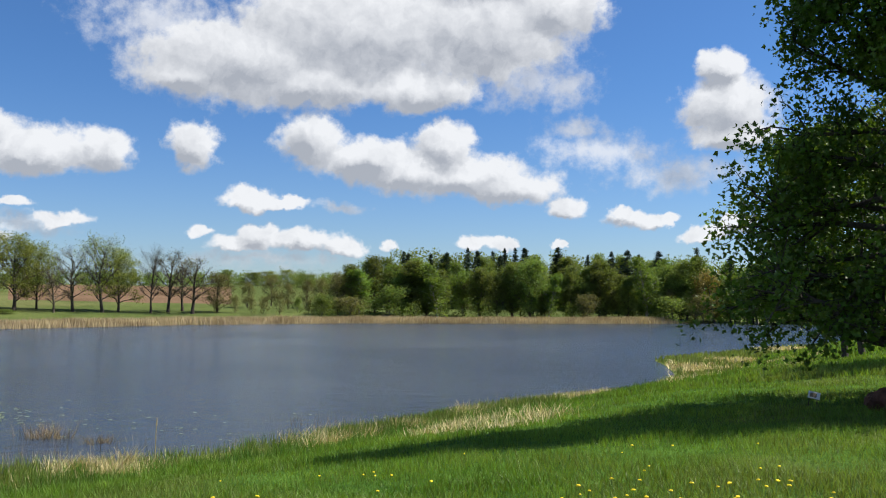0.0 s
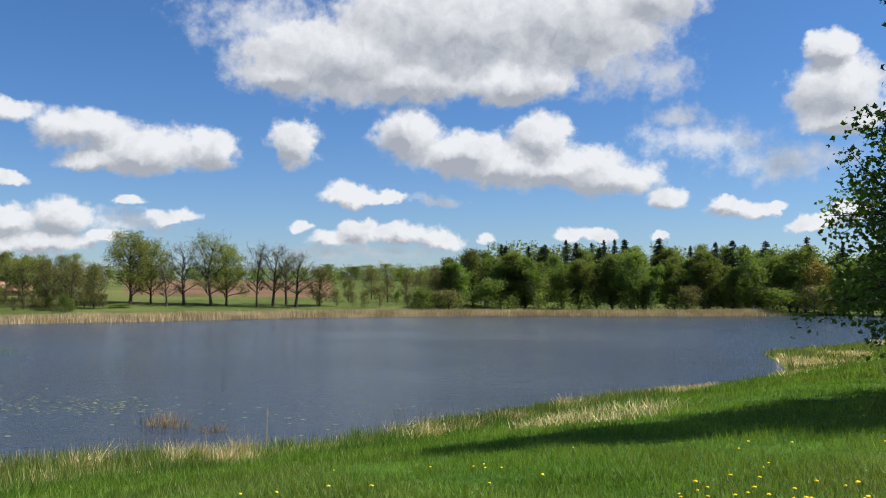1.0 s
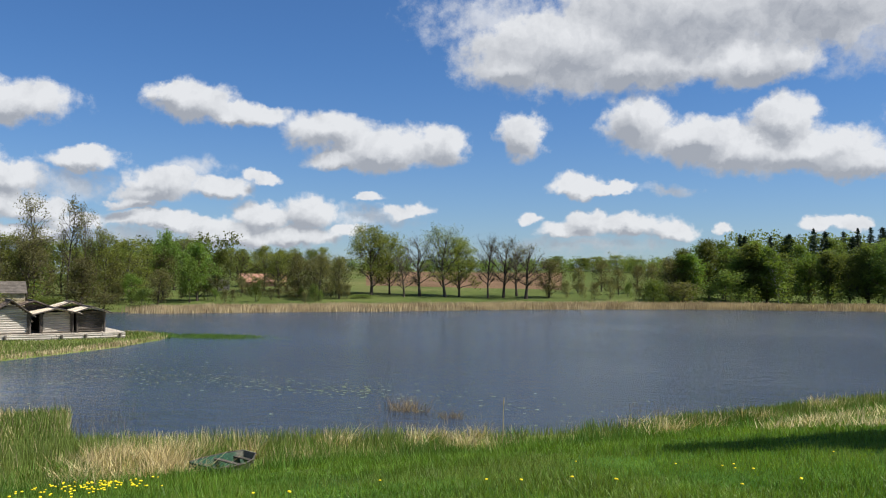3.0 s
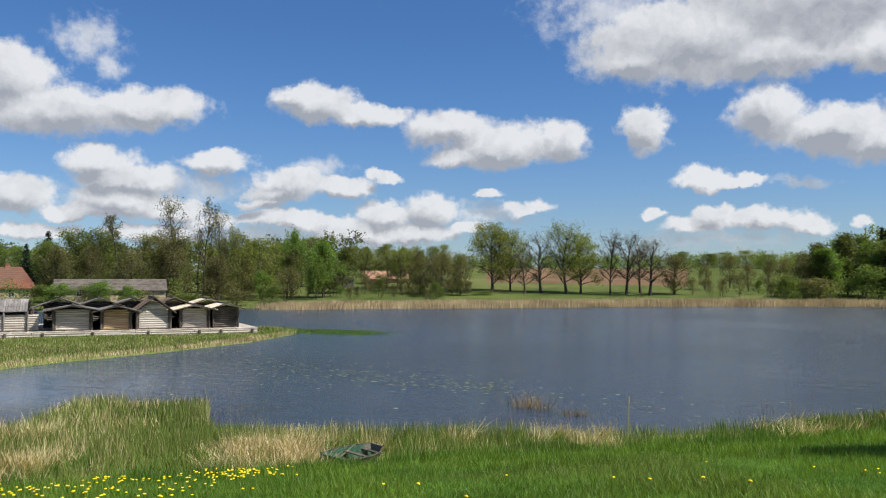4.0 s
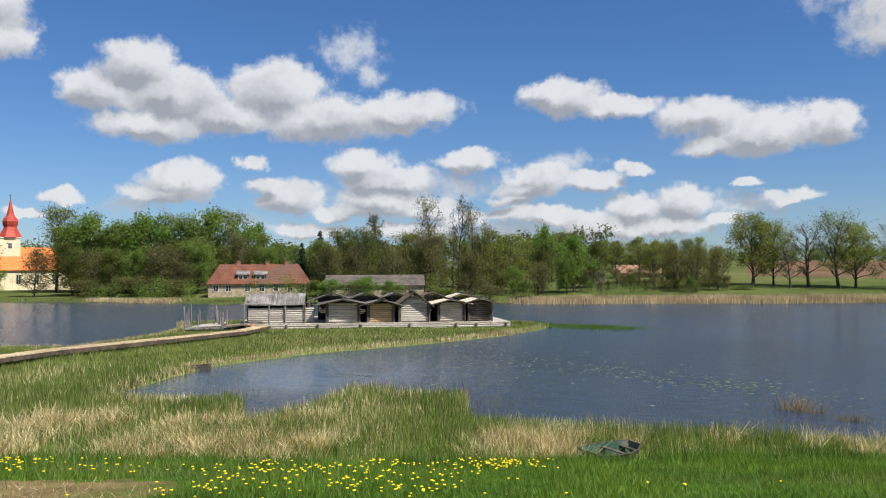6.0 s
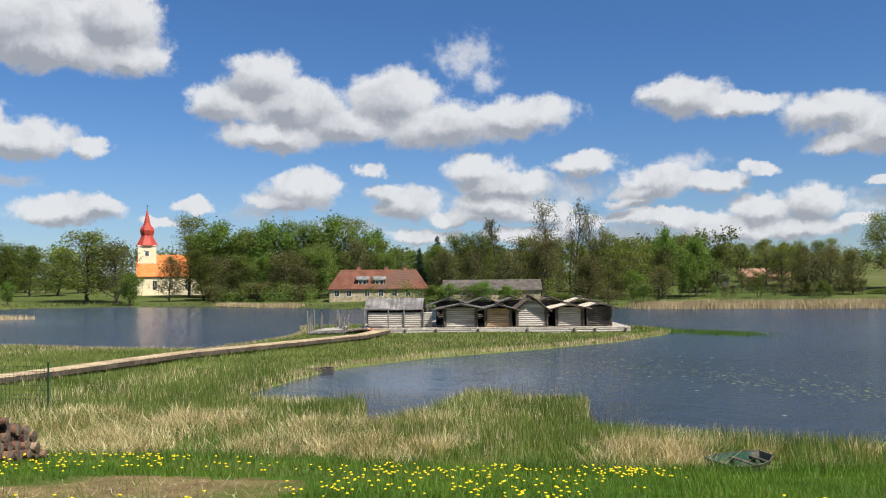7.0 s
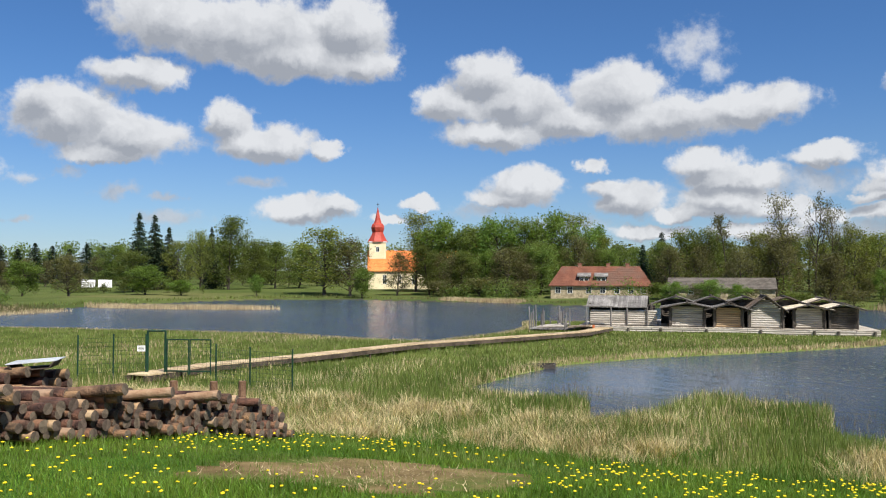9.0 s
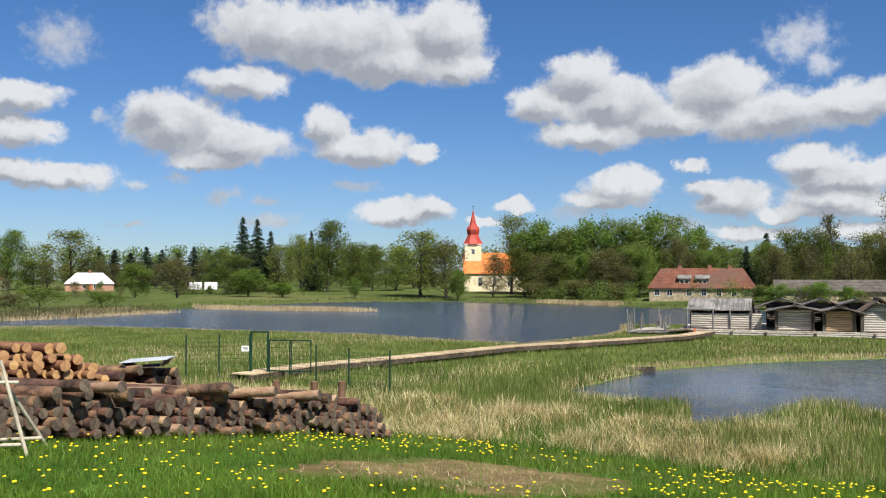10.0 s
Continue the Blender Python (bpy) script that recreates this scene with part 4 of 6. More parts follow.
def sow():
    rng = np.random.default_rng(7)
    # lawn
    x, y, r = sector(rng, 400000, -33, 106, 5.0, 36)
    d = segments_distance(x, y, LOW_EDGE)
    keep = ~inside(x, y, LOW) & (d > 1.0) & (~bare_patch(x, y) | (rng.random(len(x)) < 0.07))
    x, y, r, d = x[keep], y[keep], r[keep], d[keep]
    tuft = 1 + 0.5 * wobble(x, y, 0.8, 4.0)
    rough = np.clip((8.5 - d) / 5, 0, 1)
    h = rng.uniform(0.07, 0.17, len(x)) * np.clip(tuft, 0.5, 1.6) * (1 + 1.1 * rough)
    tagged(new("lawn_grass", blade_mesh("lawn_grass", x, y, h, np.maximum(0.006, r * 0.001), 0.55, M_GRASS, rng)), "lush green spring lawn grass", "grass", kind="stuff")
    x, y, r = sector(rng, 60000, -180, 180, 1.2, 14, 0.7)
    around = (r < 5) | (np.degrees(np.arctan2(-x, y)) < -33) | (np.degrees(np.arctan2(-x, y)) > 106)
    x, y = x[around], y[around]
    tagged(new("lawn_grass", blade_mesh("lawn_grass", x, y, rng.uniform(0.06, 0.13, len(x)), np.full(len(x), 0.014), 0.55, M_GRASS, rng)), "lush green spring lawn grass", "grass", kind="stuff")
    # deep grass along the foot of the bank
    x, y, r = sector(rng, 120000, -33, 106, 11, 40)
    d = segments_distance(x, y, LOW_EDGE)
    keep = ~inside(x, y, LOW) & (d > 0.3) & (d < 6 + 1.5 * wobble(x, y, 2.0)) & (wobble(x, y, 1.1, 3.0) > -0.3) & ((x + 13.5) ** 2 + (y - 18.0) ** 2 > 1.6)
    x, y, r = x[keep], y[keep], r[keep]
    tagged(new("deep_grass", blade_mesh("deep_grass", x, y, rng.uniform(0.22, 0.48, len(x)), r * 0.0014, 0.5, M_DEEP_GRASS, rng)), "deep dark green grass on the bank", "grass", kind="stuff")
    # dry stalks lying on the bare earth
    x, y = rng.normal(-11.6, 0.8, 900), rng.normal(3.0, 1.2, 900)
    x, y = x[bare_patch(x, y)], y[bare_patch(x, y)]
    tagged(new("dry_litter", blade_mesh("dry_litter", x, y, rng.uniform(0.05, 0.2, len(x)), np.full(len(x), 0.012), 1.4, M_REED, rng)), "dry stalks on bare brown earth", "dry grass", kind="stuff")
    # slope of the shore beyond
    x, y, r = sector(rng, 90000, -45, 8, 30, 100)
    keep = ~inside(x, y, WATER) & (segments_distance(x, y, LOW_EDGE) < segments_distance(x, y, FAR_SHORE))
    x, y, r = x[keep], y[keep], r[keep]
    low = inside(x, y, LOW) | (segments_distance(x, y, LOW_EDGE) < 2)
    h = rng.uniform(0.15, 0.3, len(x)) + 0.2 * low
    tagged(new("shore_grass", blade_mesh("shore_grass", x[~low], y[~low], h[~low], r[~low] * 0.002, 0.5, M_GRASS, rng)), "rough green grass on the shore slope", "grass", kind="stuff")
    dry = (wobble(x, y, 5.0, 6.0) > 0.45) & low
    wet = low & ~dry
    tagged(new("shore_sedge", blade_mesh("shore_sedge", x[wet], y[wet], h[wet], r[wet] * 0.002, 0.4, M_SEDGE, rng)), "green sedge on the low spit", "sedge", kind="stuff")
    tagged(new("shore_straw", blade_mesh("shore_straw", x[dry], y[dry], h[dry], r[dry] * 0.002, 0.6, M_STRAW, rng)), "dry straw among green sedge", "dry grass", kind="stuff")
    # straw left standing on the slope
    cx, cy, _ = sector(rng, 1500, -34, 2, 20, 75)
    d = segments_distance(cx, cy, LOW_EDGE)
    keep = ~inside(cx, cy, LOW) & (d < 10) & (wobble(cx, cy, 4.0, 7.0) > 0.2)
    cx, cy = cx[keep][:34], cy[keep][:34]
    x = np.repeat(cx, 60) + rng.normal(0, 0.45, len(cx) * 60)
    y = np.repeat(cy, 60) + rng.normal(0, 0.45, len(cx) * 60)
    tagged(new("slope_straw", blade_mesh("slope_straw", x, y, rng.uniform(0.2, 0.45, len(x)), np.hypot(x, y) * 0.0012, 0.8, M_STRAW, rng)), "patches of dry straw on the slope", "dry grass", kind="stuff")
    # reed fringe before the open water
    x, y, r = sector(rng, 300000, -12, 106, 17, 48)
    d = segments_distance(x, y, LOW_EDGE)
    keep = (inside(x, y, LOW) | (d < 1.2)) & ~inside(x, y, WATER)
    x, y, r, d = x[keep], y[keep], r[keep], d[keep]
    edge = (d < 2.2) & (rng.random(len(x)) < 0.55)
    keep = ~edge & ((x + 13.6) ** 2 + (y - 18.3) ** 2 > 1.9)
    x, y, r, d = x[keep], y[keep], r[keep], d[keep]
    wet = segments_distance(x, y, SHORE)
    old = rng.random(len(x)) < np.where(x < -8, 1.0, 0.6) * np.clip(0.09 + 0.26 * wobble(x, y, 1.6, 8.0) + 0.25 * (wet < 0.5), 0.02, 0.6)
    h = rng.uniform(0.32, 0.62, len(x)) * (0.75 + 0.3 * (wobble(x, y, 2.5, 1.5) > -0.2))
    tagged(new("reed_fringe", blade_mesh("reed_fringe", x[~old], y[~old], h[~old], r[~old] * 0.001, 0.32, M_REED_GREEN, rng)), "fresh green reeds at the water's edge", "reeds", kind="stuff")
    tagged(new("old_reeds", blade_mesh("old_reeds", x[old], y[old], h[old] * 1.1, r[old] * 0.0009, 0.4, M_STRAW, rng)), "last year's straw-coloured reeds at the water", "reeds", kind="stuff")
    # flattened straw along the foot of the bank
    cx, cy, _ = sector(rng, 5000, -2, 106, 18, 44)
    d = segments_distance(cx, cy, LOW_EDGE) * np.where(inside(cx, cy, LOW), 1, -1)
    keep = (d > -1.6) & (d < np.where(cx < -24, 7.0, 2.6)) & (wobble(cx, cy, 1.7, 2.2) > np.where(cx < -22, -0.3, 0.12)) & ~inside(cx, cy, WATER) & ((cx < -12.5) | (rng.random(len(cx)) < 0.3))
    cx, cy = cx[keep][:700], cy[keep][:700]
    x = np.repeat(cx, 46) + rng.normal(0, 0.17, len(cx) * 46)
    y = np.repeat(cy, 46) + rng.normal(0, 0.17, len(cx) * 46)
    r = np.hypot(x, y)
    tagged(new("straw_tufts", blade_mesh("straw_tufts", x, y, rng.uniform(0.35, 0.85, len(x)), r * 0.0013, 0.85, M_STRAW, rng, (0.5, -0.3))), "bent pale straw tufts along the bank", "dry grass", kind="stuff")
    # dark green tussocks between the straw
    cx, cy, _ = sector(rng, 2600, -2, 100, 15, 40)
    d = segments_distance(cx, cy, LOW_EDGE) * np.where(inside(cx, cy, LOW), 1, -1)
    keep = (d > -2.2) & (d < 1.6) & ~inside(cx, cy, WATER) & ((cx + 13.5) ** 2 + (cy - 18.0) ** 2 > 2.5)
    cx, cy = cx[keep][:150], cy[keep][:150]
    x = np.repeat(cx, 70) + rng.normal(0, 0.16, len(cx) * 70)
    y = np.repeat(cy, 70) + rng.normal(0, 0.16, len(cx) * 70)
    tagged(new("tussocks", blade_mesh("tussocks", x, y, rng.uniform(0.25, 0.62, len(x)), np.hypot(x, y) * 0.0012, 0.6, M_DEEP_GRASS, rng)), "dark green grass tussocks among pale straw", "grass", kind="stuff")
    # marsh meadow between the arms of the lake
    x, y, r = sector(rng, 520000, 30, 112, 30, 125, 0.75)
    keep = inside(x, y, LOW) & ~inside(x, y, WATER) & (segments_distance(x, y, FAR_SHORE) > 12)
    x, y, r = x[keep], y[keep], r[keep]
    rim = segments_distance(x, y, SHORE + SHORE_BACK)
    old = rng.random(len(x)) < np.clip(0.03 + 0.22 * wobble(x, y, 7.0, 3.0) + 0.7 * (rim < 1.3), 0.02, 0.8)
    h = rng.uniform(0.16, 0.34, len(x)) * np.where(segments_distance(x, y, [(-69.3, 40.1), (-54.1, 60.3)]) < 4.5, 0.6, 1.0)
    tagged(new("marsh_sedge", blade_mesh("marsh_sedge", x[~old], y[~old], h[~old], r[~old] * 0.001, 0.4, M_SEDGE, rng)), "fresh green sedge of the marsh meadow", "sedge", kind="stuff")
    tagged(new("marsh_straw", blade_mesh("marsh_straw", x[old], y[old], h[old] * 1.1, r[old] * 0.001, 0.4, M_REED, rng)), "dry straw-coloured reeds in the marsh", "reeds", kind="stuff")
    # tan reed beds on the far banks
    beds = [([(-100, 118), (-88, 131), (-70, 146), (-52, 167), (-22, 183), (14, 185), (48, 189.5)], 4.0, 1.25, 60000), ([(-176, 70), (-166, 74), (-156, 78)], 1.6, 0.9, 2600),
            ([(-158, 0), (-146, 12), (-140, 24)], 3.0, 1.05, 7000), ([(-104, -34), (-116, -26), (-132, -15), (-142, -9)], 5.0, 0.8, 9000)]
    for line, half, tall, count in beds:
        pts = np.array(line, float)
        seg = rng.integers(0, len(pts) - 1, count)
        f = rng.random(count)[:, None]
        p = pts[seg] * (1 - f) + pts[seg + 1] * f + rng.uniform(-half, half, (count, 2))
        keep = (segments_distance(p[:, 0], p[:, 1], FAR_SHORE) < 12) | (half < 3.5)
        p = p[keep]
        h = tall * rng.uniform(0.6, 1.05, len(p)) * (1 + 0.12 * wobble(p[:, 0], p[:, 1], 4.0))
        w = 0.08 + 0.09 * rng.random(len(p))
        tagged(new("reed_bed", blade_mesh("reed_bed", p[:, 0], p[:, 1], h, w, 0.15, M_REED, rng)), "tan dead reeds along the far bank", "reeds", kind="stuff")
    # rough grass and weeds behind the reeds
    x, y, r = sector(rng, 110000, -4, 100, 120, 330, 0.8)
    d = segments_distance(x, y, FAR_SHORE)
    keep = ~inside(x, y, WATER) & ~inside(x, y, LOW) & (d < 9 + 5 * wobble(x, y, 9.0, 4.0)) & (d > 2.5)
    x, y, r = x[keep], y[keep], r[keep]
    olive = wobble(x, y, 6.0, 2.0) + rng.normal(0, 0.25, len(x)) > 0.1
    h = rng.uniform(0.3, 0.8, len(x))
    for pick, mat, words in ((olive, M_BROWN_LEAF, "olive weeds and old stalks on the far bank"), (~olive, M_SEDGE, "rough green grass on the far bank")):
        tagged(new("bank_grass", blade_mesh("bank_grass", x[pick], y[pick], h[pick], r[pick] * 0.0011, 0.5, mat, rng)), words, "grass", kind="stuff")
    x, y = rng.uniform(-146, -100, 12000), rng.uniform(-42, -4, 12000)
    line = segments_distance(x, y, [(-104, -38), (-118, -29), (-134, -18), (-144, -12)])
    x, y = x[line < 6.5], y[line < 6.5]
    tagged(new("olive_reeds", blade_mesh("olive_reeds", x, y, rng.uniform(0.6, 1.3, len(x)), np.full(len(x), 0.16), 0.3, M_BROWN_LEAF, rng)), "olive reeds and willow scrub across the pond", "reeds", kind="stuff")
    # dark weed round the tip of the marsh
    x, y = rng.normal(-50.2, 2.8, 4200), rng.normal(67.2, 1.6, 4200)
    tagged(new("water_weed", blade_mesh("water_weed", x, y, rng.uniform(0.3, 0.62, len(x)), np.full(len(x), 0.07), 0.5, M_DEEP_GRASS, rng)), "dark green weed in shallow water", "water plants", kind="stuff")
    # thin reed stems standing in the shallows
    x, y, r = sector(rng, 5000, -8, 62, 24, 42)
    s = segments_distance(x, y, SHORE)
    keep = inside(x, y, WATER) & (s < 4.5) & (wobble(x, y, 2.2, 9.0) > 0.25)
    x, y = x[keep], y[keep]
    h = 0.25 + rng.uniform(0.2, 0.6, len(x))
    tagged(new("water_reeds", blade_mesh("water_reeds", x, y, h, np.full(len(x), 0.018), 0.3, M_OLD_REED, rng)), "thin brown reed stems in shallow water", "reeds", kind="stuff")


sow()


def reed_clump(x, y, wide, tall, count, seed):
    rng = np.random.default_rng(seed)
    px, py = x + rng.normal(0, wide, count), y + rng.normal(0, wide * 0.6, count)
    me = blade_mesh("reed_clump", px, py, tall * rng.uniform(0.5, 1.1, count) + 0.25, np.full(count, 0.022), 0.7, M_OLD_REED, rng)
    tagged(new("reed_clump", me), "brown clump of dead reeds in open water", "reeds", "reed clumps in the water", kind="")


reed_clump(-14.2, 31.2, 0.38, 0.75, 260, 51)
reed_clump(-13.4, 30.9, 0.3, 0.35, 90, 52)
reed_clump(-11.9, 30.2, 0.3, 0.42, 170, 53)


def lily_pads():
    """Floating leaves in loose drifts."""
    rng = np.random.default_rng(61)
    verts, faces = [], []
    for x, y, sx, sy, n in ((-25, 37.5, 5.5, 1.4, 190), (-36, 39, 7.0, 2.2, 190), (-19.5, 35.5, 2.4, 0.9, 90), (-44, 45, 4.0, 3.0, 110), (-30, 33, 6.0, 2.4, 70), (-8, 34, 5.0, 2.5, 50)):
        px, py, ps = rng.normal(x, sx, n), rng.normal(y, sy, n), rng.uniform(0.05, 0.12, n)
        ok = inside(px, py, WATER)
        for cx, cy, s in zip(px[ok], py[ok], ps[ok]):
            base = len(verts)
            verts.append((cx, cy, 0.012))
            turn = rng.uniform(0, 6.28)
            for k in range(7):
                a = turn + k * 0.95
                verts.append((cx + s * math.cos(a), cy + s * math.sin(a) * 0.9, 0.012 + 0.006 * (k % 2)))
            faces += [(base, base + k, base + k + 1) for k in range(1, 7)]
    tagged(new("lily_pads", flat_mesh("lily_pads", verts, faces, [M_LILY])), "drifts of small yellow-green floating leaves", "water plants", kind="stuff")


lily_pads()


def dandelions():
    stem_bm, head_bm = bmesh.new(), bmesh.new()
    bmesh.ops.create_cone(stem_bm, segments=5, radius1=0.003, radius2=0.0025, depth=1.0, matrix=Matrix.Translation((0, 0, 0.5)))
    bmesh.ops.create_uvsphere(head_bm, u_segments=11, v_segments=5, radius=0.02)
    for v in head_bm.verts:
        v.co.z = v.co.z * (0.55 if v.co.z > 0 else 0.35)
        if abs(v.co.z) < 0.004:
            v.co.xy *= 1.0 + 0.14 * math.sin(v.co.x * 700 + v.co.y * 400)
    flower = empty("dandelion", "yellow dandelion in bloom on the lawn", "flower", "dandelions on the lawn")
    stem = part("stem", stem_bm, flower, "", M_STEM)
    stem.scale = (1, 1, 0.15)
    head = part("flower_head", head_bm, flower, "", M_YELLOW)
    head.location = (0, 0, 0.155)
    head_mesh = head.data
    rng = np.random.default_rng(71)
    spots = []
    # drifts on the brow of the bank, and single flowers over the lawn
    cx, cy, _ = sector(rng, 400, 42, 104, 8.5, 17.5)
    d = segments_distance(cx, cy, LOW_EDGE)
    ok = (d > 6.8) & (d < 12.5) & (wobble(cx, cy, 1.6, 5.0) > -0.1)
    for x, y in list(zip(cx[ok], cy[ok]))[:62]:
        for _ in range(rng.integers(3, 11)):
            spots.append((x + rng.normal(0, 0.28), y + rng.normal(0, 0.28)))
    cx, cy, r = sector(rng, 150, -30, 100, 5.6, 14)
    spots += list(zip(cx, cy))
    cx, cy, r = sector(rng, 330, 58, 106, 8.0, 14.5, 0.8)
    spots += list(zip(cx, cy))
    cx, cy = rng.normal(2.3, 1.2, 46), rng.normal(8.3, 0.45, 46)
    spots += list(zip(cx, cy))
    spots = [s for s in spots if not bare_patch(np.array([s[0]]), np.array([s[1]]))[0] and segments_distance(np.array([s[0]]), np.array([s[1]]), LOW_EDGE)[0] > 6]
    spots.sort(key=lambda s: s[0] ** 2 + s[1] ** 2)
    for x, y in spots[:240]:
        m = pose(x, y, ground_at(x, y) - 0.01, rng.uniform(-12, 12), rng.uniform(-12, 12), rng.uniform(0, 360)) @ Matrix.Scale(float(rng.uniform(0.8, 1.25)), 4)
        copy_thing(flower, m)
    far = spots[240:]
    me = head_mesh
    co = np.empty(len(me.vertices) * 3)
    me.vertices.foreach_get("co", co)
    co = co.reshape(-1, 3)
    tri = np.array([[p.vertices[0], p.vertices[i], p.vertices[i + 1]] for p in me.polygons for i in range(1, len(p.vertices) - 1)])
    pos = np.array([(x, y, ground_at(x, y) + rng.uniform(0.10, 0.2)) for x, y in far])
    verts = (co[None] * rng.uniform(0.75, 1.15, (len(pos), 1, 1)) + pos[:, None]).reshape(-1, 3)
    faces = (tri[None] + (np.arange(len(pos)) * len(co))[:, None, None]).reshape(-1, 3)
    tagged(new("dandelion_drifts", flat_mesh("dandelion_drifts", verts, faces, [M_YELLOW])), "yellow dandelions in drifts on the brow", "flowers", kind="stuff")
    for ob in (*flower.children_recursive, flower):
        bpy.data.objects.remove(ob)


dandelions()


# ---- buildings ----
M_LOG_GREY = material("weathered_logs", (0.34, 0.30, 0.25), (0.58, 0.53, 0.46), 1.2, 0.85, 0.4, 8.0, (0.3, 0.3, 3.0), island=0.28)
M_LOG_TAN = material("tan_logs", (0.34, 0.22, 0.12), (0.52, 0.37, 0.22), 1.2, 0.85, 0.4, 8.0, (0.3, 0.3, 3.0), island=0.28)
M_LOG_DARK = material("dark_logs", (0.055, 0.045, 0.036), (0.14, 0.12, 0.10), 1.2, 0.9, 0.4, 8.0, island=0.3)
M_BOARD_GREY = material("grey_roof_boards", (0.13, 0.12, 0.11), (0.30, 0.28, 0.26), 1.0, 0.85, 0.4, 8.0, (1, 1, 0.3), island=0.3)
M_BOARD_BROWN = material("brown_roof_boards", (0.13, 0.095, 0.065), (0.24, 0.18, 0.13), 1.0, 0.85, 0.4, 8.0, island=0.3)
M_BOARD_PALE = material("fresh_pale_boards", (0.55, 0.46, 0.33), (0.80, 0.72, 0.56), 1.0, 0.75, 0.3, 8.0, island=0.2)
M_DECK = material("weathered_deck", (0.36, 0.31, 0.25), (0.56, 0.50, 0.42), 1.0, 0.85, 0.4, 8.0, island=0.2)
M_DECK_WARM = material("boardwalk_planks", (0.43, 0.31, 0.18), (0.62, 0.48, 0.30), 1.0, 0.8, 0.3, 8.0, island=0.22)
M_TILE_RED = material("old_red_roof_tiles", (0.15, 0.058, 0.036), (0.225, 0.09, 0.053), 0.6, 0.85, 0.5, 9.0, stain=(0.15, 0.085, 0.06))
M_TILE_ORANGE = material("orange_roof_tiles", (0.75, 0.20, 0.055), (0.85, 0.26, 0.075), 0.5, 0.8, 0.4, 9.0)
M_SPIRE = material("red_spire_sheet", (0.36, 0.05, 0.03), (0.46, 0.07, 0.045), 0.5, 0.5, 0.1, 8.0)
M_CREAM = material("cream_plaster", (0.78, 0.66, 0.42), (0.85, 0.74, 0.50), 0.4, 0.9, 0.2, 9.0)
M_STONE = material("fieldstone_wall", (0.28, 0.22, 0.14), (0.56, 0.46, 0.31), 1.6, 0.9, 0.8, 5.0)
M_WHITE = material("white_paint", (0.74, 0.74, 0.72), (0.84, 0.84, 0.82), 1.0, 0.6, 0.1)
M_GREY_SLATE = material("grey_slate_roof", (0.085, 0.073, 0.06), (0.165, 0.142, 0.118), 0.8, 0.85, 0.4, 8.0)
M_DARK_ROOF = material("dark_tar_roof", (0.03, 0.03, 0.03), (0.07, 0.065, 0.06), 0.8, 0.9, 0.3)
M_PINK_ROOF = material("faded_pink_brick", (0.40, 0.21, 0.14), (0.52, 0.30, 0.21), 0.5, 0.9, 0.3)
M_DARK_WOOD = material("dark_wood", (0.05, 0.038, 0.028), (0.12, 0.09, 0.065), 2.0, 0.85, 0.4, 8.0)
M_BRICK = material("chimney_brick", (0.28, 0.12, 0.08), (0.40, 0.19, 0.13), 3.0, 0.9, 0.3)
M_IRON = material("dark_iron", (0.02, 0.02, 0.02), (0.05, 0.05, 0.05), 5.0, 0.5, 0.1)
M_ORANGE = material("orange_paint", (0.60, 0.14, 0.04), (0.72, 0.20, 0.07), 3.0, 0.6, 0.1)


def glass_material():
    m = bpy.data.materials.new("window_glass")
    m.use_nodes = True
    b = m.node_tree.nodes["Principled BSDF"]
    b.inputs["Base Color"].default_value = (0.02, 0.025, 0.03, 1)
    b.inputs["Roughness"].default_value = 0.08
    return m


M_GLASS = glass_material()


def box(bm, lo, hi, m=Matrix()):
    """Adds a box between two corners."""
    v = [bm.verts.new(m @ Vector((x, y, z))) for x in (lo[0], hi[0]) for y in (lo[1], hi[1]) for z in (lo[2], hi[2])]
    for f in ((0, 1, 3, 2), (4, 6, 7, 5), (0, 4, 5, 1), (2, 3, 7, 6), (0, 2, 6, 4), (1, 5, 7, 3)):
        bm.faces.new([v[i] for i in f])


def rod(bm, a, b, r, sides=8, taper=1.0):
    """Adds a closed round bar from a to b."""
    a, b = Vector(a), Vector(b)
    d = (b - a).normalized()
    u = d.orthogonal().normalized()
    w = d.cross(u)
    rings = []
    for p, q in ((a, r), (b, r * taper)):
        rings.append([bm.verts.new(p + q * (math.cos(2 * math.pi * k / sides) * u + math.sin(2 * math.pi * k / sides) * w)) for k in range(sides)])
    for k in range(sides):
        bm.faces.new((rings[0][k], rings[0][(k + 1) % sides], rings[1][(k + 1) % sides], rings[1][k]))
    bm.faces.new(rings[0][::-1])
    bm.faces.new(rings[1])


def prism(bm, outline, y0, y1):
    """Adds a solid with an (x, z) outline from y0 to y1."""
    a = [bm.verts.new((x, y0, z)) for x, z in outline]
    b = [bm.verts.new((x, y1, z)) for x, z in outline]
    n = len(outline)
    for k in range(n):
        bm.faces.new((a[k], a[(k + 1) % n], b[(k + 1) % n], b[k]))
    bm.faces.new(a[::-1])
    bm.faces.new(b)


def solid(build, *args):
    bm = bmesh.new()
    build(bm, *args)
    bmesh.ops.recalc_face_normals(bm, faces=bm.faces)
    return bm


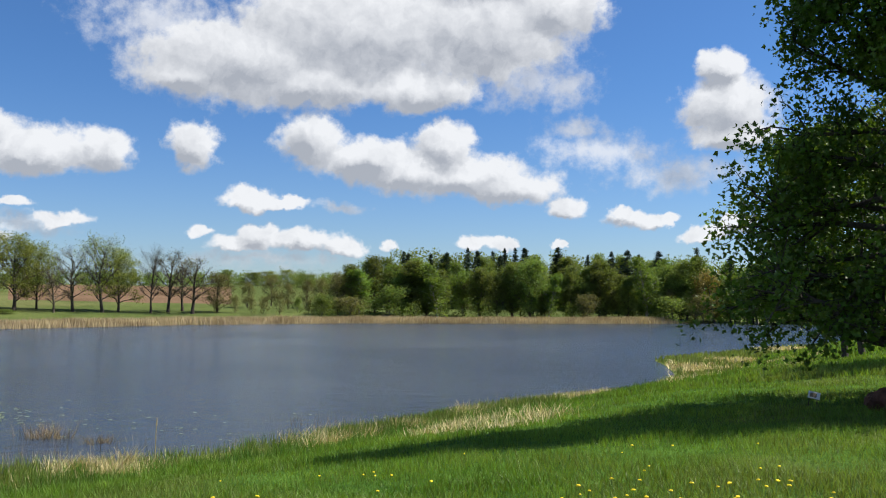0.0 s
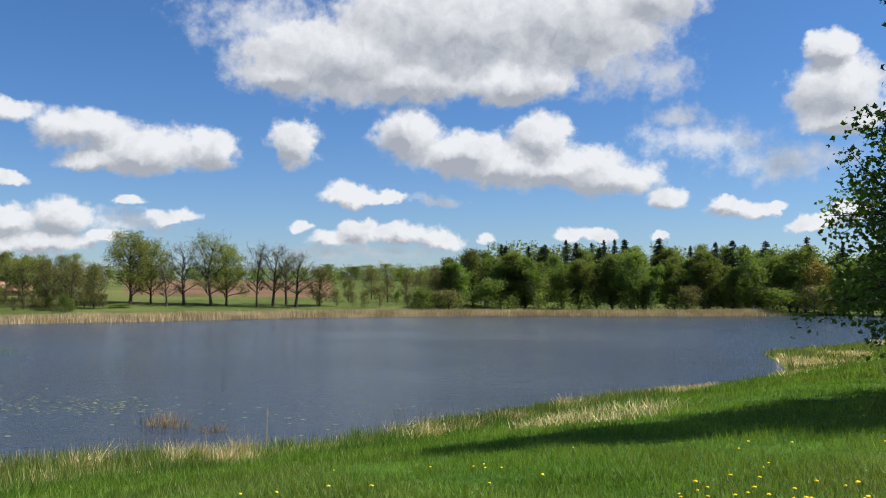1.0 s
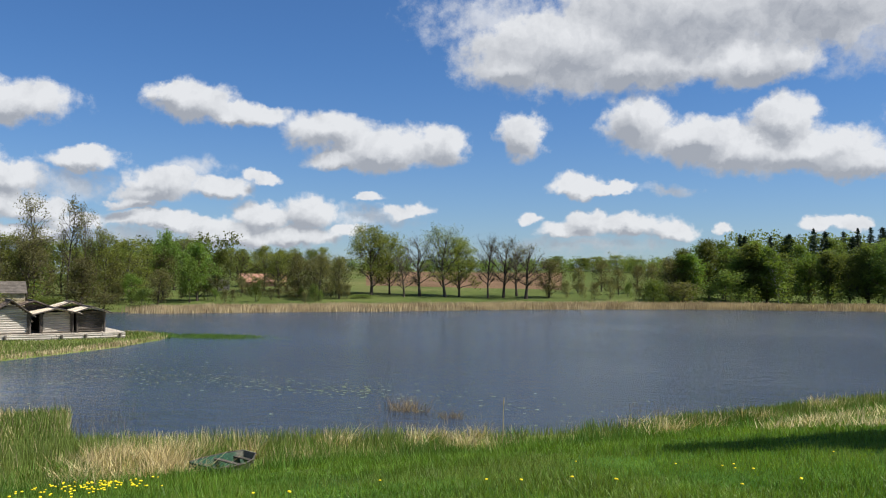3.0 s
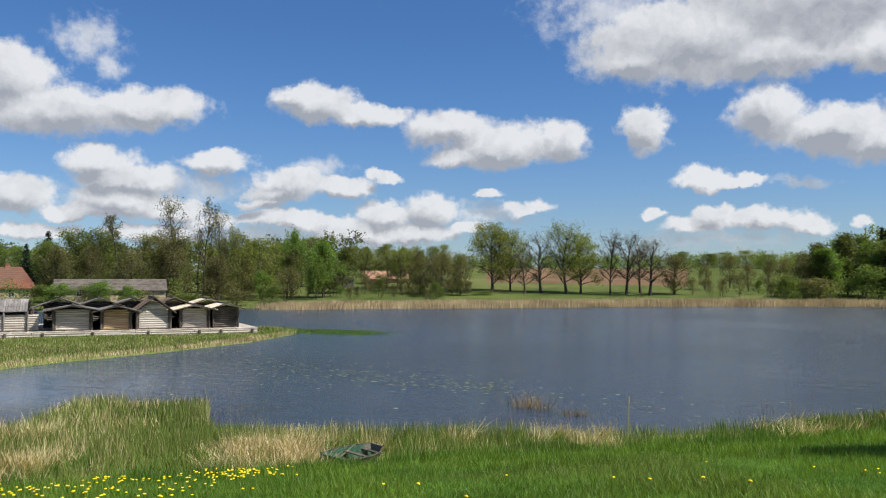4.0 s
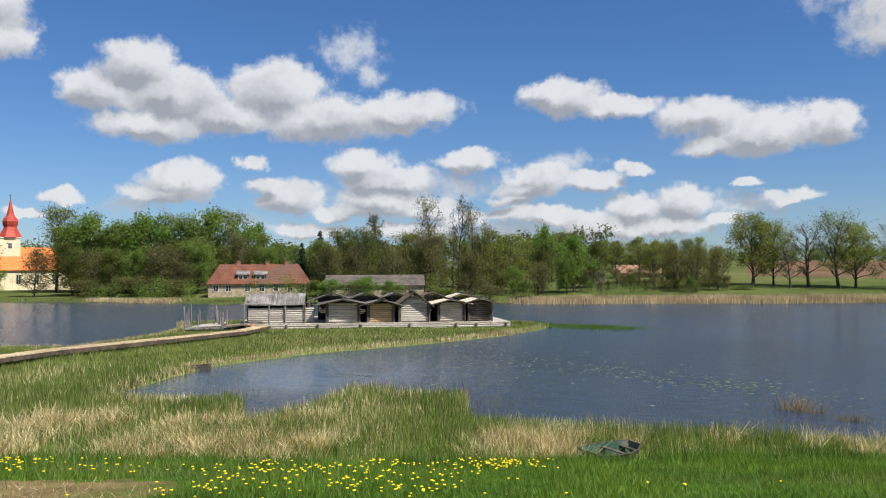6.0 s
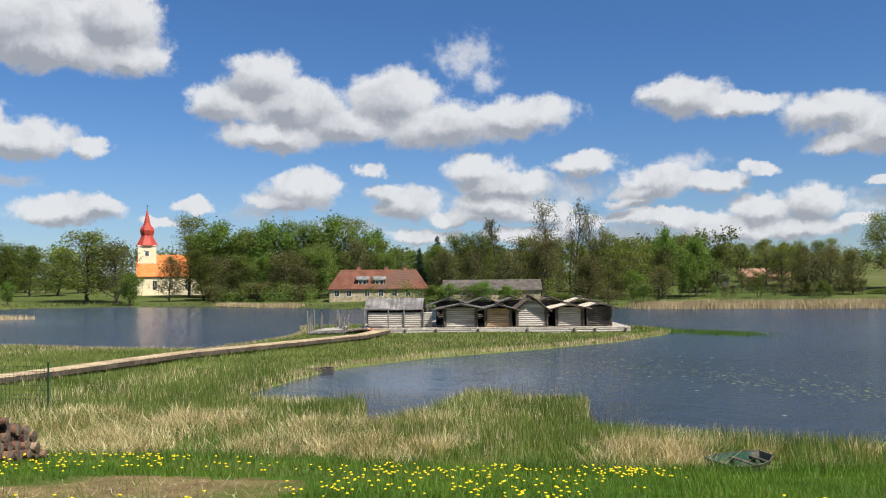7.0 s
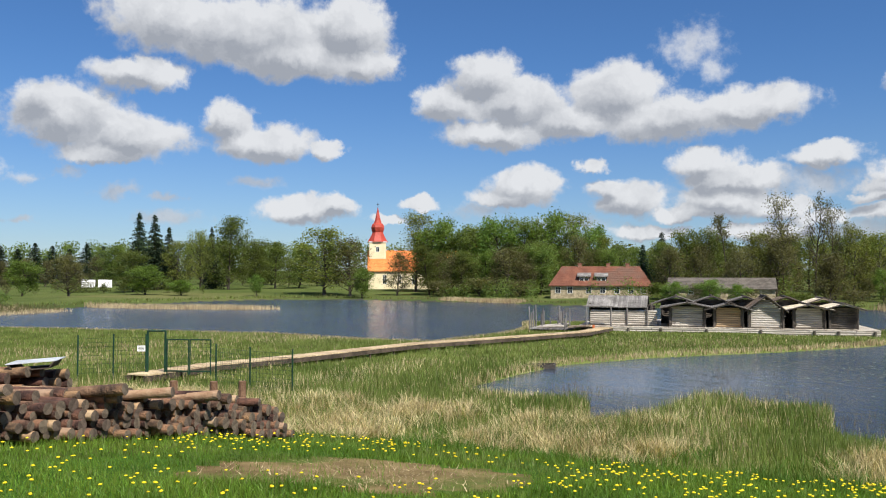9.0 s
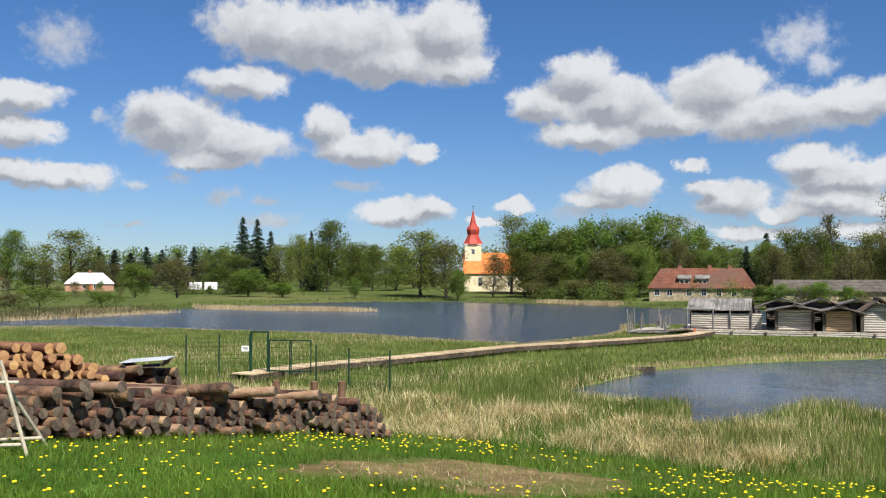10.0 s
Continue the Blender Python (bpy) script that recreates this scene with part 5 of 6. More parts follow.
def window(parent, x, z, w, h, y, frame_mat=None, bars=1):
    """A window in a wall whose outer face lies at y, looking to -y: frame with panes behind it."""
    fr = bmesh.new()
    t = 0.08
    for lo, hi in (((x - w / 2 - t, z), (x - w / 2, z + h)), ((x + w / 2, z), (x + w / 2 + t, z + h)), ((x - w / 2 - t, z + h), (x + w / 2 + t, z + h + t)), ((x - w / 2 - t, z - t), (x + w / 2 + t, z))):
        box(fr, (lo[0], y - 0.06, lo[1]), (hi[0], y + 0.05, hi[1]))
    for k in range(bars):
        cx = x - w / 2 + w * (k + 1) / (bars + 1)
        box(fr, (cx - 0.03, y - 0.04, z), (cx + 0.03, y + 0.02, z + h))
    box(fr, (x - w / 2, y - 0.035, z + h * 0.6), (x + w / 2, y + 0.02, z + h * 0.6 + 0.05))
    win = part("window", solid(lambda b: box(b, (x - w / 2, y - 0.02, z), (x + w / 2, y + 0.03, z + h))), parent, "", M_GLASS)
    part("window_frame", fr, win, "", frame_mat or M_WHITE)
    return win


def stand(thing, x, y, z, heading):
    """Puts a thing on its place; its front looks to -y before it is turned by heading degrees."""
    thing.matrix_world = pose(x, y, z, 0, 0, heading)
    return thing


def tiled_slope(bm, x0, x1, y0, z0, y1, z1, rows, thick=0.12, inset0=0.0, inset1=0.0):
    """A roof slope in overlapping courses from the eave (y0, z0) to the ridge (y1, z1), narrowing by the insets."""
    for k in range(rows):
        f, g = k / rows, (k + 1) / rows
        ya, yb = y0 + (y1 - y0) * f, y0 + (y1 - y0) * g
        za, zb = z0 + (z1 - z0) * f, z0 + (z1 - z0) * g
        la, lb = x0 + inset0 * f, x0 + inset0 * g
        ra, rb = x1 - inset1 * f, x1 - inset1 * g
        lift = 0.05
        co = [(la, ya, za + lift), (ra, ya, za + lift), (rb, yb, zb + 0.01), (lb, yb, zb + 0.01), (la, ya, za - thick), (ra, ya, za - thick), (rb, yb, zb - thick), (lb, yb, zb - thick)]
        v = [bm.verts.new(c) for c in co]
        for q in ((0, 1, 2, 3), (7, 6, 5, 4), (0, 4, 5, 1), (1, 5, 6, 2), (2, 6, 7, 3), (3, 7, 4, 0)):
            bm.faces.new([v[i] for i in q])


def church():
    thing = empty("church", "cream country church with orange tiled roof", "church")
    walls = bmesh.new()
    box(walls, (0, 0, -1), (27, 11, 5.0))
    part("wall", walls, thing, "", M_CREAM)
    gable = bmesh.new()
    prism_pts = [(0.02, 5.0), (10.98, 5.0), (5.5, 10.9)]
    for x0, x1 in ((0, 0.5), (26.5, 27)):
        a = [gable.verts.new((x0, y, z)) for y, z in prism_pts]
        b = [gable.verts.new((x1, y, z)) for y, z in prism_pts]
        for k in range(3):
            gable.faces.new((a[k], a[(k + 1) % 3], b[(k + 1) % 3], b[k]))
        gable.faces.new(a[::-1])
        gable.faces.new(b)
    part("gable", gable, thing, "", M_CREAM)
    roof = bmesh.new()
    tiled_slope(roof, -0.3, 27.3, -0.5, 4.7, 5.5, 11.0, 14)
    tiled_slope(roof, -0.3, 27.3, 11.5, 4.7, 5.5, 11.0, 14)
    tagged(part("roof", roof, thing, "", M_TILE_ORANGE), kind="stuff")
    tower = part("tower", solid(lambda b: box(b, (0.2, 3.0, 4.0), (5.2, 8.0, 13.6))), thing, "", M_CREAM)
    part("cornice", solid(lambda b: box(b, (0.0, 2.8, 13.35), (5.4, 8.2, 13.65))), tower, "", M_WHITE)
    for x, z in ((4.8, 0.9), (9.2, 0.9), (13.6, 0.9), (18.0, 0.9), (22.4, 0.9)):
        window(thing, x, z, 1.0, 2.6, 0.0, M_WHITE, 1)
    window(thing, 2.7, 10.6, 0.9, 1.4, 3.0, M_WHITE, 1)
    spire = bmesh.new()
    rings = [(3.3, 13.6), (2.9, 14.2), (2.1, 15.6), (1.75, 16.5), (2.0, 17.2), (2.15, 18.0), (1.85, 18.8), (1.25, 19.4), (0.95, 20.2), (0.5, 22.2), (0.06, 24.2)]
    loops = []
    for r, z in rings:
        loops.append([spire.verts.new((2.7 + r * math.cos(math.pi / 4 * k + math.pi / 8), 5.5 + r * math.sin(math.pi / 4 * k + math.pi / 8), z)) for k in range(8)])
    for a, b in zip(loops[:-1], loops[1:]):
        for k in range(8):
            spire.faces.new((a[k], a[(k + 1) % 8], b[(k + 1) % 8], b[k]))
    spire.faces.new(loops[0][::-1])
    spire.faces.new(loops[-1])
    sp = part("spire", spire, thing, "dark red onion-shaped spire", M_SPIRE)
    cross = bmesh.new()
    rod(cross, (2.7, 5.5, 24.1), (2.7, 5.5, 25.6), 0.07, 6)
    rod(cross, (2.3, 5.5, 25.1), (3.1, 5.5, 25.1), 0.06, 6)
    part("cross", cross, sp, "", M_IRON)
    return thing


stand(church(), -247.5, 73.9, 2.5, 73)


def stone_house():
    thing = empty("stone_house", "long fieldstone house with red tiled roof", "house")
    L, W = 21.4, 10.0
    part("wall", solid(lambda b: box(b, (0, 0, -1), (L, W, 2.5))), thing, "", M_STONE)
    roof = bmesh.new()
    tiled_slope(roof, -0.4, L + 0.4, -0.5, 2.45, W / 2, 6.7, 11, 0.12, 2.6, 2.6)
    tiled_slope(roof, -0.4, L + 0.4, W + 0.5, 2.45, W / 2, 6.7, 11, 0.12, 2.6, 2.6)
    for x0, xi in ((-0.4, 2.2), (L + 0.4, L - 2.2)):
        v = [roof.verts.new(c) for c in ((x0, -0.5, 2.5), (x0, W + 0.5, 2.5), (xi, W / 2, 6.72))]
        roof.faces.new(v)
    tagged(part("roof", roof, thing, "weathered red tiled hipped roof", M_TILE_RED), kind="stuff")
    for cx in (6.2, 12.4, 16.6):
        ch = part("chimney", solid(lambda b: box(b, (cx - 0.4, W / 2 - 0.4, 6.0), (cx + 0.4, W / 2 + 0.4, 7.25))), thing, "", M_BRICK)
        part("chimney_cap", solid(lambda b: box(b, (cx - 0.5, W / 2 - 0.5, 7.25), (cx + 0.5, W / 2 + 0.5, 7.35))), ch, "", M_BRICK)
    for x in (1.6, 4.2, 8.2, 11.2, 14.2, 17.2, 19.8):
        window(thing, x, 0.85, 1.0, 1.25, 0.0, M_WHITE, 1)
    for cx in (7.2, 10.9):
        d = bmesh.new()
        box(d, (cx - 1.15, 0.9, 3.35), (cx + 1.15, 3.2, 4.55))
        dormer = part("dormer", d, thing, "", M_DARK_WOOD)
        window(dormer, cx - 0.5, 3.5, 0.75, 0.75, 0.88, M_WHITE, 0)
        window(dormer, cx + 0.5, 3.5, 0.75, 0.75, 0.88, M_WHITE, 0)
        r = bmesh.new()
        tiled_slope(r, cx - 1.5, cx + 1.5, 0.5, 4.45, 3.4, 5.35, 3, 0.08)
        part("dormer_roof", r, dormer, "", M_BOARD_GREY)
    return thing


stand(stone_house(), -167.2, 91.2, 1.1, 57.8)


def gabled_house(name, label, L, W, wall_h, ridge_h, wall_mat, roof_mat, windows=(), chimney=None, hip=0.0):
    thing = empty(name, label, "house")
    part("wall", solid(lambda b: box(b, (0, 0, -1), (L, W, wall_h))), thing, "", wall_mat)
    roof = bmesh.new()
    tiled_slope(roof, -0.3, L + 0.3, -0.4, wall_h - 0.1, W / 2, ridge_h, 8, 0.1, hip, hip)
    tiled_slope(roof, -0.3, L + 0.3, W + 0.4, wall_h - 0.1, W / 2, ridge_h, 8, 0.1, hip, hip)
    tagged(part("roof", roof, thing, "", roof_mat), kind="stuff")
    ends = bmesh.new()
    for x0, xi in ((0.05, hip), (L - 0.05, L - hip)):
        v = [ends.verts.new(c) for c in ((x0, 0, wall_h - 0.05), (x0, W, wall_h - 0.05), (xi if hip else x0, W / 2, ridge_h - 0.05))]
        ends.faces.new(v)
    bmesh.ops.solidify(ends, geom=ends.faces[:], thickness=0.05)
    part("gable", ends, thing, "", roof_mat if hip else wall_mat)
    for x, z, w, h in windows:
        window(thing, x, z, w, h, 0.0)
    if chimney:
        part("chimney", solid(lambda b: box(b, (chimney - 0.3, W / 2 - 0.3, ridge_h - 0.5), (chimney + 0.3, W / 2 + 0.3, ridge_h + 0.8))), thing, "", M_BRICK)
    return thing


stand(gabled_house("stone_barn", "stone barn with a grey slate roof", 18.5, 8.0, 1.9, 3.8, M_STONE, M_GREY_SLATE, ((4, 0.8, 0.8, 0.7), (12, 0.8, 0.8, 0.7))), -133.4, 97.3, 1.5, 50.5)
stand(gabled_house("cottage", "white cottage with a steep dark roof", 5.2, 6.0, 2.0, 5.3, M_WHITE, M_DARK_ROOF, ((1.4, 0.7, 0.8, 1.0), (3.6, 0.7, 0.8, 1.0)), 2.6), -129.5, 172.0, 0.7, 36.0)
stand(gabled_house("brick_barn", "long barn of faded pink brick", 11.5, 9.0, 3.2, 5.2, M_PINK_ROOF, M_PINK_ROOF), -128.7, 184.5, 2.4, 33.0)
white = stand(gabled_house("white_roofed_house", "house with a white hipped metal roof", 14.0, 9.0, 2.2, 5.5, M_PINK_ROOF, M_WHITE, ((5.6, 0.6, 0.9, 1.1), (8.6, 0.6, 0.9, 1.1)), 7.0, 3.4), -287.4, -42.3, 1.7, 97.0)
part("door", solid(lambda b: box(b, (6.7, -0.06, 0.0), (7.6, 0.04, 2.0))), white, "orange painted door", M_ORANGE)
stand(gabled_house("red_roofed_house", "small house with a red tiled roof", 8.0, 6.0, 2.4, 5.0, M_CREAM, M_TILE_RED, ((2, 0.8, 0.8, 1.0),)), -293.0, -67.5, 2.8, 98.0)
stand(gabled_house("stone_outbuilding", "grey stone outbuilding among the trees", 6.5, 5.0, 2.6, 4.6, M_STONE, M_GREY_SLATE), -223.0, 88.2, 3.2, 66.0)


def greenhouse(x, y, z, heading):
    thing = empty("greenhouse", "low greenhouse under white plastic film", "greenhouse", "greenhouses")
    cover = bmesh.new()
    pts = [(1.9 * math.cos(a), 2.1 * math.sin(a)) for a in np.linspace(0, math.pi, 9)]
    m = len(pts)
    a = [cover.verts.new((0, py, pz)) for py, pz in pts]
    b = [cover.verts.new((3.6, py, pz)) for py, pz in pts]
    for k in range(m - 1):
        cover.faces.new((a[k], a[k + 1], b[k + 1], b[k]))
    cover.faces.new(a)
    cover.faces.new(b[::-1])
    part("film", cover, thing, "", M_WHITE)
    for fx in (0.0, 1.8, 3.6):
        hoop = bmesh.new()
        for (p0, p1) in zip(pts[:-1], pts[1:]):
            rod(hoop, (fx, p0[0] * 1.02, p0[1] * 1.02), (fx, p1[0] * 1.02, p1[1] * 1.02), 0.05, 5)
        part("hoop", hoop, thing, "", M_BOARD_GREY)
    stand(thing, x, y, z, heading)


greenhouse(-258.4, -5.2, 2.3, 90)
greenhouse(-258.4, -0.9, 2.3, 90)


# ---- log village on its platform ----
VX, VY, VH = -67.4, 42.7, math.degrees(math.atan2(17.6, 13.3))   # left front corner; heading of the front edge
VILLAGE = pose(VX, VY, 0, 0, 0, VH)
DECK = 0.72


def platform():
    thing = empty("log_platform", "weathered log platform standing in the lake", "platform")
    boards = bmesh.new()
    rng = random.Random(3)
    x = -3.2
    while x < 21.9:
        w = rng.uniform(0.16, 0.24)
        box(boards, (x, 0.0, DECK - 0.07 + rng.uniform(-0.01, 0.01)), (x + w - 0.015, 15.5, DECK + rng.uniform(-0.01, 0.012)))
        x += w
    tagged(part("decking", boards, thing, "", M_DECK), kind="stuff")
    for k, z in enumerate((0.16, 0.36, 0.55)):
        x = -2.8 + 0.5 * k
        while x < 21.5:
            n = min(rng.uniform(3.5, 5.5), 22.1 - x)
            row = bmesh.new()
            rod(row, (x, 0.02 + 0.03 * k, z), (x + n - 0.05, 0.02 + 0.03 * k, z + rng.uniform(-0.02, 0.02)), 0.1, 8)
            part("edge_log", row, thing, "", M_LOG_GREY)
            x += n
    for x in (-2.2, 1.4, 4.2, 8.1, 12.6, 16.9, 18.8, 21.6):
        post = bmesh.new()
        rod(post, (x, -0.12, -1.0), (x, -0.12, 0.62), 0.13, 8, 0.9)
        part("post", post, thing, "", M_LOG_DARK)
    under = bmesh.new()
    box(under, (-2.9, 0.3, -1.4), (21.7, 15.2, DECK - 0.08))
    part("foundation", under, thing, "", M_LOG_DARK)
    thing.matrix_world = VILLAGE
    tagged(thing)


platform()


def log_wall(bm, x0, x1, y, z0, z1, across=False, r=0.105, rng=None):
    """Stacked round logs from x0 to x1 at y (or along y when across)."""
    z = z0 + r
    k = 0
    while z < z1:
        j = rng.uniform(-0.02, 0.02)
        ext = 0.2 if k % 2 else 0.14
        a, b = (x0 - ext, y + j, z), (x1 + ext, y + j, z)
        if across:
            a, b = (a[1], a[0], z + r), (b[1], b[0], z + r)
        rod(bm, a, b, r, 8, rng.uniform(0.9, 1.0))
        z += r * 1.86
        k += 1


def board_roof(bm, outline_x, y0, y1, rng):
    """Two slopes of overlapping boards; outline_x is (left eave x, z), (ridge x, z), (right eave x, z)."""
    (xl, zl), (xr, zr), (xe, ze) = outline_x
    for (ax, az), (bx, bz) in (((xl, zl), (xr, zr)), ((xe, ze), (xr, zr))):
        y = y0
        while y < y1:
            w = min(rng.uniform(0.17, 0.26), y1 - y + 0.05)
            d = rng.uniform(-0.015, 0.03)
            over = rng.uniform(0.0, 0.12)
            ex, ez = ax + (ax - bx) * over * 0.3, az + (az - bz) * over * 0.3
            v = [bm.verts.new(c) for c in ((ex, y, ez + d), (ex, y + w - 0.02, ez + d), (bx, y + w - 0.02, bz + d), (bx, y, bz + d),
                                           (ex, y, ez + d - 0.06), (ex, y + w - 0.02, ez + d - 0.06), (bx, y + w - 0.02, bz + d - 0.06), (bx, y, bz + d - 0.06))]
            for q in ((0, 3, 2, 1), (4, 5, 6, 7), (0, 1, 5, 4), (1, 2, 6, 5), (2, 3, 7, 6), (3, 0, 4, 7)):
                bm.faces.new([v[i] for i in q])
            y += w


def hut(x0, x1, y0, depth, eave, ridge, wall_mat, roof_mat, label, seed, over=0.45, porch=0.7, gable_mat=None):
    """A log hut with its gable to the lake's edge, on the deck."""
    rng = random.Random(seed)
    thing = empty("log_hut", label, "hut", "log huts on the platform")
    z = 0.155
    while z < eave:
        one = bmesh.new()
        j, ext = rng.uniform(-0.02, 0.02), rng.choice((0.14, 0.2))
        rod(one, (x0 - ext, y0 + j, z), (x1 + ext, y0 + j, z), 0.105, 8, rng.uniform(0.9, 1.0))
        part("wall_log", one, thing, "", wall_mat)
        z += 0.195
    # side and back walls always take the dark logs, whatever wall_mat the front has
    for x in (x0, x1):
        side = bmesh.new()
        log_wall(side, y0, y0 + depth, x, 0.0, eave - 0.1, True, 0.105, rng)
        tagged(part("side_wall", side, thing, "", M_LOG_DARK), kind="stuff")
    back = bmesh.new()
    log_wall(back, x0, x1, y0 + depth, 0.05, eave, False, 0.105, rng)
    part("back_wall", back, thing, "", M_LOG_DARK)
    mid = (x0 + x1) / 2
    gable = bmesh.new()
    z, r = eave, 0.09
    while z < ridge - 0.2:
        half = (x1 - x0) / 2 * (ridge - z) / (ridge - eave + 0.05)
        rod(gable, (mid - half, y0, z), (mid + half, y0, z), r, 8)
        z += 0.17
    part("gable", gable, thing, "", gable_mat or wall_mat)
    roof = bmesh.new()
    k = (ridge - eave) / ((x1 - x0) / 2)
    board_roof(roof, ((x0 - over, eave - k * over + 0.14), (mid, ridge + 0.14), (x1 + over, eave - k * over + 0.14)), y0 - porch, y0 + depth + 0.3, rng)
    tagged(part("roof", roof, thing, "", roof_mat), kind="stuff")
    ridge_log = bmesh.new()
    rod(ridge_log, (mid, y0 - porch - 0.15, ridge + 0.2), (mid, y0 + depth + 0.3, ridge + 0.2), 0.08, 7)
    part("ridge_log", ridge_log, thing, "", M_LOG_DARK)
    for s in (-1, 1):
        barge = bmesh.new()
        rod(barge, (mid + s * ((x1 - x0) / 2 + over + 0.1), y0 - porch, eave - k * over + 0.05), (mid, y0 - porch, ridge + 0.2), 0.055, 6)
        part("barge_pole", barge, thing, "", M_LOG_DARK)
        post = bmesh.new()
        px = mid + s * ((x1 - x0) / 2 + 0.12)
        rod(post, (px, y0 - 0.16, 0.0), (px, y0 - 0.16, eave + 0.05), 0.1, 7)
        part("corner_post", post, thing, "", M_LOG_DARK)
    thing.matrix_world = VILLAGE @ Matrix.Translation((0, 0, DECK))
    return thing


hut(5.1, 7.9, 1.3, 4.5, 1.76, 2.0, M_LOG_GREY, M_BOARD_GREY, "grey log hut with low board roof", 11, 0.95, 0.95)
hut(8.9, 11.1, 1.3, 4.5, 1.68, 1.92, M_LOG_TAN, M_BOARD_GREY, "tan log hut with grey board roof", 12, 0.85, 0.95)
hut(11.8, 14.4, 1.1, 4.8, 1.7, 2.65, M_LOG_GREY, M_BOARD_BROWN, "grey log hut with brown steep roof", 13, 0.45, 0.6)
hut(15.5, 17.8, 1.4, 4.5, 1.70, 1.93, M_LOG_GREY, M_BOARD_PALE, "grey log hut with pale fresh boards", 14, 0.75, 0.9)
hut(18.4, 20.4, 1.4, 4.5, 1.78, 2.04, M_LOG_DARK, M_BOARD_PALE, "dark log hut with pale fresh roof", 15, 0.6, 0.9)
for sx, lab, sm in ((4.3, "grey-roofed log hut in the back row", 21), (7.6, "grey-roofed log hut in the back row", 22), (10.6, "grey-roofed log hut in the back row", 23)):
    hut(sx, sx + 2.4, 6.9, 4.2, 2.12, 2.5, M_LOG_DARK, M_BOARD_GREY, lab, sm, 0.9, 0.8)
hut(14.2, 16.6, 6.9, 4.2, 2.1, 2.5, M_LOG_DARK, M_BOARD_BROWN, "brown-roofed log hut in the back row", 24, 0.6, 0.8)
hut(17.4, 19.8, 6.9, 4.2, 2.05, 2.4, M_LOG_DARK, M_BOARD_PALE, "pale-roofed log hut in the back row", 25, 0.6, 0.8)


def long_shed():
    rng = random.Random(31)
    thing = empty("log_shed", "long grey log shed with plank roof", "shed")
    for k in range(7):
        one = bmesh.new()
        rod(one, (-2.15, 1.6 + rng.uniform(-0.02, 0.02), 0.155 + 0.195 * k), (3.85, 1.6, 0.155 + 0.195 * k), 0.105, 8, rng.uniform(0.9, 1.0))
        part("wall_log", one, thing, "", M_LOG_GREY)
    # back and side walls take the dark logs, the front the grey ones
    back = bmesh.new()
    log_wall(back, -2.0, 3.4, 5.6, 0.05, 1.8, False, 0.105, rng)
    part("back_wall", back, thing, "", M_LOG_DARK)
    for x in (-2.2, 3.3):
        side = bmesh.new()
        log_wall(side, 2.0, 5.6, x, 0.0, 1.9, True, 0.105, rng)
        part("side_wall", side, thing, "", M_LOG_DARK)
    for y0, z0, y1, z1 in ((1.3, 1.72, 3.6, 2.72), (6.2, 1.72, 3.6, 2.72)):
        roof = bmesh.new()
        x = -2.5
        while x < 3.0:
            w = rng.uniform(0.17, 0.25)
            d = rng.uniform(-0.02, 0.03)
            co = [(x, y0, z0 + d), (x + w - 0.02, y0, z0 + d), (x + w - 0.02, y1, z1 + d), (x, y1, z1 + d)]
            v = [roof.verts.new(c) for c in co] + [roof.verts.new((c[0], c[1], c[2] - 0.06)) for c in co]
            for q in ((0, 1, 2, 3), (7, 6, 5, 4), (0, 4, 5, 1), (1, 5, 6, 2), (2, 6, 7, 3), (3, 7, 4, 0)):
                roof.faces.new([v[i] for i in q])
            x += w
        tagged(part("roof_slope", roof, thing, "", M_BOARD_GREY), kind="stuff")
    for x, y in ((-2.4, 0.6), (-0.2, 0.6), (1.2, 1.4), (3.0, 1.4)):
        post = bmesh.new()
        rod(post, (x, y, 0), (x, y, 1.75), 0.07, 7)
        part("post", post, thing, "", M_BOARD_GREY)
    beam = bmesh.new()
    rod(beam, (-2.7, 0.6, 1.78), (0.1, 0.6, 1.78), 0.06, 7)
    part("beam", beam, thing, "", M_BOARD_GREY)
    thing.matrix_world = VILLAGE @ Matrix.Translation((0, 0, DECK))


long_shed()


def landing():
    """Low wooden landing with stakes and sledges beside the platform."""
    rng = random.Random(37)
    thing = empty("landing_stage", "low grey wooden landing with leaning stakes", "jetty")
    deck = bmesh.new()
    for k in range(13):
        box(deck, (-7.6 + k * 0.3, 0.2 + rng.uniform(-0.2, 0.2), 0.32), (-7.6 + k * 0.3 + 0.27, 4.0 + rng.uniform(-0.4, 0.4), 0.42 + rng.uniform(-0.03, 0.05)))
    part("decking", deck, thing, "", M_BOARD_GREY)
    ramp_bm = bmesh.new()
    for k in range(7):
        box(ramp_bm, (-4.0 + k * 0.28, -0.5, 0.55 + 0.02 * k), (-4.0 + k * 0.28 + 0.26, 1.6, 0.66 + 0.02 * k))
    part("ramp_boards", ramp_bm, thing, "", M_BOARD_BROWN)
    for k in range(18):
        x, y = -7.7 + rng.uniform(0, 3.6), rng.uniform(-0.2, 4.2)
        s = bmesh.new()
        rod(s, (x, y, -0.9), (x + rng.uniform(-0.15, 0.15), y + rng.uniform(-0.1, 0.1), rng.uniform(1.1, 2.5)), 0.07, 6)
        part("stake", s, thing, "", M_BOARD_GREY)
    for k in range(5):
        s = bmesh.new()
        y = 0.4 + k * 0.7
        rod(s, (-7.0, y, 0.5), (-4.4, y + 0.4, 0.62 + 0.1 * (k % 3)), 0.09, 7)
        part("loose_log", s, thing, "", M_LOG_GREY)
    thing.matrix_world = VILLAGE


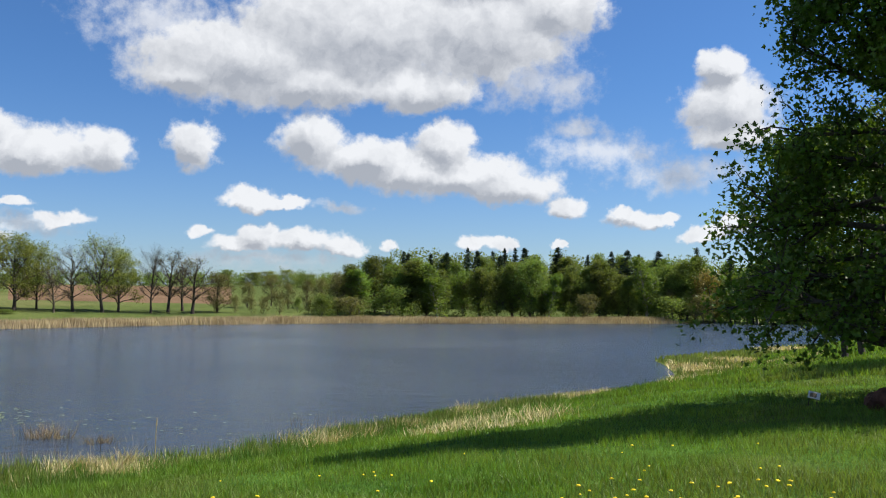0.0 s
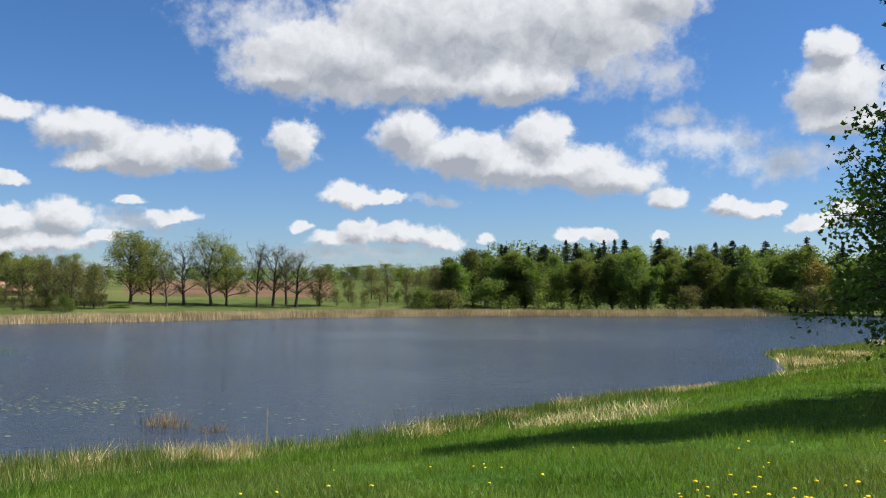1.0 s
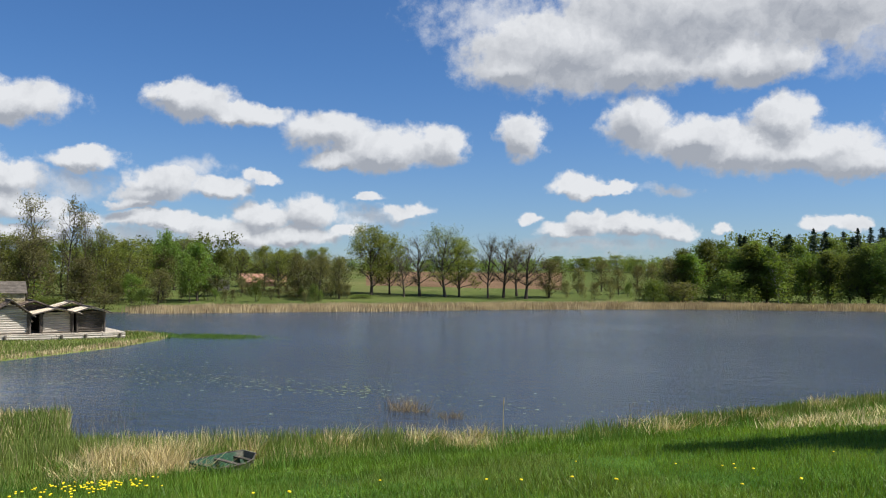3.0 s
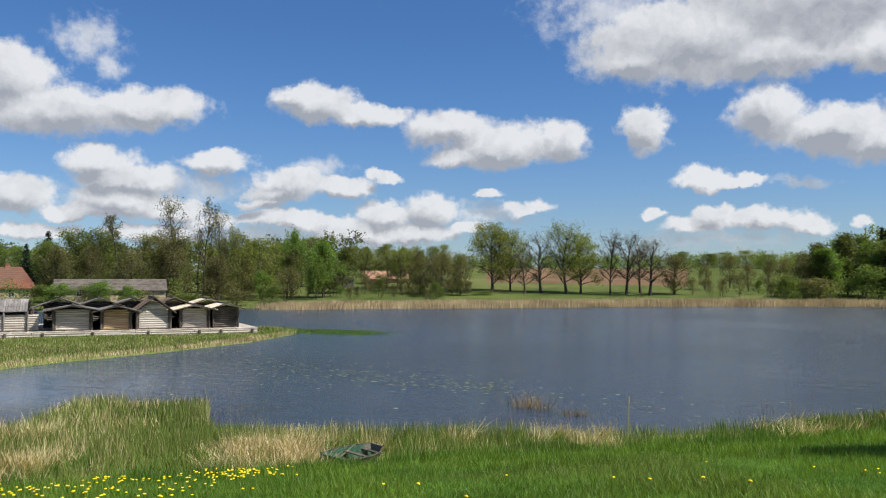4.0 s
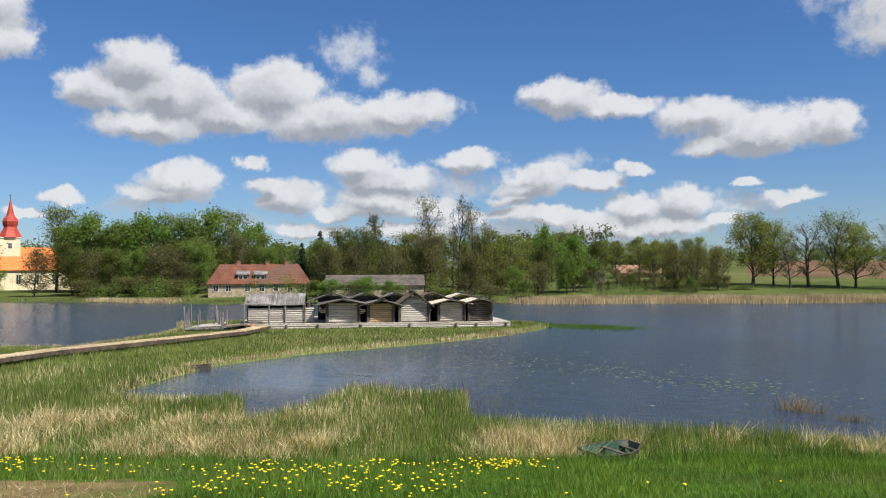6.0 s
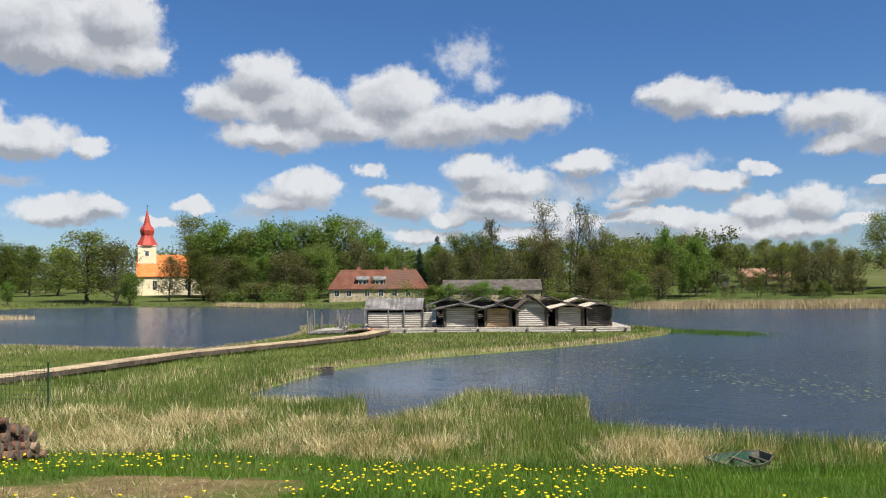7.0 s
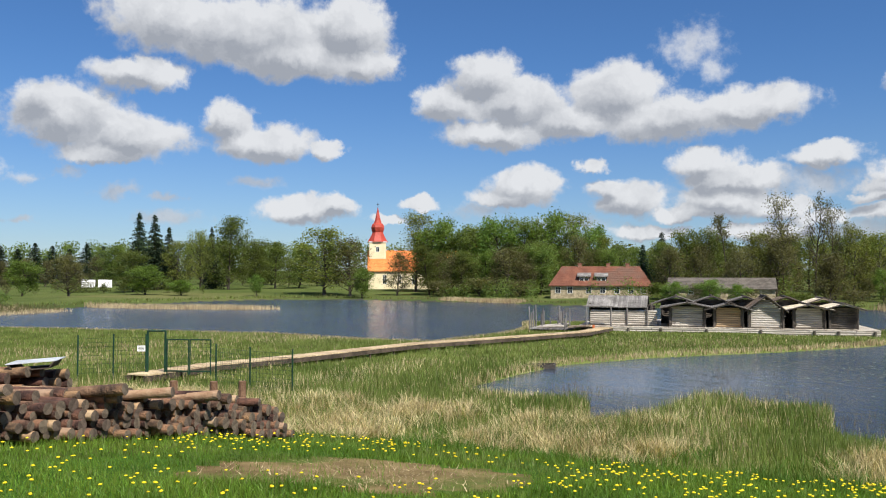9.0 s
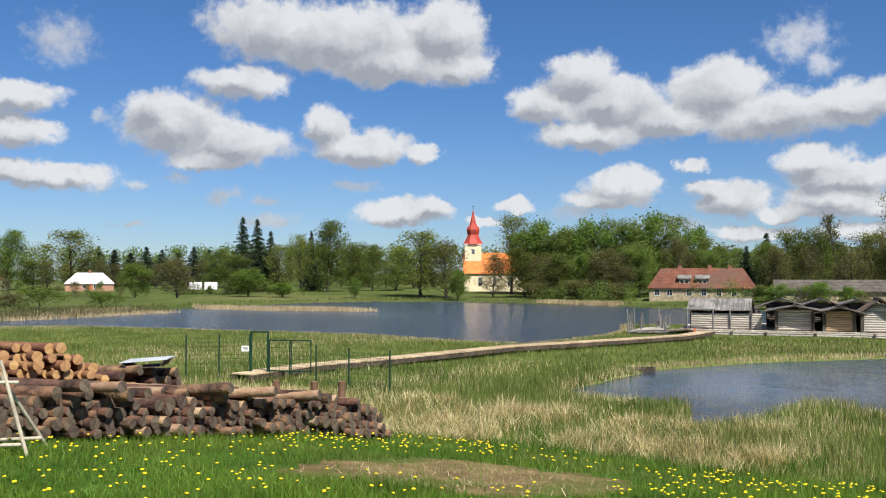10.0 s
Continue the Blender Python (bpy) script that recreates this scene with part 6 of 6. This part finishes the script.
landing()
chair = empty("orange_bench", "small orange-red painted wooden bench", "bench")
part("seat", solid(lambda b: box(b, (-1.5, -0.9, 0.42), (-0.9, -0.55, 0.48))), chair, "", M_ORANGE)
part("backrest", solid(lambda b: box(b, (-1.72, -0.9, 0.2), (-1.55, -0.5, 0.85))), chair, "", M_ORANGE)
for bx, by in ((-1.45, -0.85), (-0.95, -0.85), (-1.45, -0.6), (-0.95, -0.6)):
    part("leg", solid(lambda b: box(b, (bx - 0.04, by - 0.03, 0.1), (bx + 0.04, by + 0.03, 0.42))), chair, "", M_ORANGE)
chair.matrix_world = VILLAGE


# ---- boardwalk, fence and gate ----
WALKWAY = [(-40.4, 1.2), (-44.0, 4.6), (-47.0, 9.6), (-53.3, 18.5), (-57.6, 28.7), (-60.7, 35.6), (-65.2, 40.6)]


def boardwalk():
    rng = random.Random(5)
    thing = empty("boardwalk", "long plank boardwalk over the marsh", "boardwalk")
    planks = bmesh.new()
    posts = []
    for (ax, ay), (bx, by) in zip(WALKWAY[:-1], WALKWAY[1:]):
        n = math.hypot(bx - ax, by - ay)
        m = pose(ax, ay, 0, 0, 0, math.degrees(math.atan2(by - ay, bx - ax)))
        x = 0.0
        while x < n:
            w = rng.uniform(0.15, 0.19)
            e = rng.uniform(-0.04, 0.04)
            box(planks, (x, -0.58 + e, 0.74 + rng.uniform(-0.006, 0.006)), (x + w - 0.014, 0.58 + e, 0.80 + rng.uniform(-0.008, 0.008)), m)
            x += w
        for s in (-0.52, 0.52):
            beam = bmesh.new()
            box(beam, (-0.2, s - 0.06, 0.5), (n + 0.2, s + 0.06, 0.735), m)
            part("beam", beam, thing, "", M_DARK_WOOD)
        k = 1.0
        while k < n:
            posts += [m @ Vector((k, s, 0)) for s in (-0.46, 0.46)]
            k += 2.4
    tagged(part("planks", planks, thing, "", M_DECK_WARM), kind="stuff")
    for p in posts:
        b = bmesh.new()
        rod(b, (p.x, p.y, -0.9), (p.x, p.y, 0.62), 0.07, 6)
        part("post", b, thing, "", M_DARK_WOOD)


boardwalk()
M_FENCE = material("green_fence_paint", (0.008, 0.032, 0.018), (0.015, 0.055, 0.03), 3.0, 0.5, 0.1)


def fence_panel(bm, a, b, z0, h, step=0.16):
    """Thin welded wires between two posts."""
    a, b = Vector((*a, z0)), Vector((*b, z0))
    n = max(2, int((b - a).length / step))
    for k in range(1, n):
        p = a.lerp(b, k / n)
        rod(bm, p + Vector((0, 0, 0.06)), p + Vector((0, 0, h - 0.03)), 0.005, 3)
    for k in range(9):
        z = 0.08 + (h - 0.12) * k / 8
        rod(bm, a + Vector((0, 0, z)), b + Vector((0, 0, z)), 0.006, 3)


def fence(points, h, base):
    thing = empty("wire_fence", "dark green wire mesh fence on thin posts", "fence", "wire fence by the boardwalk")
    for x, y in points:
        p = bmesh.new()
        rod(p, (x, y, base - 0.4), (x, y, base + h), 0.035, 8)
        post = part("post", p, thing, "", M_FENCE)
        c = bmesh.new()
        rod(c, (x, y, base + h), (x, y, base + h + 0.03), 0.042, 8)
        part("cap", c, post, "", M_FENCE)
    for a, b in zip(points[:-1], points[1:]):
        w = bmesh.new()
        fence_panel(w, a, b, base, h - 0.1)
        tagged(part("wire_mesh", w, thing, "", M_FENCE), kind="stuff")
    return thing


fence([(-41.3, -1.25), (-41.5, 0.2), (-41.2, 1.55)], 1.72, 0.75)
fence([(-38.8, 4.3), (-36.6, 5.4), (-34.9, 6.8)], 1.62, 0.5)


def gate():
    thing = empty("wire_gate", "open green wire gate in a tall frame", "gate")
    for x, y, h in ((-41.2, 1.62, 1.95), (-40.9, 2.35, 1.95)):
        p = bmesh.new()
        rod(p, (x, y, 0.3), (x, y, 0.7 + h), 0.05, 8)
        part("gate_post", p, thing, "", M_FENCE)
    top = bmesh.new()
    rod(top, (-41.2, 1.62, 2.62), (-40.9, 2.35, 2.62), 0.04, 8)
    part("lintel", top, thing, "", M_FENCE)
    for ax, ay, bx, by in ((-40.8, 2.42, -40.4, 3.3), (-40.35, 3.36, -39.9, 4.2)):
        leaf = bmesh.new()
        for z in (0.85, 2.25):
            rod(leaf, (ax, ay, z), (bx, by, z), 0.03, 6)
        for x, y in ((ax, ay), (bx, by)):
            rod(leaf, (x, y, 0.7), (x, y, 2.27), 0.03, 6)
        leaf_ob = part("gate_leaf", leaf, thing, "", M_FENCE)
        wires = bmesh.new()
        fence_panel(wires, (ax, ay), (bx, by), 0.8, 1.5)
        part("wire_mesh", wires, leaf_ob, "", M_FENCE)


gate()
notice = empty("notice_sign", "small white notice on the wire fence", "sign")
part("board", solid(lambda b: box(b, (-0.02, -0.17, 0.0), (0.02, 0.17, 0.26))), notice, "", M_WHITE)
bar_bm = bmesh.new()
for k in range(3):
    box(bar_bm, (0.021, -0.12, 0.06 + 0.06 * k), (0.026, 0.12, 0.08 + 0.06 * k))
part("text_bars", bar_bm, notice, "", M_DARK_WOOD)
notice.matrix_world = pose(-41.2, 1.35, 1.72, 0, 0, -10)


# ---- trees of the near shore ----
M_MAPLE = material("maple_leaves", (0.062, 0.112, 0.014), (0.125, 0.19, 0.027), 0.6, 0.5, 0.0, 6.0, island=0.3, through_light=0.4)
maple = leafy_tree("maple_tree", "large leafy maple on the lawn slope", 81, 15.5, 8.8, 0.1, 76, 80000, 0.115, M_MAPLE, lift=0.02, spread=0.18, twigs=9, fine_twigs=2,
                   trunk_r=0.22, rise=-0.06, profile=(1.0, 0.68, 0.38, 0.16), droop=0.14, star=True, reach=0.8, low=1.3, limb_leaves=True)
maple.matrix_world = pose(10.4, 18.5, ground_at(10.4, 18.5) - 0.1, 0, 0, 40)
lime = leafy_tree("lime_tree", "slender lime tree on the shore slope", 82, 13, 7, 0.22, 22, 9000, 0.24, M_MAPLE, spread=0.32, twigs=7, fine_twigs=2, trunk_r=0.16, rise=0.2, lift=0.0, star=True)
tagged(lime, group="limes on the slope")
lime.matrix_world = pose(21.0, 45.2, ground_at(21.0, 45.2), 0, -4, 0)
copy_thing(lime, pose(22.1, 45.6, ground_at(22.1, 45.6), 0, 3, 120))
copy_thing(lime, pose(24.8, 32.5, ground_at(24.8, 32.5), 0, 0, 200) @ Matrix.Scale(1.15, 4))

# ---- stacked timber ----
M_LOG_BARK = material("log_bark", (0.05, 0.030, 0.022), (0.21, 0.115, 0.072), 4.0, 0.9, 0.7, 6.0, (1, 1, 1), thing=0.35, stain=(0.32, 0.17, 0.09))
M_LOG_PEELED = material("peeled_log", (0.33, 0.20, 0.11), (0.52, 0.36, 0.22), 3.0, 0.8, 0.4, 6.0, thing=0.2, stain=(0.20, 0.13, 0.09))
M_LOG_FRESH = material("fresh_orange_log", (0.17, 0.08, 0.042), (0.36, 0.18, 0.085), 3.0, 0.8, 0.4, 6.0, thing=0.25, stain=(0.18, 0.10, 0.06))


def end_grain(name, dark, light):
    m = material(name, dark, light, 6.0, 0.85, 0.3, 8.0, thing=0.22)
    tree = m.node_tree
    b = next(n for n in tree.nodes if n.type == "BSDF_PRINCIPLED")
    colour = b.inputs["Base Color"].links[0].from_socket
    rings = node(tree, "ShaderNodeTexWave", wave_type="RINGS")
    rings.rings_direction = "X"
    tree.links.new(node(tree, "ShaderNodeTexCoord").outputs["Object"], rings.inputs["Vector"])
    rings.inputs["Scale"].default_value = 18.0
    rings.inputs["Distortion"].default_value = 1.5
    fac = maths(tree, "MULTIPLY", rings.outputs["Fac"], 0.4)
    tree.links.new(mix_rgb(tree, fac, colour, tuple(0.55 * c for c in dark)), b.inputs["Base Color"])
    return m


M_END_GREY = end_grain("weathered_log_end", (0.075, 0.055, 0.04), (0.19, 0.145, 0.105))
M_END_FRESH = end_grain("fresh_log_end", (0.42, 0.23, 0.09), (0.62, 0.38, 0.17))


def log_thing(label, radius, length, bark, end, seed, group):
    """A felled trunk along -x from the origin: bark and two sawn ends."""
    rng = random.Random(seed)
    thing = empty("log", label, "log", group)
    sides, bits = 12, 7
    verts, faces = [], []
    bow = rng.uniform(-0.05, 0.05)
    wave = [rng.uniform(0.95, 1.05) for _ in range(sides)]
    for k in range(bits):
        f = k / (bits - 1)
        r = radius * (1.06 - 0.16 * f) * rng.uniform(0.97, 1.03)
        for s in range(sides):
            a = 2 * math.pi * s / sides
            q = r * wave[s] * rng.uniform(0.985, 1.015)
            verts.append((-length * f, q * math.cos(a) + bow * math.sin(math.pi * f), q * math.sin(a)))
    for k in range(bits - 1):
        for s in range(sides):
            a, b = k * sides + s, k * sides + (s + 1) % sides
            faces.append((a, b, b + sides, a + sides))
    part("bark", flat_mesh("bark", verts, faces, [bark], None, True), thing)
    for k, shift in ((0, 0.0), (bits - 1, 0.0)):
        ring = [Vector(verts[k * sides + s]) for s in range(sides)]
        mid = sum(ring, Vector()) / sides
        disc = bmesh.new()
        inner = [disc.verts.new(mid + (p - mid) * 0.55 + Vector((0.004 if k == 0 else -0.004, 0, 0))) for p in ring]
        outer = [disc.verts.new(p) for p in ring]
        for s in range(sides):
            disc.faces.new((outer[s], outer[(s + 1) % sides], inner[(s + 1) % sides], inner[s]))
        disc.faces.new(inner)
        part("sawn_end", disc, thing, "", end)
    return thing


def stack(protos, x0, y0, y1, pitch_y, layers, rise, seed, jitter, taper=0.0, skew=0.0, first=0):
    """Lays logs in layers; their ends look to +x, the stack runs along y."""
    rng = random.Random(seed)
    for k in range(first, first + layers):
        y = y0 + (0.5 * pitch_y if k % 2 else 0) + taper * k * 0.3
        end_y = y1 - taper * k
        while y < end_y:
            thing = rng.choice(protos)
            x = x0 - 0.5 * (y + 2.3) + rng.uniform(-jitter, jitter) - 0.05 * k
            zf, zb = ground_at(x, y), ground_at(x - 2.5, y - 2.6)
            tilt = math.degrees(math.atan2(zf - zb, 3.6))
            z = zf + 0.15 + k * rise + rng.uniform(-0.025, 0.025)
            m = pose(x, y, z, 0, -tilt + rng.uniform(-1, 1), skew + rng.uniform(-2.5, 2.5)) @ pose(0, 0, 0, rng.uniform(0, 360), 0, 0)
            copy_thing(thing, m)
            y += pitch_y * rng.uniform(0.92, 1.12)


OLD = "weathered logs stacked on the lawn"
NEWER = "fresh logs stacked behind"
old_logs = [log_thing("bark-covered log with a weathered grey end", 0.086, 3.9, M_LOG_BARK, M_END_GREY, 91, OLD), log_thing("bark-covered log with a weathered grey end", 0.096, 3.7, M_LOG_BARK, M_END_GREY, 92, OLD),
            log_thing("thin bark-covered log with a grey end", 0.074, 4.1, M_LOG_BARK, M_END_GREY, 93, OLD), log_thing("half-peeled brown log with a grey end", 0.08, 3.9, M_LOG_PEELED, M_END_GREY, 94, OLD)]
new_logs = [log_thing("fresh orange log with a bright end", 0.105, 3.2, M_LOG_FRESH, M_END_FRESH, 95, NEWER), log_thing("thin fresh orange log with bright end", 0.085, 3.3, M_LOG_FRESH, M_END_FRESH, 96, NEWER)]
brown_logs = [log_thing("brown log with rough reddish bark", 0.11, 3.4, M_LOG_BARK, M_END_GREY, 97, NEWER), log_thing("slim brown log with reddish bark", 0.095, 3.5, M_LOG_FRESH, M_END_GREY, 98, NEWER)]
stack(old_logs + old_logs[:3] * 3, -14.3, -3.9, 3.1, 0.164, 4, 0.14, 101, 0.14, 0.1, 48)
stack(old_logs + old_logs[:2], -14.55, -3.9, 2.5, 0.2, 1, 0.141, 106, 0.55, 0.0, 57, 4)
for by in (-3.9, -0.6):   # bearers that keep the stack off the grass
    bx = -14.9 - 0.5 * (by + 2.3)
    copy_thing(old_logs[0], pose(bx, by - 0.5, ground_at(bx - 0.9, by + 1.2) + 0.05, 0, 0, -63))
stack(new_logs, -19.3, -4.6, -1.3, 0.205, 8, 0.172, 104, 0.3, 0.26, 36)
stack(brown_logs, -20.4, -2.4, 0.0, 0.23, 6, 0.19, 105, 0.35, 0.2, 62)
for lx, ly, turn, thing in ((-15.9, 1.55, 58, old_logs[3]), (-15.5, 0.75, 62, old_logs[3]), (-14.3, -1.6, 44, old_logs[3]), (-14.1, -2.1, 40, old_logs[0]), (-15.2, 0.0, 56, old_logs[0])):
    copy_thing(thing, pose(lx, ly, ground_at(lx, ly) + 0.86 - 0.05 * max(ly, 0), 0, -5, turn))
for thing in old_logs + new_logs + brown_logs:
    for ob in (*thing.children_recursive, thing):
        bpy.data.objects.remove(ob)

M_STAKE = material("brown_stake", (0.14, 0.075, 0.04), (0.26, 0.15, 0.09), 4.0, 0.85, 0.4, 8.0)
for sx, sy, top in ((-18.9, 1.02, 2.9), (-19.2, 1.85, 2.82), (-18.8, 2.38, 2.85)):
    s = bmesh.new()
    rod(s, (0, 0, -0.3), (0.03, 0, top - ground_at(sx, sy)), 0.085, 10, 0.92)
    ob = part("stake", s, None, "short brown wooden stake behind the logs", M_STAKE)
    tagged(ob, category="stake", group="stakes holding the logs")
    ob.location = (sx, sy, ground_at(sx, sy))

M_ZINC = material("zinc_sheet", (0.42, 0.44, 0.45), (0.62, 0.64, 0.65), 2.0, 0.45, 0.1)
tray = empty("metal_trough", "shallow grey metal trough on the logs", "trough")
hull = bmesh.new()
outer = [(-0.55, 0.24), (-0.42, 0.0), (0.42, 0.0), (0.55, 0.24), (0.52, 0.24), (0.40, 0.03), (-0.40, 0.03), (-0.52, 0.24)]
prism(hull, outer, -0.5, 0.5)
bmesh.ops.recalc_face_normals(hull, faces=hull.faces)
part("tray", hull, tray, "", M_DARK_WOOD)
part("lid", solid(lambda b: box(b, (-0.58, -0.52, 0.245), (0.6, 0.52, 0.275))), tray, "pale metal sheet on top", M_ZINC)
tray.matrix_world = pose(-21.0, -1.65, ground_at(-21.0, -1.65) + 1.2, 0, -4, 80) @ Matrix.Diagonal((0.85, 0.85, 0.6, 1))


M_POLE = material("pale_peeled_pole", (0.36, 0.31, 0.22), (0.56, 0.50, 0.38), 3.0, 0.7, 0.2, 8.0)
saw = empty("sawhorse", "sawhorse of pale peeled birch poles", "sawhorse")
zs = ground_at(-12.5, -2.6)
for a, b in (((-12.50, -2.57, zs), (-12.62, -2.92, zs + 1.20)), ((-13.25, -2.45, zs - 0.04), (-12.55, -2.93, zs + 1.05)), ((-12.50, -3.75, zs), (-12.68, -3.45, zs + 1.20)),
             ((-13.25, -3.8, zs - 0.04), (-12.6, -3.4, zs + 1.05)), ((-12.6, -2.7, zs + 0.92), (-12.6, -3.7, zs + 0.95)), ((-12.55, -2.62, zs + 0.14), (-12.55, -3.7, zs + 0.14)), ((-13.1, -2.5, zs + 0.12), (-13.1, -3.75, zs + 0.12))):
    p = bmesh.new()
    rod(p, a, b, 0.024, 9, 0.9)
    part("pole", p, saw, "", M_POLE)


# ---- boats ----
M_BOAT = material("faded_green_boat_paint", (0.015, 0.06, 0.032), (0.035, 0.10, 0.06), 2.5, 0.7, 0.4, 8.0, stain=(0.16, 0.15, 0.12))
M_BOAT_DARK = material("dark_wet_wood", (0.035, 0.030, 0.025), (0.10, 0.085, 0.07), 2.0, 0.8, 0.4, 8.0)


def rowing_boat(label, outside, inside_mat):
    """A flat-bottomed boat along +x, its square transom at the origin."""
    thing = empty("rowing_boat", label, "boat")
    stations = [(0.0, 0.48, 0.36, 0.42), (0.7, 0.58, 0.44, 0.40), (1.5, 0.60, 0.46, 0.39), (2.2, 0.50, 0.36, 0.42), (2.8, 0.24, 0.14, 0.48)]
    hull = bmesh.new()
    loops = []
    for x, top, low, h in stations:
        prof = [(-top, h), (-low, 0.0), (low, 0.0), (top, h), (top - 0.03, h), (low - 0.03, 0.03), (-low + 0.03, 0.03), (-top + 0.03, h)]
        loops.append([hull.verts.new((x, y, z + (0.10 if x > 2.5 else 0.0) * (z < 0.1))) for y, z in prof])
    for a, b in zip(loops[:-1], loops[1:]):
        for k in range(8):
            hull.faces.new((a[k], a[(k + 1) % 8], b[(k + 1) % 8], b[k]))
    hull.faces.new(loops[0])
    hull.faces.new(loops[-1][::-1])
    bmesh.ops.recalc_face_normals(hull, faces=hull.faces)
    part("hull", hull, thing, "", outside)
    tr = bmesh.new()
    prism(tr, [(-0.49, 0.43), (-0.37, -0.01), (0.37, -0.01), (0.49, 0.43)], -0.03, 0.03)
    for v in tr.verts:
        v.co.x, v.co.y = v.co.y, v.co.x
    bmesh.ops.recalc_face_normals(tr, faces=tr.faces)
    part("transom", tr, thing, "", outside)
    bow = bmesh.new()
    box(bow, (2.76, -0.22, 0.12), (2.82, 0.22, 0.5))
    part("bow_board", bow, thing, "", outside)
    for x, half in ((0.5, 0.53), (1.6, 0.57), (2.5, 0.36)):
        t = bmesh.new()
        box(t, (x - 0.12, -half, 0.28), (x + 0.12, half, 0.31))
        part("thwart", t, thing, "", inside_mat)
    for s in (-1, 1):
        g = bmesh.new()
        for (x0, t0, _, h0), (x1, t1, _, h1) in zip(stations[:-1], stations[1:]):
            rod(g, (x0, s * t0, h0 + 0.01), (x1, s * t1, h1 + 0.01), 0.025, 6)
        part("gunwale", g, thing, "", inside_mat)
    for k in range(4):
        f = bmesh.new()
        box(f, (0.1, -0.3 + 0.155 * k, 0.04), (2.2, -0.3 + 0.155 * k + 0.14, 0.055))
        part("floor_board", f, thing, "", inside_mat)
    return thing


boat = rowing_boat("old green rowing boat in the reeds", M_BOAT, M_BOAT_DARK)
boat.matrix_world = pose(-13.45, 17.35, 0.27, 9, 3, 94) @ Matrix.Scale(0.78, 4)
far_boat = rowing_boat("grey rowing boat moored at the far reeds", M_BOARD_GREY, M_BOAT_DARK)
far_boat.matrix_world = pose(-76.0, 143.0, -0.05, 0, 0, 30)
sunk = empty("sunken_box", "dark wooden box lying in shallow water", "box")
for lo, hi in (((-0.6, -0.28, -0.2), (0.6, -0.23, 0.28)), ((-0.6, 0.23, -0.2), (0.6, 0.28, 0.28)), ((-0.6, -0.23, -0.2), (-0.55, 0.23, 0.28)), ((0.55, -0.23, -0.2), (0.6, 0.23, 0.28))):
    part("side_board", solid(lambda b: box(b, lo, hi)), sunk, "", M_BOAT_DARK)
part("bottom_board", solid(lambda b: box(b, (-0.55, -0.23, -0.05), (0.55, 0.23, 0.02))), sunk, "", M_BOAT_DARK)
sunk.matrix_world = pose(-43.5, 22.5, -0.06, 5, -3, 56) @ Matrix.Diagonal((1.5, 1.1, 1.0, 1))

# ---- small things on the slope ----
board = empty("info_board", "small tilted white information board", "sign")
part("panel", solid(lambda b: box(b, (-0.24, -0.015, 0.0), (0.24, 0.015, 0.34), pose(0, 0, 0.35, -35, 0, 0))), board, "", M_WHITE)
part("picture", solid(lambda b: box(b, (-0.17, -0.02, 0.06), (0.10, -0.016, 0.26), pose(0, 0, 0.35, -35, 0, 0))), board, "", M_BOARD_BROWN)
for s in (-0.15, 0.15):
    leg = bmesh.new()
    rod(leg, (s, 0.06, -0.2), (s, 0.06, 0.42), 0.02, 6)
    part("leg", leg, board, "", M_DARK_WOOD)
board.matrix_world = pose(7.9, 18.6, ground_at(7.9, 18.6), 0, 12, -22) @ Matrix.Scale(0.5, 4)

M_STUMP = material("red_brown_stump", (0.07, 0.03, 0.02), (0.17, 0.08, 0.05), 3.0, 0.9, 0.7, 6.0)
stump = bmesh.new()
bmesh.ops.create_icosphere(stump, subdivisions=3, radius=0.42)
for v in stump.verts:
    n = noise.noise(v.co * 3.0)
    v.co *= 1 + 0.35 * n
    v.co.z = v.co.z * 0.75 if v.co.z > 0 else v.co.z * 0.4
ob = part("tree_stump", stump, None, "old red-brown uprooted stump in shade", M_STUMP)
tagged(ob, category="stump")
ob.location = (8.7, 16.9, ground_at(8.7, 16.9) + 0.1)

stalk = empty("reed_stalk", "single tall pale reed stalk", "reed")
s = bmesh.new()
rod(s, (0, 0, -0.2), (0.05, 0, 1.25), 0.018, 5, 0.6)
part("stem", s, stalk, "", M_STRAW)
s = bmesh.new()
rod(s, (0.05, 0, 1.2), (0.07, 0, 1.42), 0.03, 6, 0.3)
part("plume", s, stalk, "", M_STRAW)
stalk.matrix_world = pose(-8.3, 25.2, 0.15, 3, 0, 0)
